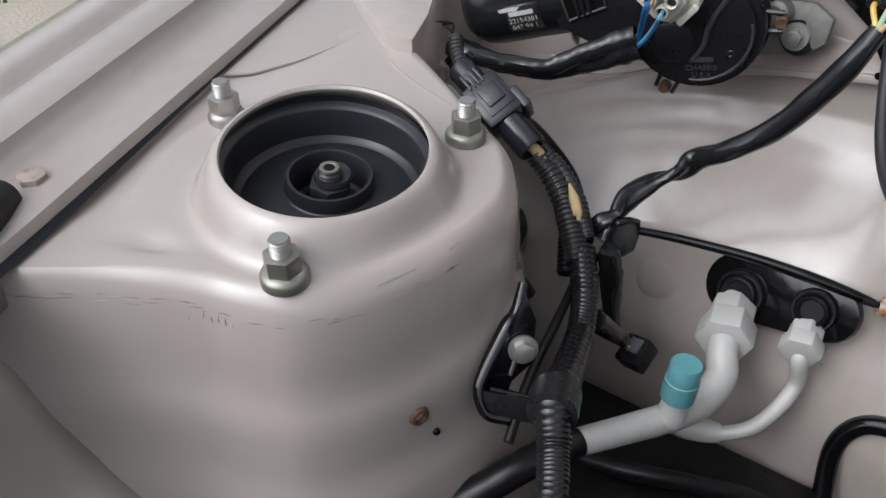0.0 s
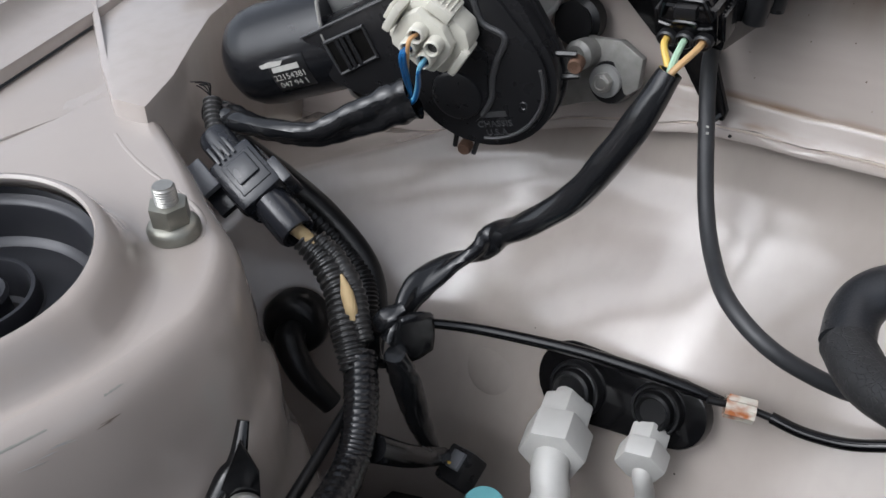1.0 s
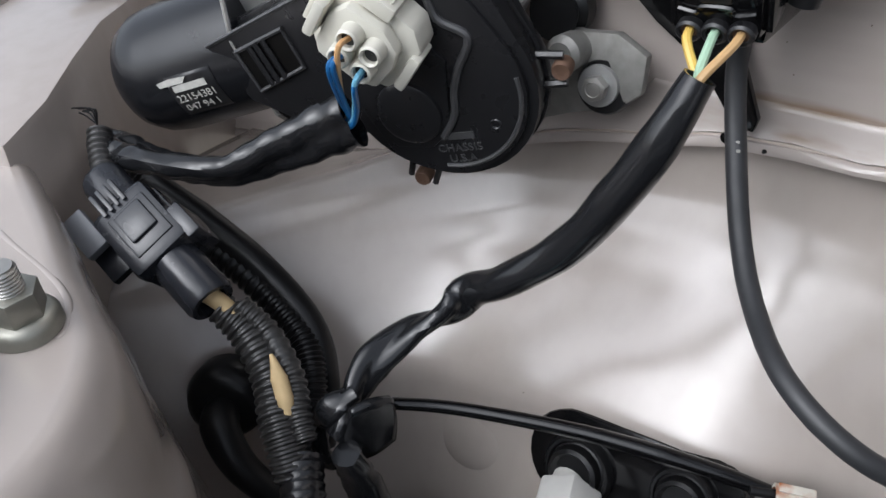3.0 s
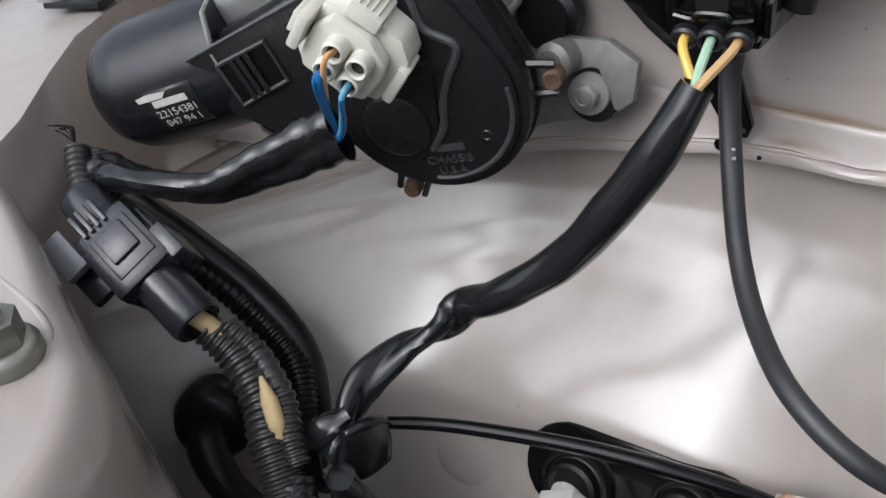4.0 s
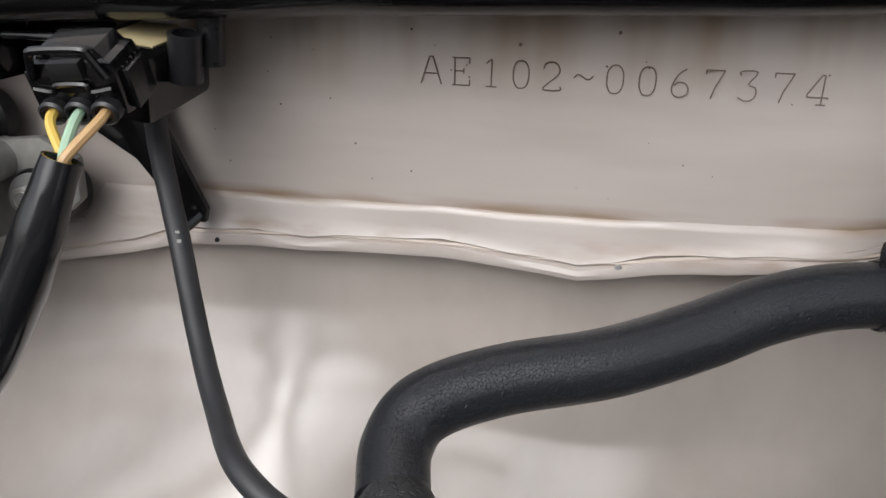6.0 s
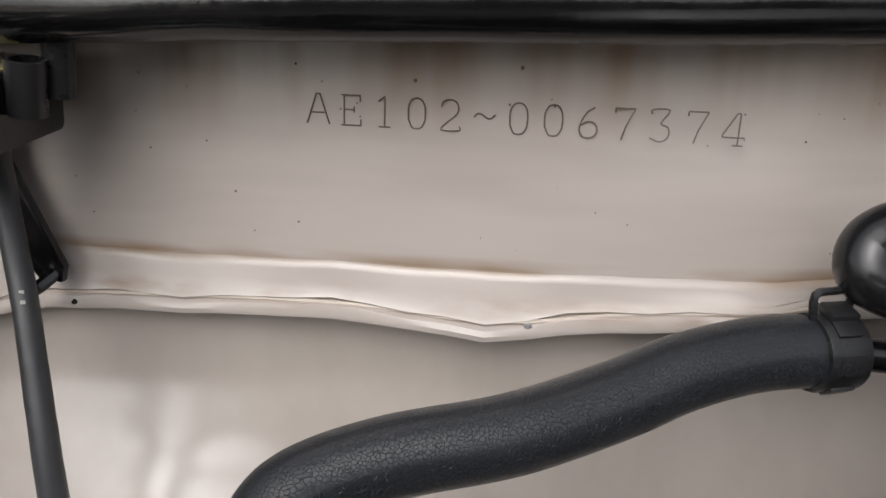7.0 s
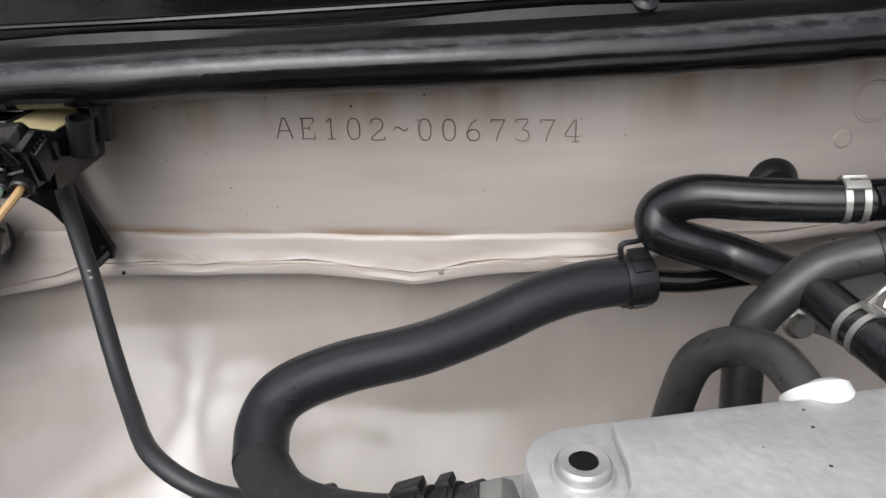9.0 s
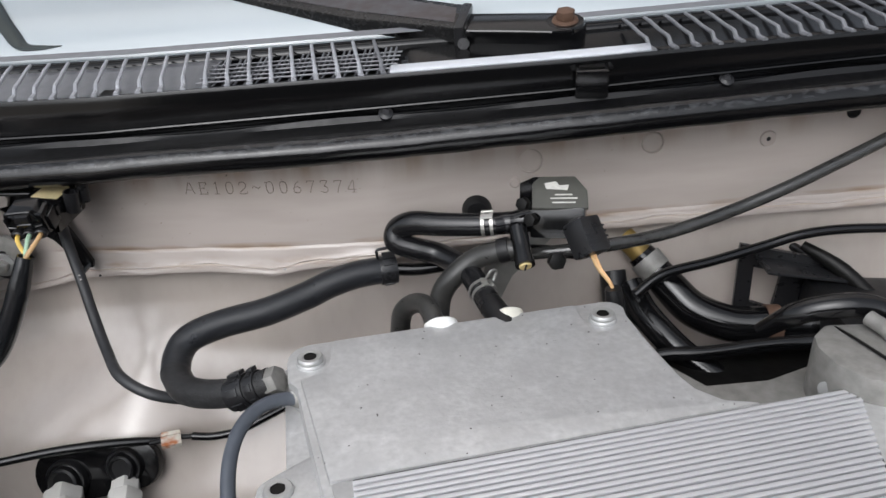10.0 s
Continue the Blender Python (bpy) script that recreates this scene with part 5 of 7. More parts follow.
part("latch_wing", box((0.0016, 0.007, 0.009), mw @ pose(-0.0178, 0.001, 0.008), 0.0006), NYLON, wc)
for u, v in ((-0.0038, 0.0034), (0.0038, 0.0034), (-0.0038, -0.0036), (0.0038, -0.0036)):
    bar = part("barrel", lathe([(0.0024, 0.013), (0.0022, 0.0215), (0.0028, 0.0222), (0.0034, 0.0216), (0.0038, 0.013)], mw @ pose(u, v, 0), 22, False), NYLON, wc)
    part("barrel_seal", lathe([(0.0001, 0.02), (0.0024, 0.02)], mw @ pose(u, v, 0), 14, False), CONDUIT, bar)
MOUTH = Vector((-0.0807, 0.412, 0.9497))
for u, v, mt, k in ((-0.0038, 0.0034, ORANGE, 0), (-0.0038, -0.0036, BLUE, 1), (0.0038, -0.003, LIGHTBLUE, 3), (0.0042, -0.0042, BLUE, 4), (-0.003, -0.0025, BLUE, 2)):
    a = mw @ Vector((u, v, 0.0195))
    b = mw @ Vector((u * 1.1, v - 0.0006, 0.026))
    e = MOUTH + Vector((-0.0032 + 0.0014 * k, 0.0008 - 0.0008 * k, 0.0))
    inside = e + Vector((-0.007, -0.0018, -0.0045))
    side = Vector((0.001, -0.002 + 0.0006 * k, 0.0))
    wire([a, b, b.lerp(e, 0.5) + side, e, inside], mt, ms, 0.00088)

# ---- pressure sensor on its bracket ----
sensor = thing("pressure_sensor", "black plastic sensor and plug on a black steel bracket", "sensor", (0.015, 0.475, 0.985))
XZ = Matrix(((1, 0, 0, 0), (0, 0, -1, 0), (0, 1, 0, 0), (0, 0, 0, 1)))
sb = part("bracket", prism([(-0.034, 0.985), (-0.035, 0.995), (-0.03, 1.001), (-0.004, 1.0015), (0.006, 0.99), (0.0075, 0.975), (0.0195, 0.948), (0.0185, 0.9435), (0.012, 0.944), (-0.002, 0.962), (-0.018, 0.972)][::-1], 0.0025, Matrix.Translation((0, 0.4915, 0)) @ XZ, 0.0006), GLOSSY, sensor, "glossy black steel bracket")
part("bracket_top", box((0.031, 0.024, 0.002), pose(-0.0085, 0.482, 0.9975, -6, 0, 0), 0.0008), GLOSSY, sb)
part("bracket_side", box((0.002, 0.014, 0.016), pose(-0.0335, 0.484, 0.986), 0.0006), GLOSSY, sb)
part("bracket_bolt", prism(ngon(6, 0.005, 0.2), 0.004, facing((-0.026, 0.489, 0.9895), (0.1, -1, 0.1)), 0.0008), PAINT, sensor, "beige painted hex bolt")
part("bracket_tip", tube([(0.0165, 0.4905, 0.946), (0.0135, 0.486, 0.943), (0.0125, 0.4825, 0.9425)], 0.0019, 4, 8), GLOSSY, sb)
body = part("body", box((0.022, 0.03, 0.0165), facing((0.0165, 0.4705, 0.985), (0.12, -0.1, 1.0), (0, 1, 0)), 0.002), GLOSSY, sensor)
part("label_plate", prism([(-0.007, -0.009), (0.0075, -0.0085), (0.0085, 0.004), (0.003, 0.011), (-0.006, 0.008)], 0.0004, facing((0.0185, 0.471, 1.0016), (0.12, -0.1, 1.0), (0, 1, 0)), 0), material("yellowed_label", (0.6, 0.5, 0.28), 0.4, 0.0, (160, 0.3), (60, 0.3)), body, "yellowed peeling label")
part("snap_clip", lathe([(0.0032, 0.0), (0.0042, 0.0), (0.0042, 0.012), (0.0032, 0.012)], facing((0.0315, 0.4665, 0.9915), (0.15, -0.1, 1)), 14, False), PLASTIC, sensor)
part("snap_clip", lathe([(0.002, 0.0), (0.0034, 0.0), (0.0034, 0.0125), (0.002, 0.0125)], facing((0.0355, 0.4725, 0.995), (0.15, -0.1, 1)), 14, False), PLASTIC, sensor)
sa = Vector((0.12, -0.95, -0.3)).normalized()
mp = facing((0.0173, 0.4603, 0.9996), sa, (-0.015, -0.3, 0.957)) @ Matrix.Diagonal((1.12, 1.0, 1.0, 1))
plugb = part("plug", box((0.0195, 0.0145, 0.014), mp @ pose(0, 0, 0.007), 0.0032), GLOSSY, sensor)
part("plug_top", prism([(-0.0085, 0.005), (-0.006, 0.0094), (0.006, 0.0094), (0.0085, 0.005)], 0.011, mp @ pose(0, 0, 0.008), 0.0012), GLOSSY, plugb)
part("lock_bridge", tube([mp @ Vector(p) for p in ((-0.0075, 0.0035, 0.0215), (-0.006, 0.0092, 0.022), (-0.0045, 0.0105, 0.022), (0.0045, 0.0105, 0.022), (0.006, 0.0092, 0.022), (0.0078, 0.0035, 0.0215))], 0.00095, 5, 8), GLOSSY, plugb)
part("lock_tongue", box((0.007, 0.0045, 0.0035), mp @ pose(0, 0.0055, 0.019), 0.0008), PLASTIC, plugb)
part("lock_ledge", tube([mp @ Vector(p) for p in ((-0.0082, 0.001, 0.0215), (-0.004, 0.0005, 0.022), (-0.003, 0.0022, 0.022), (0.003, 0.0022, 0.022), (0.004, 0.0005, 0.022), (0.0082, 0.001, 0.0215))], 0.0007, 4, 6), GLOSSY, plugb)
for s in (-1, 1):
    part("side_fin", box((0.0018, 0.0095, 0.01), mp @ pose(0.0102 * s, -0.001, 0.0085), 0.0006), GLOSSY, plugb)
for k in range(5):
    part("grip_rib", box((0.0009, 0.009, 0.0009), mp @ pose(0.0098, 0, 0.0085 + 0.0022 * k), 0.0003), GLOSSY, plugb)
for u in (-0.0056, 0.0, 0.0056):
    b = part("barrel", lathe([(0.0019, 0.018), (0.0019, 0.0235), (0.0024, 0.0238), (0.003, 0.0232), (0.003, 0.018)], mp @ pose(u, -0.0042, 0), 20, False), PLASTIC, plugb)
    part("barrel_seal", lathe([(0.0001, 0.0225), (0.0021, 0.0225)], mp @ pose(u, -0.0042, 0), 14, False), RUST if u else NEARBLACK, b)
SM = Vector((0.0222, 0.4295, 0.9812))
for k, (u, mt) in enumerate(((-0.0056, YELLOW), (0.0, GREENW), (0.0056, BROWNW))):
    p0, p1 = mp @ Vector((u, -0.0042, 0.021)), mp @ Vector((u * 0.9, -0.0048, 0.026))
    e = SM + Vector((0.0012 - 0.0012 * k, 0.0003 - 0.0012 * k, -0.004))
    wire([p0, p1, p1.lerp(e, 0.55) + Vector((-0.0002, -0.0012 * k, 0)), e], mt, harness, 0.0012)


# ---- air-conditioning pipes through their black plate ----
plate = thing("pipe_plate", "glossy black oval plate with two rubber pipe collars", "pipe plate", (0.015, 0.44, 0.825))
pn = Vector((0.05, -1, 0.38)).normalized()
px = (Vector((0.0586, 0.4425, 0.8356)) - Vector((-0.0257, 0.4359, 0.8169))).normalized()
py = pn.cross(px)
MP = Matrix(((px.x, py.x, pn.x, 0.0165), (px.y, py.y, pn.y, 0.4415), (px.z, py.z, pn.z, 0.8262), (0, 0, 0, 1)))
oval = [(0.026 + 0.0165 * math.cos(a), -0.001 + 0.0165 * math.sin(a)) for a in [radians(-90 + 15 * k) for k in range(12)]]
oval += [(-0.024 + 0.0195 * math.cos(a), 0.001 + 0.0195 * math.sin(a)) for a in [radians(80 + 15 * k) for k in range(13)]]
part("plate", prism(oval, 0.006, MP @ pose(0, 0, -0.003), 0.0015, 0.97), GLOSSY, plate)
for u, v, r in ((-0.0205, -0.002, 0.0138), (0.0195, -0.0005, 0.0118)):
    part("collar", lathe([(r, 0.002), (r, 0.005), (r * 0.93, 0.0068), (r * 0.84, 0.0068), (r * 0.8, 0.0055), (r * 0.74, 0.006), (r * 0.7, 0.01), (r * 0.6, 0.011), (r * 0.5, 0.009)], MP @ pose(u, v, 0), 40), RUBBER, plate)


def union(name, label, a, b, c, rn, rp, pts, pr):
    """A pipe that comes out of the plate through a double hex union."""
    ob = thing(name, label, "pipe", a)
    a, b = Vector(a), Vector(b)
    m = facing(a, b - a, (0, 0, 1))
    L = (b - a).length
    part("neck", lathe([(rp * 1.05, -0.006), (rp * 1.05, L * 0.4)], m, 20), ALUPIPE, ob)
    part("hex_fitting", prism(ngon(6, rn * 0.93, 0.4), L * 0.5, m @ pose(0, 0, L * 0.18), 0.0012), ALUPIPE, ob)
    part("hex_union", prism(ngon(6, rn * 1.12, 0.15), L * 0.55, m @ pose(0, 0, L * 0.62), 0.0018), ALUPIPE, ob)
    part("pipe", tube(pts, pr, 8, 22), ALUPIPE, ob)
    return ob


big = union("suction_pipe", "dull bare aluminium refrigerant pipe with hex union", (-0.0035, 0.433, 0.8165), (0.0075, 0.405, 0.814), None, 0.0138, 0.0078, [(0.004, 0.414, 0.816), (0.0115, 0.397, 0.8105), (0.0178, 0.389, 0.802), (0.0172, 0.374, 0.794), (0.013, 0.352, 0.795), (0.003, 0.322, 0.7985), (-0.008, 0.292, 0.8015)], [0.0082, 0.0082, 0.0083, 0.0085, 0.0078, 0.0072, 0.0068])
part("black_sheath", tube([(-0.005, 0.3, 0.801), (-0.0095, 0.287, 0.801), (-0.0165, 0.264, 0.797), (-0.03, 0.24, 0.78)], [0.0073, 0.0078, 0.0078, 0.008], 6, 18, shrug(3, 0.12)), RUBBER, big, "torn black rubber sheath")
CAP = Vector((0.0158, 0.348, 0.8365))
ca = Vector((0.02, 0.0, 1.0)).normalized()
mcap = facing(CAP - ca * 0.034, ca, (0, 1, 0))
part("valve_stem", lathe([(0.0072, -0.004), (0.0072, 0.004), (0.0066, 0.006), (0.0066, 0.013)], mcap, 24), ALUPIPE, big)
part("valve_cap", tube_raw([mcap @ Vector((0, 0, h)) for h in (0.0115, 0.012, 0.0225, 0.024, 0.0245, 0.0335, 0.0345)], [0.0078, 0.0084, 0.0084, 0.0084, 0.0079, 0.0077, 0.0071], 30), TEAL, big, "turquoise plastic service port cap")
small = union("liquid_pipe", "thin dull aluminium refrigerant pipe with hex union", (0.0358, 0.4375, 0.8225), (0.0412, 0.42, 0.8185), None, 0.01, 0.005, [(0.04, 0.425, 0.8195), (0.0432, 0.419, 0.8125), (0.045, 0.422, 0.796), (0.0435, 0.4145, 0.783), (0.038, 0.403, 0.77), (0.028, 0.393, 0.7635), (0.016, 0.385, 0.761)], 0.0042)
part("joint", tube([(0.026, 0.3915, 0.763), (0.02, 0.388, 0.762), (0.011, 0.382, 0.762), (0.003, 0.376, 0.764)], [0.0052, 0.0066, 0.0068, 0.006]), ALUPIPE, small)
single("heater_pipe", tube([(0.235, 0.405, 0.755), (0.19, 0.421, 0.772), (0.15, 0.433, 0.783), (0.112, 0.44, 0.788), (0.088, 0.441, 0.783), (0.076, 0.438, 0.774), (0.072, 0.434, 0.756), (0.078, 0.426, 0.728), (0.085, 0.42, 0.69)], 0.0054, 8, 18), GLOSSY, "black painted bent heater pipe", "pipe")

# harness bracket bolted on the tower's side
hb = thing("harness_bracket", "black steel harness bracket bolted on the tower", "bracket", (-0.028, 0.27, 0.86))
for nm, pts, r in (("spine", [(-0.0395, 0.2885, 0.8848), (-0.0355, 0.2811, 0.8739), (-0.0352, 0.2747, 0.8699), (-0.0335, 0.2605, 0.8539), (-0.0312, 0.2546, 0.8459), (-0.0245, 0.2535, 0.838), (-0.0162, 0.2596, 0.8362)], [0.0022, 0.0034, 0.0036, 0.003, 0.0024, 0.0022, 0.002]), ("arm", [(-0.0283, 0.2591, 0.848), (-0.022, 0.2645, 0.8468), (-0.0145, 0.2701, 0.8452)], [0.0012, 0.0012, 0.0012]), ("back_leg", [(-0.034, 0.283, 0.874), (-0.0285, 0.2785, 0.862), (-0.026, 0.27, 0.85)], [0.003, 0.0036, 0.002])):
    part(nm, tube(pts, r, 6, 10, flat=0.55), GLOSSY, hb)
part("web", prism([(-0.012, -0.006), (0.012, -0.007), (0.013, 0.004), (-0.011, 0.006)], 0.0015, facing((-0.0195, 0.2625, 0.842), (0.6, -0.75, 0.25)), 0.0004), PLASTIC, hb)
part("mounting_plate", prism([(0.0013, 0.0242), (0.0061, 0.0121), (0.0047, -0.0082), (-0.0039, -0.0168), (-0.0099, -0.036), (-0.0156, -0.0342), (-0.0165, -0.0157), (-0.0093, 0.002)], 0.0018, facing((-0.0285, 0.2775, 0.862), (0.75, -0.6, 0.3)), 0.0005), GLOSSY, hb)
m = facing((-0.0262, 0.276, 0.8625), (0.75, -0.6, 0.3))
part("bolt_washer", lathe([(0.002, 0), (0.0066, 0), (0.0066, 0.0016), (0.002, 0.002)], m, 26), ZINC, hb)
part("bolt", prism(ngon(6, 0.0048, 0.5), 0.0045, m @ pose(0, 0, 0.0015), 0.0006), ZINC, hb, "zinc hex bolt")

# ---- breather hose with its clamps ----
bh = thing("breather_hose", "thick black aged rubber hose with plastic band clamps", "hose", (0.15, 0.42, 0.93))
BH = [(0.1665, 0.373, 0.9455), (0.1555, 0.373, 0.9407), (0.141, 0.3768, 0.9352), (0.1252, 0.3842, 0.9293), (0.112, 0.394, 0.925), (0.1018, 0.4066, 0.9245), (0.0992, 0.419, 0.9283), (0.1032, 0.4278, 0.933), (0.1177, 0.4368, 0.9362), (0.1407, 0.4465, 0.9385), (0.1605, 0.457, 0.9425), (0.1736, 0.464, 0.9465), (0.1885, 0.4705, 0.949), (0.206, 0.4765, 0.9492)]
cut = 5
part("hose", tube(BH[cut:], [0.0076, 0.0077, 0.0078, 0.0079, 0.008, 0.008, 0.008, 0.0079, 0.0078], 9, 28), HOSE, bh)
part("cracked_bend", tube(BH[:cut + 1], [0.0066, 0.0067, 0.0069, 0.0072, 0.0075, 0.0076], 9, 28), CRACKED, bh, "crazed and cracked rubber hose end")


def band_clamp(at, axis, r, w, mat, parent, up):
    """A sprung band clamp with two ears."""
    m = facing(at, axis, up)
    c = part("clamp", lathe([(r * 0.98, -w / 2), (r * 1.1, -w / 2), (r * 1.12, -w / 2 + 0.0006), (r * 1.12, w / 2 - 0.0006), (r * 1.1, w / 2), (r * 0.98, w / 2)], m, 28), mat, parent, "black plastic band clamp")
    for k, a in enumerate((0.3, 1.25, 2.2, 2.9)):
        part("clamp_pad", box((r * 0.55, 0.0012, w * 0.6), m @ pose(0, 0, 0, 0, 0, math.degrees(a)) @ pose(0, r * 1.1, -w * 0.3), 0.0004), mat, c)
    part("clamp_ear", box((r * 0.7, 0.0022, w * 0.7), m @ pose(r * 0.2, r * 1.2, -w * 0.3), 0.0006), mat, c)
    return c


band_clamp((0.151, 0.3738, 0.9385), (0.9, -0.05, 0.42), 0.0072, 0.0105, PLASTIC, bh, (0, 0.2, 1))
band_clamp((0.1595, 0.3728, 0.9425), (0.9, -0.05, 0.42), 0.0068, 0.005, PLASTIC, bh, (0, 0.2, 1))
band_clamp((0.2045, 0.4755, 0.9493), (0.93, 0.35, 0.0), 0.0076, 0.0095, PLASTIC, bh, (0, -0.3, 1))
part("clamp_loop", tube([(0.2, 0.4735, 0.957), (0.1995, 0.473, 0.9625), (0.2035, 0.475, 0.963), (0.2075, 0.477, 0.9625), (0.208, 0.4775, 0.957)], 0.0009, 3, 6), PLASTIC, bh)
part("nipple", prism(ngon(6, 0.0068, 0.2), 0.007, facing((0.165, 0.3728, 0.9445), (0.9, -0.05, 0.42)), 0.0008), DIRTYCAST, bh, "corroded aluminium nipple")
part("outlet_pipe", tube([(0.206, 0.4765, 0.9492), (0.222, 0.479, 0.948), (0.24, 0.483, 0.949), (0.262, 0.487, 0.95)], 0.0038), GLOSSY, bh, "black painted steel pipe")

# ---- purge valve with its hoses ----
vsv = thing("purge_valve", "black vacuum switching valve with grey label and wiring plug", "valve", (0.295, 0.468, 0.985))
mv = facing((0.2855, 0.473, 0.981), (0.94, -0.1, 0.02), (0, 0.25, 1))
part("body", box((0.018, 0.017, 0.029), mv, 0.002), GLOSSY, vsv)
part("bracket_plate", prism([(0.279, 0.979), (0.2795, 0.9965), (0.287, 1.0), (0.3, 0.9995), (0.3, 0.982)][::-1], 0.0015, Matrix.Translation((0, 0.4875, 0)) @ XZ, 0.0005), GLOSSY, vsv)
lp = Vector((0.2995, 0.4745, 0.9962))
ln = Vector((0.0, -0.45, 1.0)).normalized()
ml = facing(lp, ln, (0, 1, 0))
part("label_plate", prism([(-0.0135, -0.0115), (0.0155, -0.0115), (0.0155, 0.001), (0.0095, 0.0115), (-0.0095, 0.0115), (-0.0135, 0.006)], 0.0022, ml @ pose(0, 0, -0.002), 0.0006), LABEL, vsv, "olive grey printed label plate")
for v, w in ((-0.0078, 0.012), (-0.0048, 0.014), (-0.0022, 0.009)):
    part("print_bar", box((w, 0.0009, 0.0002), ml @ pose(0.003, v, 0.0002), 0), PRINT, vsv)
part("worn_patch", prism([(-0.006, 0.002), (0.005, 0.001), (0.006, 0.005), (0.001, 0.0045), (-0.001, 0.0075), (-0.007, 0.006)], 0.0002, ml @ pose(0, 0, 0.0002), 0), PRINT, vsv, "pale worn patch")
for x, z in ((0.2825, 0.9945), (0.2865, 0.9855)):
    part("cap_screw", prism(ngon(6, 0.0036, 0.4), 0.0045, facing((x, 0.463, z), (-0.5, -0.8, 0.3)), 0.0005), NEARBLACK, vsv)
part("port", tube([(0.266, 0.4665, 0.981), (0.276, 0.4695, 0.9815), (0.287, 0.472, 0.982)], [0.0056, 0.0056, 0.0075], 5, 18), GLOSSY, vsv)
part("filter", tube([(0.2785, 0.462, 0.981), (0.2805, 0.453, 0.9745), (0.2825, 0.4445, 0.968)], [0.005, 0.0046, 0.0052], 5, 18), GLOSSY, vsv)
part("filter_end", lathe([(0.0001, 0.0004), (0.0032, 0.0004), (0.0034, -0.0006)], facing((0.2826, 0.4442, 0.9677), (0.2, -0.78, -0.6)), 18), IVORY, vsv, "yellowed filter end")
part("filter_slot", box((0.0008, 0.006, 0.0006), facing((0.2826, 0.4439, 0.9675), (0.2, -0.78, -0.6)), 0), NEARBLACK, vsv)
vp = part("wiring_plug", box((0.0165, 0.014, 0.02), facing((0.3105, 0.4655, 0.984), (0.35, -0.55, -0.75), (0, 0.3, 1)), 0.0022), PLASTIC, vsv)
for k in range(4):
    part("grip_rib", box((0.0175, 0.0012, 0.0012), facing((0.3105, 0.4655, 0.984), (0.35, -0.55, -0.75), (0, 0.3, 1)) @ pose(0, 0.0065, 0.006 + 0.003 * k), 0.0003), PLASTIC, vp)
for k, mt in enumerate((BROWNW, ORANGE)):
    wire([(0.3165 + 0.0015 * k, 0.4535, 0.9695), (0.32 + 0.001 * k, 0.448, 0.964), (0.326, 0.443, 0.9575), (0.3275, 0.441, 0.95)], mt, vsv, 0.001)
part("wire_boot", tube([(0.3268, 0.4418, 0.9565), (0.328, 0.441, 0.948), (0.33, 0.44, 0.93)], [0.0042, 0.005, 0.005], 4, 14), RUBBER, vsv)
part("stay", prism([(0.255, 0.935), (0.262, 0.958), (0.29, 0.976), (0.298, 0.97), (0.275, 0.945), (0.268, 0.93)][::-1], 0.002, Matrix.Translation((0, 0.478, 0)) @ XZ, 0.0006), DIRTYCAST, vsv, "grey steel stay")
part("stay_bolt", lathe([(0.0001, 0.004), (0.0032, 0.004), (0.0036, 0.0), (0.005, -0.0005), (0.005, -0.002)], facing((0.2565, 0.474, 0.9365), (0, -1, 0.2)), 14), ZINC, vsv)
part("stay_bolt", prism(ngon(6, 0.005), 0.005, facing((0.298, 0.462, 0.962), (0.3, -0.8, 0.3)), 0.0006), NEARBLACK, vsv)
part("support_bar", tube([(0.262, 0.475, 0.962), (0.285, 0.472, 0.963), (0.31, 0.468, 0.9635)], 0.0035, 4, 12), GLOSSY, vsv)

u = thing("purge_hose", "black rubber hose doubled back in a tight bend", "hose", (0.23, 0.475, 0.97))
part("hose", tube([(0.275, 0.4685, 0.9815), (0.258, 0.469, 0.98), (0.237, 0.472, 0.979), (0.221, 0.476, 0.978), (0.2118, 0.479, 0.973), (0.2105, 0.4765, 0.9665), (0.221, 0.476, 0.9625), (0.235, 0.475, 0.959), (0.25, 0.462, 0.957), (0.2585, 0.445, 0.9545), (0.266, 0.428, 0.9525)], [0.006, 0.0062, 0.0065, 0.0068, 0.0068, 0.0064, 0.0064, 0.0064, 0.0063, 0.0063, 0.0063], 9, 24), TAPE, u)


def wire_clamp(at, axis, r, parent, up):
    m = facing(at, axis, up)
    for s in (-0.0024, 0.0024):
        part("clamp_wire", lathe([(r * 1.0, s - 0.0009), (r * 1.08, s - 0.0009), (r * 1.08, s + 0.0009), (r * 1.0, s + 0.0009)], m, 26, False), ZINC, parent, "bright zinc wire clamp")
    part("clamp_bridge", box((0.003, 0.0014, 0.0065), m @ pose(0.0, r * 1.06, -0.0032), 0.0003), ZINC, parent)
    part("clamp_bridge", box((0.003, 0.0014, 0.0065), m @ pose(r * 0.72, r * 0.78, -0.0032, 0, 0, -45), 0.0003), ZINC, parent)


wire_clamp((0.2625, 0.469, 0.9805), (1, -0.04, 0.07), 0.0063, u, (0, -0.6, 1))
wire_clamp((0.2605, 0.4405, 0.9542), (0.4, -0.9, -0.1), 0.0063, u, (0, 0.3, 1))
part("clamp_tail", tube([(0.262, 0.443, 0.961), (0.265, 0.4425, 0.966), (0.2675, 0.445, 0.9645), (0.266, 0.443, 0.96)], 0.0008, 4, 6), ZINC, u)
part("nozzle", tube([(0.2645, 0.4315, 0.953), (0.27, 0.4205, 0.9515), (0.276, 0.407, 0.948)], [0.0064, 0.0066, 0.0068]), RUBBER, u)

lo = thing("filter_hose", "dusty black rubber hose looping down from the valve", "hose", (0.25, 0.455, 0.95))
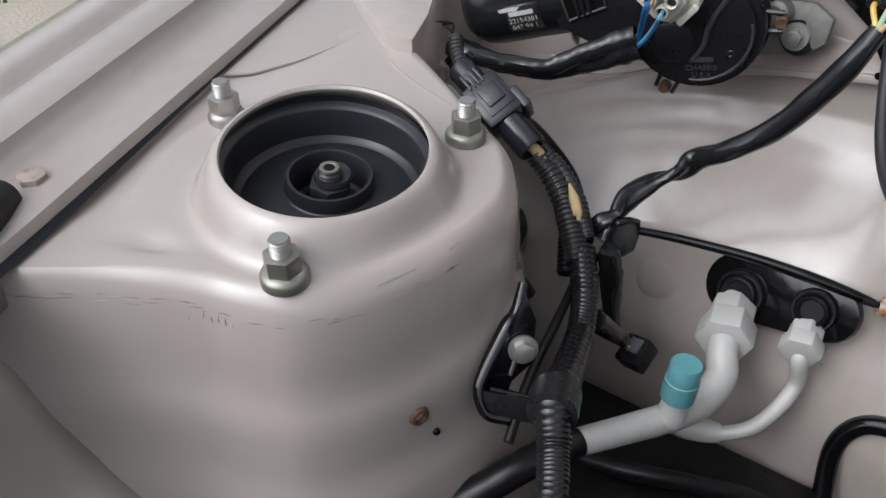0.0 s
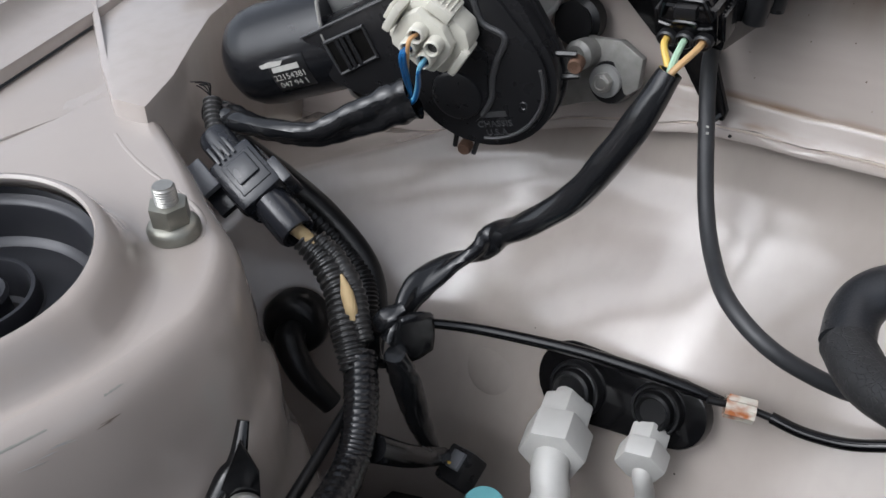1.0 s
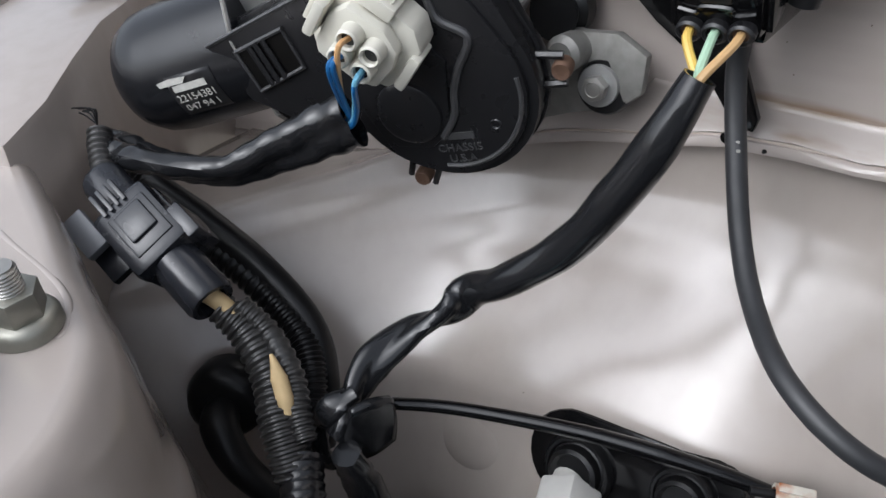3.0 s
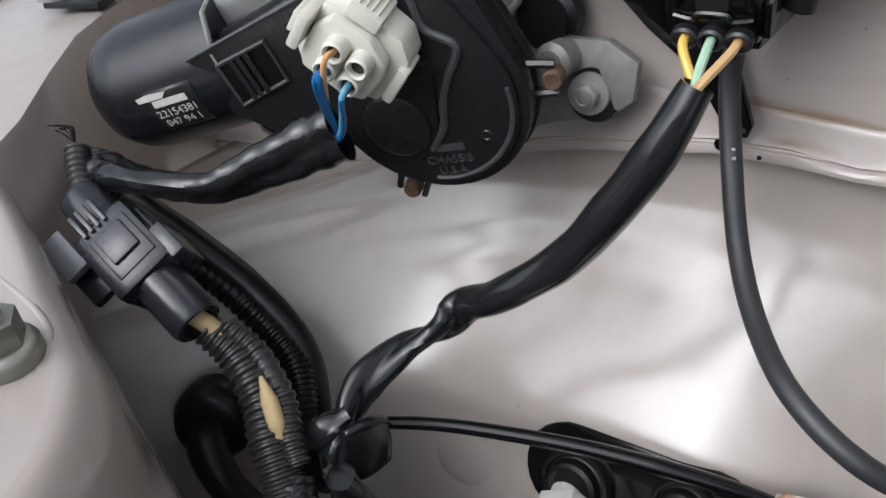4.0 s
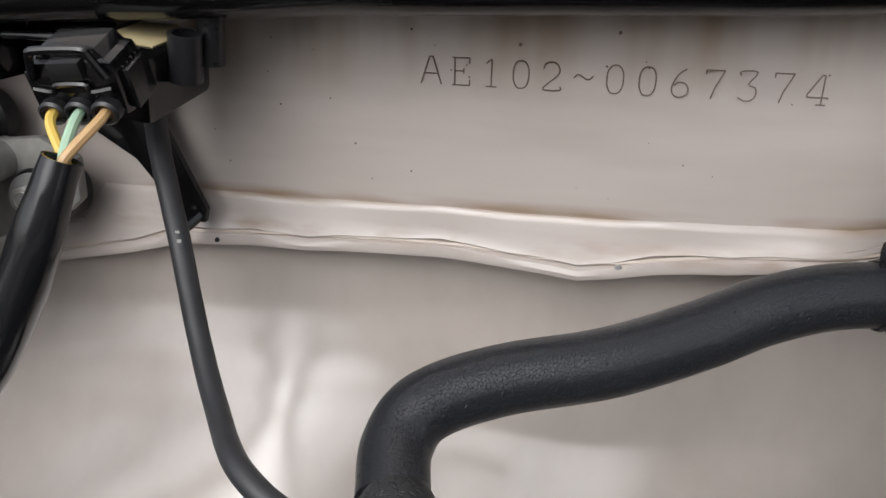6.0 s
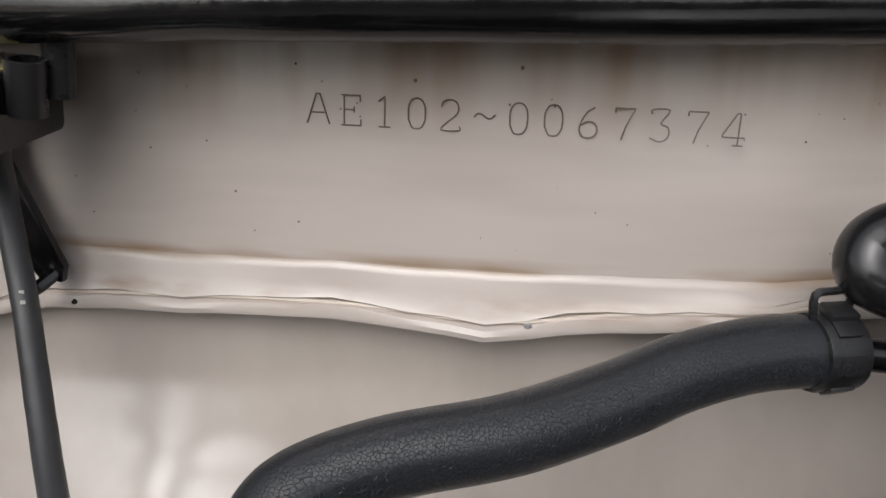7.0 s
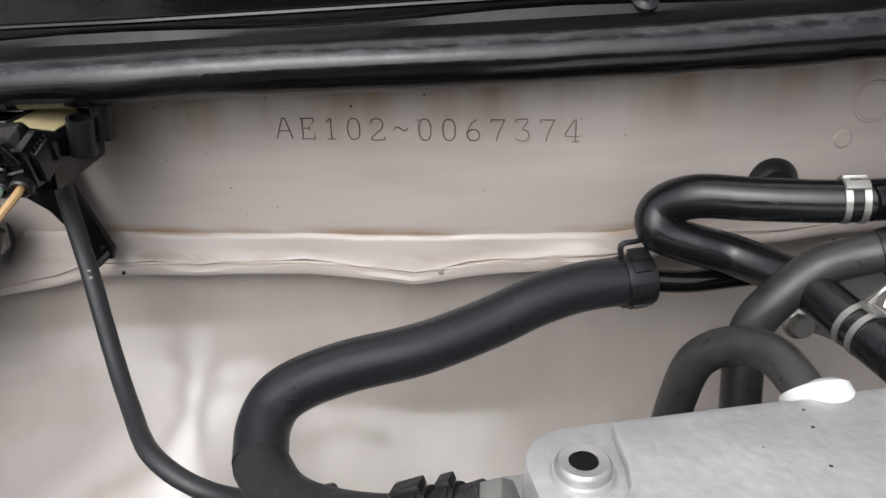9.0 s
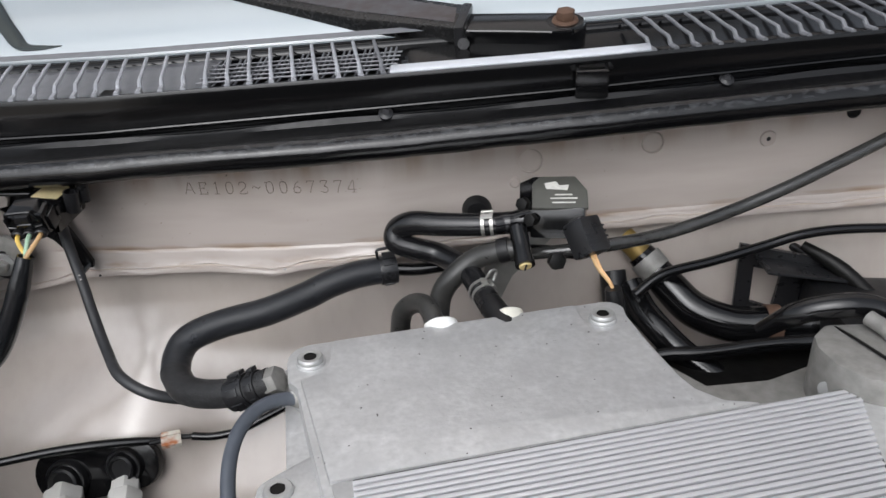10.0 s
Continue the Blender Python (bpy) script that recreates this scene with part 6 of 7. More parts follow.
DUSTY = material("dusty_hose_rubber", (0.009, 0.009, 0.009), 0.36, 0.0, (260, 0.3), (45, 0.3), (300, 0.00008), other=(0.085, 0.083, 0.077), rough_var=0.14)
part("hose", tube([(0.2785, 0.4575, 0.9715), (0.267, 0.459, 0.9685), (0.255, 0.461, 0.963), (0.2435, 0.458, 0.954), (0.2365, 0.456, 0.943), (0.235, 0.45, 0.926), (0.236, 0.445, 0.905)], [0.0054, 0.0058, 0.006, 0.006, 0.006, 0.006, 0.006], 8, 24), DUSTY, lo)
part("collar", lathe([(0.0055, -0.003), (0.0066, -0.003), (0.0068, 0.0), (0.0066, 0.003), (0.0055, 0.003)], facing((0.2715, 0.4585, 0.97), (0.95, -0.1, 0.28)), 24), RUBBER, lo, "moulded rubber end collar")
l2 = thing("cover_hose", "short dusty black hose bent into the valve cover", "hose", (0.225, 0.43, 0.945))
part("hose", tube([(0.213, 0.443, 0.91), (0.215, 0.441, 0.928), (0.2182, 0.4375, 0.944), (0.226, 0.4325, 0.9525), (0.2335, 0.424, 0.9555), (0.2385, 0.412, 0.953), (0.241, 0.404, 0.948)], [0.0054, 0.0054, 0.0053, 0.0052, 0.0051, 0.005, 0.005], 8, 24), DUSTY, l2)
for x, y in ((0.2415, 0.4105), (0.2735, 0.42)):
    part("hose_collar", lathe([(0.005, -0.008), (0.0082, -0.007), (0.0088, -0.002), (0.0082, 0.002), (0.0062, 0.0032)], facing((x, y + 0.0015, 0.951), (-0.2, 0.75, 0.6)), 24), material("white_nylon", (0.78, 0.78, 0.76), 0.4, 0.0, (120, 0.1)) if x < 0.25 else NYLON, l2 if x < 0.25 else u, "white nylon collar")

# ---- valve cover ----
GROOVEGREY = material("dark_groove", (0.07, 0.07, 0.07), 0.6, 0.2, (200, 0.3))
BRIGHT = material("bright_zinc_bolt", (0.52, 0.52, 0.51), 0.4, 0.6, (180, 0.2), (40, 0.15), (300, 0.00004), rough_var=0.1)
vc = thing("valve_cover", "silver painted ribbed valve cover with socket bolts", "engine cover", (0.185, 0.376, 0.9))
MC = pose(0.185, 0.376, 0.957, 0, 0, 16.5)


def fillet(cx, cy, r, a, b, n=6):
    return [(cx + r * math.cos(radians(a + (b - a) * k / n)), cy + r * math.sin(radians(a + (b - a) * k / n))) for k in range(n + 1)]


TOP = [*fillet(0.0015, 0.0055, 0.0125, 180, 95), *fillet(0.146, 0.009, 0.0095, 85, 5), (0.154, 0.0017), (0.1542, -0.0143), (0.1548, -0.031), (0.1562, -0.0507), (0.159, -0.0626), (0.1664, -0.0717), (0.179, -0.0758), (0.2, -0.076), (0.226, -0.0745), (0.232, -0.08), (0.222, -0.125), (0.215, -0.19), (0.012, -0.19), (0.006, -0.12), (0.0002, -0.08), (-0.0028, -0.055), (-0.0056, -0.03), (-0.007, -0.0165), (-0.0108, -0.0105)]
shell = part("shell", prism(TOP, 0.032, MC @ pose(0, 0, -0.036), 0.0022, 0.995), COVER, vc)
part("rim", prism([(min(x - 0.002, -0.0132) if x < 0.03 and y > -0.06 else x + (0.0 if x < 0.03 else 0.001), y + (0.0015 if y > -0.01 else 0)) for x, y in TOP], 0.005, MC @ pose(0, 0, -0.0225), 0.0014), COVER, vc)
part("top_panel", prism([(-0.0045, -0.0135), (-0.0005, -0.0128), (0.0042, -0.0108), (0.0078, -0.006), (0.0094, 0.0), (0.0102, 0.008), (0.0112, 0.0138), (0.1312, 0.0145), (0.1305, 0.003), (0.1318, -0.007), (0.1365, -0.0118), (0.142, -0.0125), (0.1495, -0.0095), (0.151, -0.016), (0.1516, -0.031), (0.153, -0.0505), (0.156, -0.063), (0.1635, -0.073), (0.178, -0.0785), (0.0042, -0.0815), (0.0012, -0.0575), (-0.0018, -0.034)], 0.0034, MC @ pose(0, 0, -0.0048), 0.0018), COVER, shell)
part("front_deck", prism([(0.0048, -0.0825), (0.226, -0.0785), (0.222, -0.1), (0.21, -0.128), (0.205, -0.19), (0.016, -0.19), (0.0085, -0.12)], 0.0034, MC @ pose(0, 0, -0.005), 0.0008), COVER, shell)
part("groove_bed", prism([(0.0128, -0.083), (0.2155, -0.0795), (0.2, -0.118), (0.1835, -0.156), (0.0135, -0.159)], 0.0006, MC @ pose(0, 0, -0.0019), 0.0), GROOVEGREY, shell, "dark grey groove bed")
for k in range(25):
    v = -0.0838 - 0.00302 * k
    x1 = 0.2165 - 0.00145 * k
    part("rib", box((x1 - 0.0125, 0.00195, 0.0026), MC @ pose((x1 + 0.0125) / 2, v, -0.0026, 0, 0, 1.1), 0.0003), MACHINED, vc, "bright machined rib")


def socket_bolt(u, v, h, turn, parent):
    m = MC @ pose(u, v, h, 0, 0, turn)
    part("boss", lathe([(0.003, -0.0015), (0.003, 0.0), (0.0064, 0.0), (0.0068, -0.0006), (0.0069, -0.006)], m, 32, False), COVER, parent)
    b = part("cap_bolt", lathe([(0.0031, 0.0022), (0.0052, 0.0024), (0.0058, 0.0018), (0.006, 0.0008), (0.006, 0.0), (0.0031, 0.0)], m, 40, False), BRIGHT, parent, "bright zinc socket cap bolt")
    # near-flush black hexagon, the socket's inner shade as colour
    part("hex_socket", prism(ngon(6, 0.0032, 0.3), 0.003, m @ pose(0, 0, -0.0009), 0), NEARBLACK, b)


socket_bolt(0.0005, 0.0008, -0.0024, 10, vc)
socket_bolt(0.1405, 0.0006, -0.0022, 25, vc)
part("lower_ear", prism([*fillet(-0.0155, -0.07, 0.009, 110, 250), (-0.002, -0.09), (0.012, -0.09), (0.012, -0.055), (-0.002, -0.052)], 0.02, MC @ pose(0, 0, -0.032), 0.002), COVER, vc)
socket_bolt(-0.0155, -0.0705, -0.0125, 15, vc)
part("hose_spigot", lathe([(0.0034, -0.004), (0.0046, -0.004), (0.0046, 0.004), (0.0034, 0.004)], facing((0.1835, 0.362, 0.9445), (-0.9, 0.2, 0.15)), 18), DIRTYCAST, vc)
single("vacuum_hose", tube([(0.1835, 0.3615, 0.9445), (0.176, 0.3585, 0.9465), (0.1685, 0.351, 0.9475), (0.1635, 0.3405, 0.9455), (0.162, 0.329, 0.9405), (0.164, 0.316, 0.933), (0.17, 0.3, 0.922), (0.18, 0.28, 0.905)], 0.00315, 8, 18), VAC, "bluish grey rubber vacuum hose with cracks", "hose")
single("gasket_plate", prism([(0.14, -0.02), (0.158, -0.03), (0.165, -0.055), (0.18, -0.07), (0.235, -0.07), (0.262, -0.05), (0.262, -0.034), (0.2, -0.048), (0.172, -0.045), (0.16, -0.02)], 0.02, MC @ pose(0, 0, -0.036), 0.0015), DIRTYCAST, "dirty cast aluminium cylinder head ledge", "engine part")
# mostly unseen under the cover; its size also serves to shade the firewall
single("engine_block", box((0.33, 0.28, 0.41), pose(0.385, 0.28, 0.5, 0, 0, 16.5), 0.01), NEARBLACK, "near-black engine block, extended unseen to shade the firewall", "engine")

# distributor housing at the cover's right end
dist = thing("distributor", "cast aluminium distributor housing with black clamp", "distributor", (0.42, 0.37, 0.93))
part("housing", prism([(0.391, 0.374), (0.3925, 0.384), (0.4, 0.393), (0.425, 0.395), (0.47, 0.405), (0.475, 0.355), (0.425, 0.344), (0.404, 0.351), (0.395, 0.361)], 0.045, pose(0.011, 0.0, 0.922), 0.003, 0.96), DIRTYCAST, dist)
part("lid_seam", tube([(0.4155, 0.39, 0.9665), (0.42, 0.378, 0.968), (0.4265, 0.364, 0.968)], 0.0007, 4, 6), NEARBLACK, dist)
part("dowel", lathe([(0.0015, 0.0), (0.003, 0.0), (0.003, 0.002), (0.0015, 0.002)], facing((0.4065, 0.3655, 0.952), (-0.7, -0.6, 0.3)), 18), CAST, dist)
part("black_clamp", tube([(0.392, 0.41, 0.952), (0.402, 0.4, 0.967), (0.418, 0.397, 0.973), (0.434, 0.397, 0.972), (0.446, 0.392, 0.965)], [0.004, 0.0052, 0.0056, 0.0056, 0.005]), GLOSSY, dist)
part("pin", tube([(0.428, 0.389, 0.972), (0.433, 0.381, 0.9705), (0.436, 0.376, 0.967)], 0.0034, 4, 14), DIRTYCAST, dist)
part("spring_end", lathe([(0.002, 0.0), (0.0055, 0.0), (0.006, 0.004), (0.002, 0.004)], facing((0.434, 0.325, 0.953), (-0.6, -0.4, 0.6)), 16), NEARBLACK, dist)

# ---- dark pipes and brackets at the far side of the bay ----
fp = thing("fuel_pipe", "black steel pipe along the cowl, highlight streaks in its colour", "pipe", (0.4, 0.5, 0.97))
# pale lengthwise streaks put the pipe's sky highlight into the colour
STREAK = material("glint_streaked_black_pipe", (0.012, 0.012, 0.012), 0.16, 0.3, (260, 0.3), (40, 0.15), (300, 0.00008), other=(0.16, 0.157, 0.15), rough_var=0.1, stretch=(0.2, 1, 1), shine=0.8)
part("pipe", tube([(0.255, 0.478, 0.956), (0.285, 0.47, 0.962), (0.325, 0.468, 0.968), (0.361, 0.49, 0.965), (0.397, 0.505, 0.971), (0.429, 0.515, 0.981), (0.457, 0.525, 0.991), (0.486, 0.535, 1.002), (0.53, 0.55, 1.02)], [0.0035, 0.0035, 0.0036, 0.0037, 0.0037, 0.0037, 0.0037, 0.0037, 0.0037], 8, 18), STREAK, fp)
single("thin_pipe", tube([(0.345, 0.49, 0.925), (0.362, 0.499, 0.934), (0.392, 0.51, 0.937), (0.423, 0.52, 0.942), (0.446, 0.525, 0.947), (0.473, 0.53, 0.948), (0.52, 0.54, 0.944)], 0.003, 8, 14), GLOSSY, "thin glossy black pipe crossing the bay", "pipe")
wh = thing("heater_hose", "fat glossy black heater hoses with clamps", "hose", (0.38, 0.51, 0.91))
part("hose", tube([(0.352, 0.526, 0.934), (0.36, 0.522, 0.926), (0.37, 0.515, 0.916), (0.383, 0.506, 0.906), (0.404, 0.5, 0.9), (0.424, 0.5, 0.9), (0.445, 0.5, 0.9), (0.47, 0.5, 0.9)], [0.0085, 0.0095, 0.0105, 0.011, 0.011, 0.0108, 0.0105, 0.01], 8, 24), GLOSSY, wh)
part("clamp", lathe([(0.0105, -0.004), (0.0118, -0.004), (0.0118, 0.004), (0.0105, 0.004)], facing((0.427, 0.5, 0.9), (1, 0, 0)), 26), RUST, wh, "browned steel band clamp")
part("clamp", lathe([(0.0085, -0.005), (0.0102, -0.005), (0.0102, 0.005), (0.0085, 0.005)], facing((0.358, 0.523, 0.928), (0.6, -0.4, -0.6)), 22), DIRTYCAST, wh)
part("brass_stub", tube([(0.343, 0.534, 0.941), (0.349, 0.529, 0.937), (0.355, 0.525, 0.931)], 0.0072, 4, 18), material("dull_brass", (0.25, 0.17, 0.05), 0.5, 0.5, (120, 0.4)), wh, "dull brass stub")
part("hose", tube([(0.345, 0.515, 0.918), (0.352, 0.502, 0.908), (0.362, 0.489, 0.9), (0.374, 0.478, 0.892), (0.395, 0.466, 0.88)], 0.0085, 8, 20), GLOSSY, wh)
part("hose", tube([(0.335, 0.52, 0.925), (0.338, 0.508, 0.905), (0.345, 0.49, 0.885), (0.36, 0.47, 0.86)], 0.008, 8, 20), RUBBER, wh)
single("water_pipe", tube([(0.345, 0.466, 0.896), (0.362, 0.469, 0.8985), (0.385, 0.47, 0.899), (0.414, 0.475, 0.901), (0.45, 0.48, 0.902)], 0.0042, 6, 16), GLOSSY, "glossy black steel water pipe", "pipe")
bk = thing("cable_bracket", "black steel bracket with a square window", "bracket", (0.44, 0.53, 0.9))
W = [(0.412, 0.938), (0.47, 0.926), (0.478, 0.865), (0.412, 0.875)]
H0 = [(0.4215, 0.9225), (0.4385, 0.9185), (0.4355, 0.8935), (0.4215, 0.898)]
bmw = bmesh.new()
fr, bkv = [[bmw.verts.new((x, y, z)) for x, z in ring] for y in (0.53,) for ring in (W, H0)], [[bmw.verts.new((x, 0.533, z)) for x, z in ring] for ring in (W, H0)]
for k in range(4):
    j = (k + 1) % 4
    bmw.faces.new((fr[0][k], fr[0][j], fr[1][j], fr[1][k]))
    bmw.faces.new((bkv[0][k], bkv[1][k], bkv[1][j], bkv[0][j]))
    bmw.faces.new((fr[0][k], bkv[0][k], bkv[0][j], fr[0][j]))
    bmw.faces.new((fr[1][k], fr[1][j], bkv[1][j], bkv[1][k]))
part("plate", bmw, PLASTIC, bk)
part("upper_flange", box((0.05, 0.022, 0.002), pose(0.447, 0.522, 0.924, 0, 10, 6), 0.0006), PLASTIC, bk)
part("servo_box", box((0.075, 0.06, 0.05), pose(0.485, 0.5, 0.868, 0, 4, 5), 0.008), RUBBER, bk)
cb = thing("cable_grommet", "black rubber cable grommet with steel rod", "grommet", (0.4345, 0.575, 0.925))
m = facing((0.4345, 0.578, 0.926), (0.5, -0.75, 0.1))
part("boot", lathe([(0.011, -0.006), (0.0115, 0.0), (0.008, 0.003), (0.0085, 0.006), (0.01, 0.008), (0.008, 0.012), (0.005, 0.014), (0.0001, 0.0145)], m, 26), RUBBER, cb)
part("cable", tube([(0.441, 0.567, 0.927), (0.452, 0.555, 0.924), (0.468, 0.54, 0.917), (0.5, 0.52, 0.9)], 0.003), RUBBER, cb)
part("throttle_arm", tube([(0.45, 0.535, 0.935), (0.47, 0.52, 0.925), (0.5, 0.5, 0.9)], [0.003, 0.005, 0.004]), NEARBLACK, cb)
single("dark_clutter_hose", tube([(0.335, 0.47, 0.86), (0.38, 0.45, 0.85), (0.43, 0.44, 0.86), (0.48, 0.43, 0.86)], 0.014, 6, 18), RUBBER, "dirty black hose low behind the engine", "hose")
# box added in near-black to stand for the darkness behind the engine
single("rear_dark_filler", box((0.25, 0.09, 0.16), pose(0.43, 0.452, 0.73, 0, 0, 10), 0.012), NEARBLACK, "near-black box added for the dark gap behind the engine", "engine part")
single("ledge_rail", tube([(0.4, 0.548, 0.953), (0.44, 0.555, 0.962), (0.48, 0.562, 0.975), (0.55, 0.575, 0.99)], 0.004, 6, 10), PAINT, "beige painted pressed ledge on the firewall", "car panel", kind="structure")

# ---- hood seal, cowl grille, wiper and windscreen ----
def lip(x):
    return Vector((x, 0.4935 + cowl_shift(x), 1.0505 + 0.024 * (x - 0.15)))


SX = [-0.3 + 0.02 * i for i in range(53)]
hs = thing("hood_seal", "black rubber hood seal with pale patches along its top", "seal", (0.1, 0.478, 1.015))
part("bulb", tube([(x, 0.4675 + cowl_shift(x) * 0.95 + 0.0006 * math.sin(x * 31), 1.0165 + 0.04 * (x - 0.11) + 0.0007 * math.sin(x * 23)) for x in SX], 0.0076, 4, 20, lambda s, a: 1 + 0.05 * noise.noise((s * 60, math.cos(a), math.sin(a)))), SEAL, hs)
rows = [[(x, 0.471 + cowl_shift(x), 1.0215 + 0.04 * (x - 0.11)), (x, 0.478 + cowl_shift(x), 1.0222 + 0.037 * (x - 0.11)), (x, 0.487 + cowl_shift(x), 1.0245 + 0.035 * (x - 0.11)), (x, 0.4885 + cowl_shift(x), 1.0268 + 0.035 * (x - 0.11) + 0.001 * math.sin(x * 45)), (x, 0.492 + cowl_shift(x), 1.026 + 0.035 * (x - 0.11))] for x in SX]
thicken(part("retaining_lip", sheet(rows), LIPBLACK, hs), 0.0012)

cg = thing("cowl_grille", "weathered black plastic cowl grille with raised slats", "cowl grille", (0.2, 0.52, 1.04), kind="structure")
rows = []
for x in SX:
    p = lip(x)
    sh = cowl_shift(x)
    rows.append([(x, 0.489 + sh, 1.0245 + 0.035 * (x - 0.11)), (x, 0.493 + sh, 1.0265 + 0.035 * (x - 0.11)), (x, p.y - 0.0008, p.z - 0.012), (x, p.y - 0.0022, p.z - 0.002), (x, p.y - 0.0012, p.z + 0.0003), (x, p.y + 0.003, p.z), (x, p.y + 0.0035, p.z - 0.003), (x, p.y + 0.006, p.z - 0.004)])
thicken(part("front_face", sheet(rows), COWLBLACK, cg, "dusty glossy black front face"), 0.0018)
part("face_bead", tube([(x, 0.4912 + cowl_shift(x), 1.0305 + 0.037 * (x - 0.11)) for x in SX], 0.0009, 2, 6), COWLBLACK, cg)
rows = [[lip(x) + Vector((0, d, h)) for d, h in ((0.006, -0.004), (0.02, -0.002), (0.042, 0.004), (0.05, 0.0065))] for x in SX if x <= 0.101]
rows_r = [[lip(x) + Vector((0, d, h)) for d, h in ((0.006, -0.004), (0.02, -0.002), (0.042, 0.004), (0.05, 0.0065))] for x in SX if x >= 0.2]
thicken(part("tray", sheet(rows), GREYPLASTIC, cg, "sun bleached grey tray"), 0.0015)
# black instead of grey here: a dark tray plus the wiper arm's shadow
thicken(part("tray", sheet(rows_r), COWLBLACK, cg, "dark tray with the wiper arm's shade in its black"), 0.0015)
rows = [[lip(x) + Vector((0, d, h)) for d, h in ((0.046, 0.004), (0.05, 0.0085), (0.054, 0.0095), (0.058, 0.008))] for x in SX]
thicken(part("rear_edge", sheet(rows), COWLBLACK, cg), 0.002)
rows = [[lip(x) + Vector((0, d, -0.02 + h)) for d, h in ((0.002, -0.004), (0.03, -0.006), (0.06, -0.006), (0.3, 0.0), (0.32, 0.16))] for x in SX]
# plenum floor and tray hole in near-black, the unlit inside put into the colour
part("plenum_floor", sheet(rows), NEARBLACK, cg)
part("tray_hole", prism([(-0.005, -0.004), (0.005, -0.004), (0.005, 0.004), (-0.005, 0.004)], 0.0006, facing(lip(0.0455) + Vector((0, 0.014, -0.0018)), (0, -0.14, 1)), 0), NEARBLACK, cg)


def slat(x, lean):
    """A slim bar, stepped up from the tray."""
    p = [lip(x + lean * d) + Vector((0, d, h)) for d, h in ((0.0, 0.0004), (0.006, 0.0008), (0.008, 0.0014), (0.0105, 0.0044), (0.013, 0.0052), (0.024, 0.0068), (0.036, 0.0092), (0.046, 0.0105))]
    return tube(p, [0.0016, 0.0016, 0.0014, 0.0012, 0.0012, 0.0011, 0.0011, 0.001], 2, 8)


x = -0.13
while x < 0.56:
    if x < 0.207 or x > 0.345:
        part("slat", slat(x, -0.28), SLAT if x < 0.2 else GREYPLASTIC, cg)
    x += 0.0124
for i in range(37):
    xx = 0.0975 + 0.0031 * i
    if i % 4:
        part("mesh_bar", tube([lip(xx) + Vector((0, d, h)) for d, h in ((0.004, -0.0012), (0.02, 0.0006), (0.043, 0.0058))], 0.0006, 2, 5), GREYPLASTIC, cg)
for d in (0.009, 0.016, 0.023, 0.03, 0.037):
    part("mesh_bar", tube([lip(xx) + Vector((0, d, 0.0002 + d * 0.11)) for xx in (0.0975, 0.13, 0.165, 0.21)], 0.0006, 3, 5), GREYPLASTIC, cg)
rows = [[lip(xx) + Vector((0, d, h)) for d, h in ((0.0, 0.0012), (0.003, 0.0022), (0.008, 0.0032), (0.0095, 0.002))] for xx in (0.208, 0.24, 0.27, 0.3, 0.335, 0.352)]
thicken(part("pale_strip", sheet(rows), material("bleached_plastic", (0.62, 0.64, 0.68), 0.4, 0.0, (150, 0.2), (25, 0.25), (500, 0.0001)), cg, "pale bleached plastic strip"), 0.0015)
hk = part("hook_box", box((0.0185, 0.012, 0.016), facing((0.319, 0.5255, 1.034), (0.0, -0.12, 1)), 0.0016), GLOSSY, cg, "glossy black moulded hook")
part("hook_slot", box((0.014, 0.007, 0.001), facing((0.319, 0.525, 1.0502), (0, -0.12, 1)), 0), NEARBLACK, hk)
part("hook_rim", tube([(0.309, 0.5205, 1.0498), (0.3105, 0.532, 1.0525), (0.328, 0.534, 1.0525), (0.3295, 0.5225, 1.0498)], 0.0012, 1, 6), GLOSSY, hk)
for xx in (0.205, 0.395):
    part("push_rivet", lathe([(0.0001, 0.0003), (0.002, 0.0004), (0.0024, 0.0), (0.0042, -0.0006), (0.0042, -0.0016)], facing((xx, 0.4885 + cowl_shift(xx), 1.0285 + 0.035 * (xx - 0.11)), (0.1, -0.6, 0.8)), 18), PLASTIC, cg)

wp = thing("windscreen_wiper", "black wiper arm with rusty pivot bolt", "wiper arm", (0.306, 0.571, 1.06))
PV = Vector((0.306, 0.57, 1.0615))
part("pivot_base", lathe([(0.0001, 0.0), (0.011, 0.0), (0.0125, -0.003), (0.0125, -0.02)], facing(PV + Vector((0, -0.0015, 0.006)), (0, -0.25, 1)), 28), GLOSSY, wp)
part("pivot_washer", lathe([(0.002, 0.0012), (0.0075, 0.0012), (0.008, 0.0)], facing(PV + Vector((0, -0.0015, 0.006)), (0, -0.25, 1)), 24), RUST, wp, "rusty washer")
part("pivot_bolt", prism(ngon(6, 0.0058, 0.3), 0.0052, facing(PV + Vector((0, -0.0015, 0.006)), (0, -0.25, 1)) @ pose(0, 0, 0.0012), 0.0007), RUST, wp, "rusty brown hex bolt")
MW = facing(PV, (0, -0.25, 1))
part("arm_root", prism([(0.004, -0.0125), (0.004, 0.0125), (-0.012, 0.0135), (-0.062, 0.0165), (-0.062, -0.0085), (-0.012, -0.0135)], 0.018, MW @ pose(0, 0, -0.012), 0.002), GLOSSY, wp)
part("root_edge", tube([MW @ Vector(p) for p in ((-0.008, -0.013, 0.005), (-0.03, -0.0115, 0.0055), (-0.061, -0.0085, 0.0055))], 0.0012, 3, 8), GLOSSY, wp)
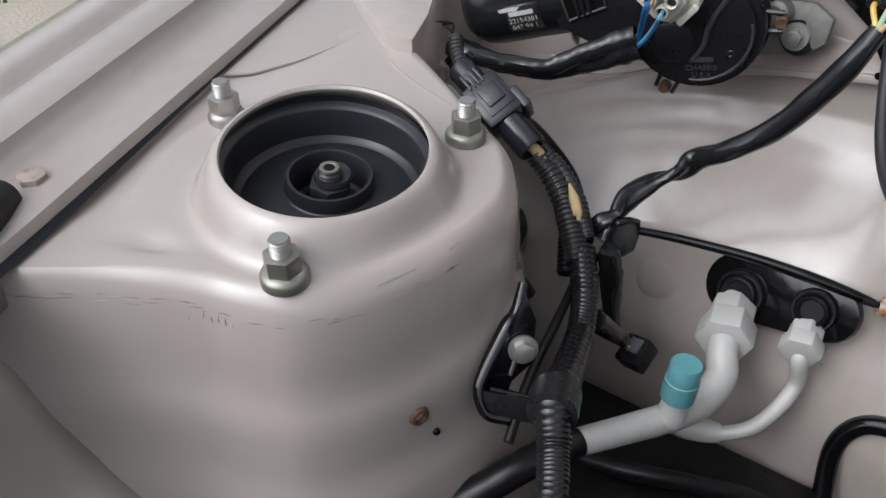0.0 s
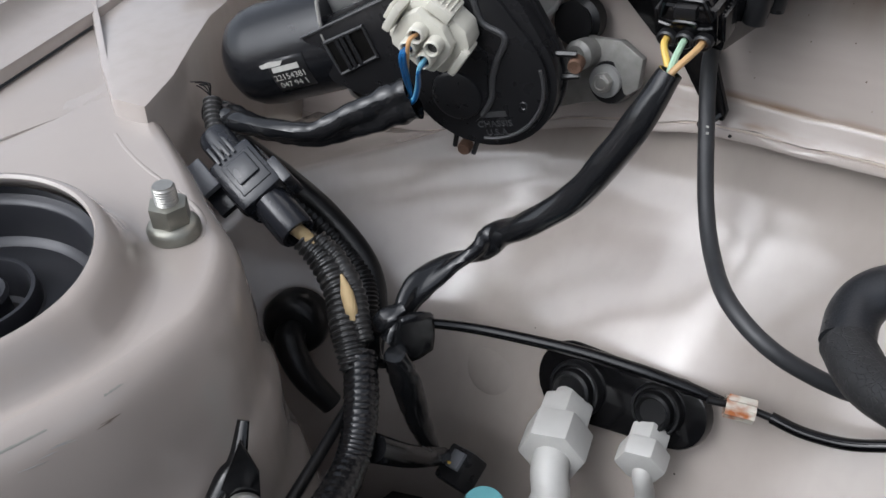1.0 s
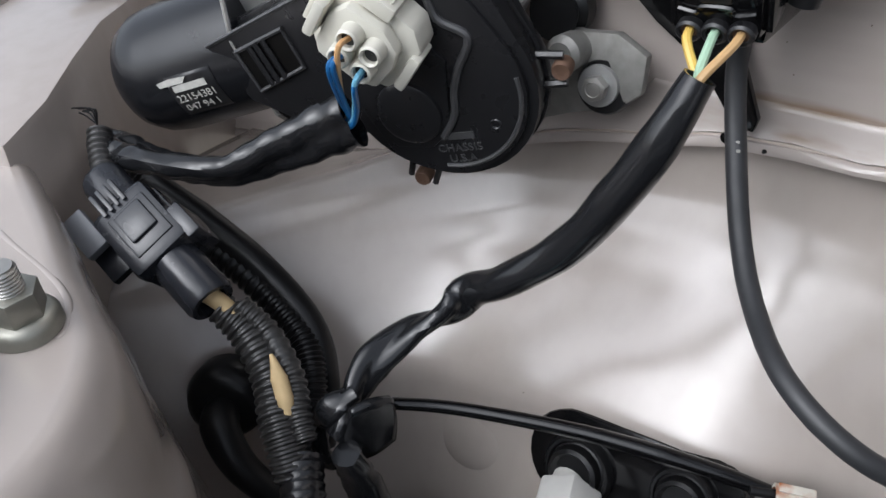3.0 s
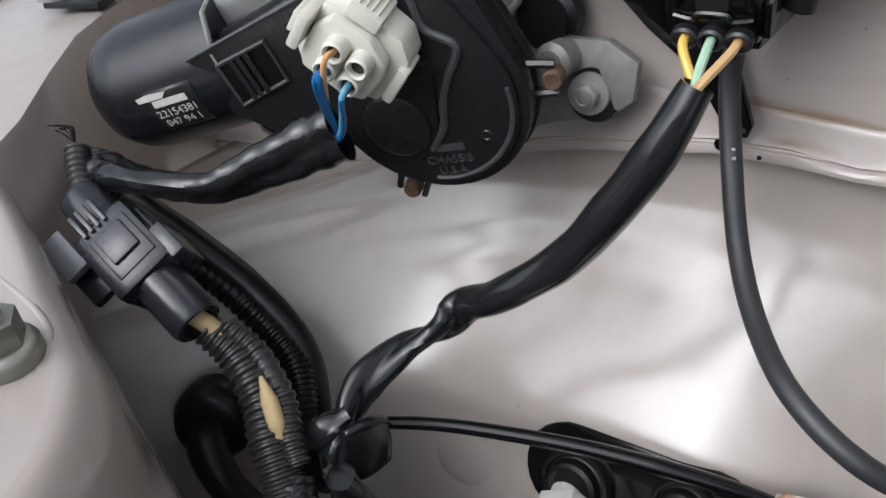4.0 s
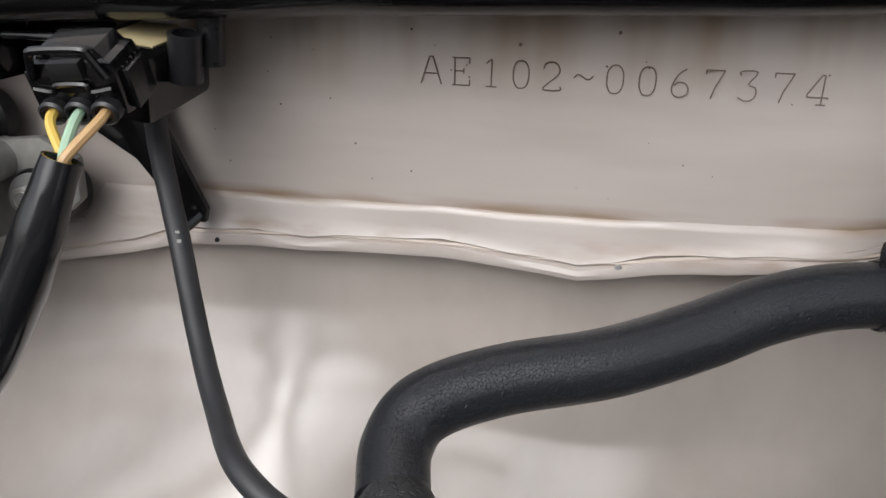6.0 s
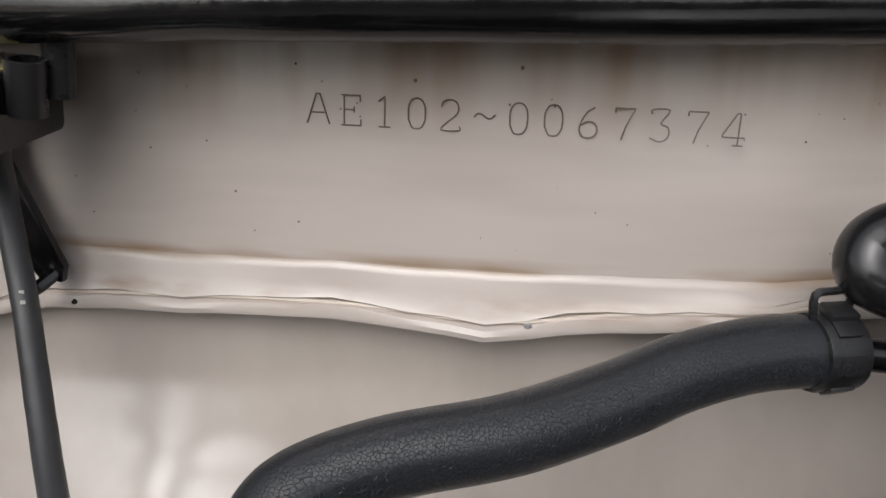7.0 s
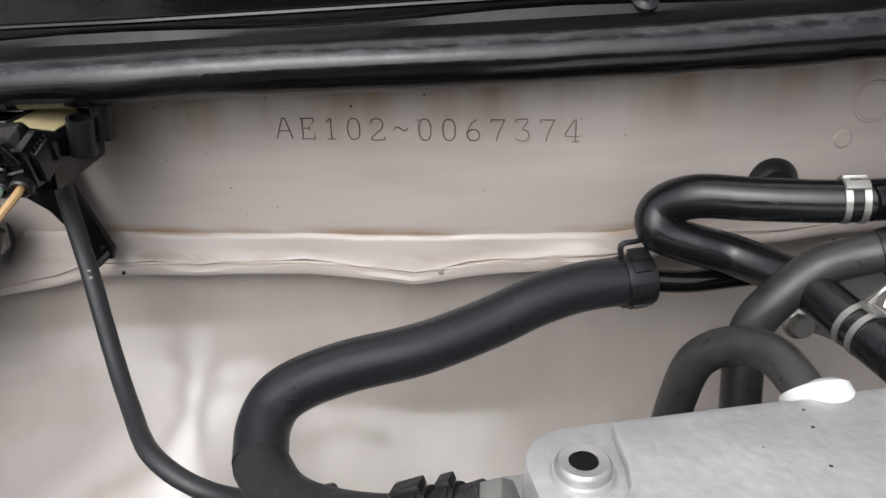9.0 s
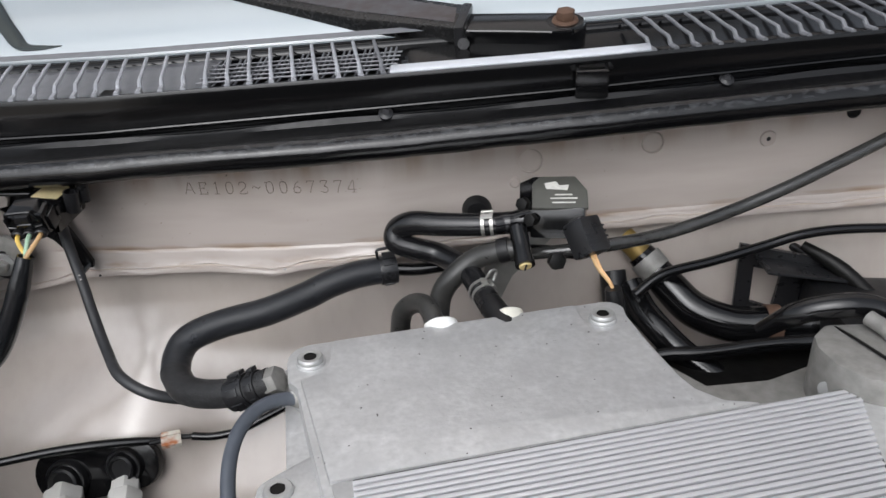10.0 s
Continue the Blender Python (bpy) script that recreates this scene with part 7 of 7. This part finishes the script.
HEAD = [(-0.058, -0.0105), (-0.058, 0.024), (-0.13, 0.052), (-0.26, 0.108), (-0.42, 0.19), (-0.42, 0.155), (-0.26, 0.07), (-0.13, 0.0105)]
head = part("arm_head", prism(HEAD, 0.021, MW @ pose(0, 0, -0.013), 0.002), ENAMEL, wp)
part("worn_top", prism([(-0.066, -0.002), (-0.066, 0.019), (-0.13, 0.048), (-0.26, 0.104), (-0.26, 0.078), (-0.13, 0.02)], 0.0004, MW @ pose(0, 0, 0.0081), 0.0), material("chalky_worn_enamel", (0.09, 0.095, 0.11), 0.45, 0.0, (110, 0.8), (30, 0.5), (200, 0.0001), other=(0.045, 0.03, 0.022), rough_var=0.1), head, "chalky worn top of the wiper arm")
part("arm_band", box((0.006, 0.036, 0.0235), MW @ pose(-0.061, 0.0055, -0.0138, 0, 0, -6), 0.0015), PLASTIC, wp)
part("hinge_pin", lathe([(0.0001, 0.0), (0.0035, 0.0), (0.0035, 0.004)], facing(MW @ Vector((-0.06, -0.012, -0.001)), (0, -1, 0.2)), 14), PLASTIC, wp)

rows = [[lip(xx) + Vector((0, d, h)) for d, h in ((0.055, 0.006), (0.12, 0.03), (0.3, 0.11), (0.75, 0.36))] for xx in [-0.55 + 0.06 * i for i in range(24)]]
ws = thicken(single("windscreen", sheet(rows), GLASS, "windscreen glass with the pale sky reflection in its base colour", "windscreen", kind="structure"), 0.004)
rows = [[lip(xx) + Vector((0, 0.052 + d, 0.0125 + h)) for d, h in ((0.0, 0.0), (0.006, 0.002))] for xx in SX]
part("glass_edge_trim", sheet(rows), GREYPLASTIC, ws)
corner_band = tube([(-0.11, 0.645, 1.0925), (-0.076, 0.6053, 1.0757), (-0.059, 0.5878, 1.0683), (-0.044, 0.5735, 1.0622), (-0.03, 0.5715, 1.0613), (-0.0163, 0.5726, 1.0617)], [0.006, 0.006, 0.0055, 0.005, 0.0035, 0.001], 6, 10, flat=0.3)
part("glass_corner_band", corner_band, material("dark_glass_band", (0.03, 0.042, 0.042), 0.3, 0.0, (200, 0.5), (40, 0.3)), ws, "dark speckled band in the glass corner")
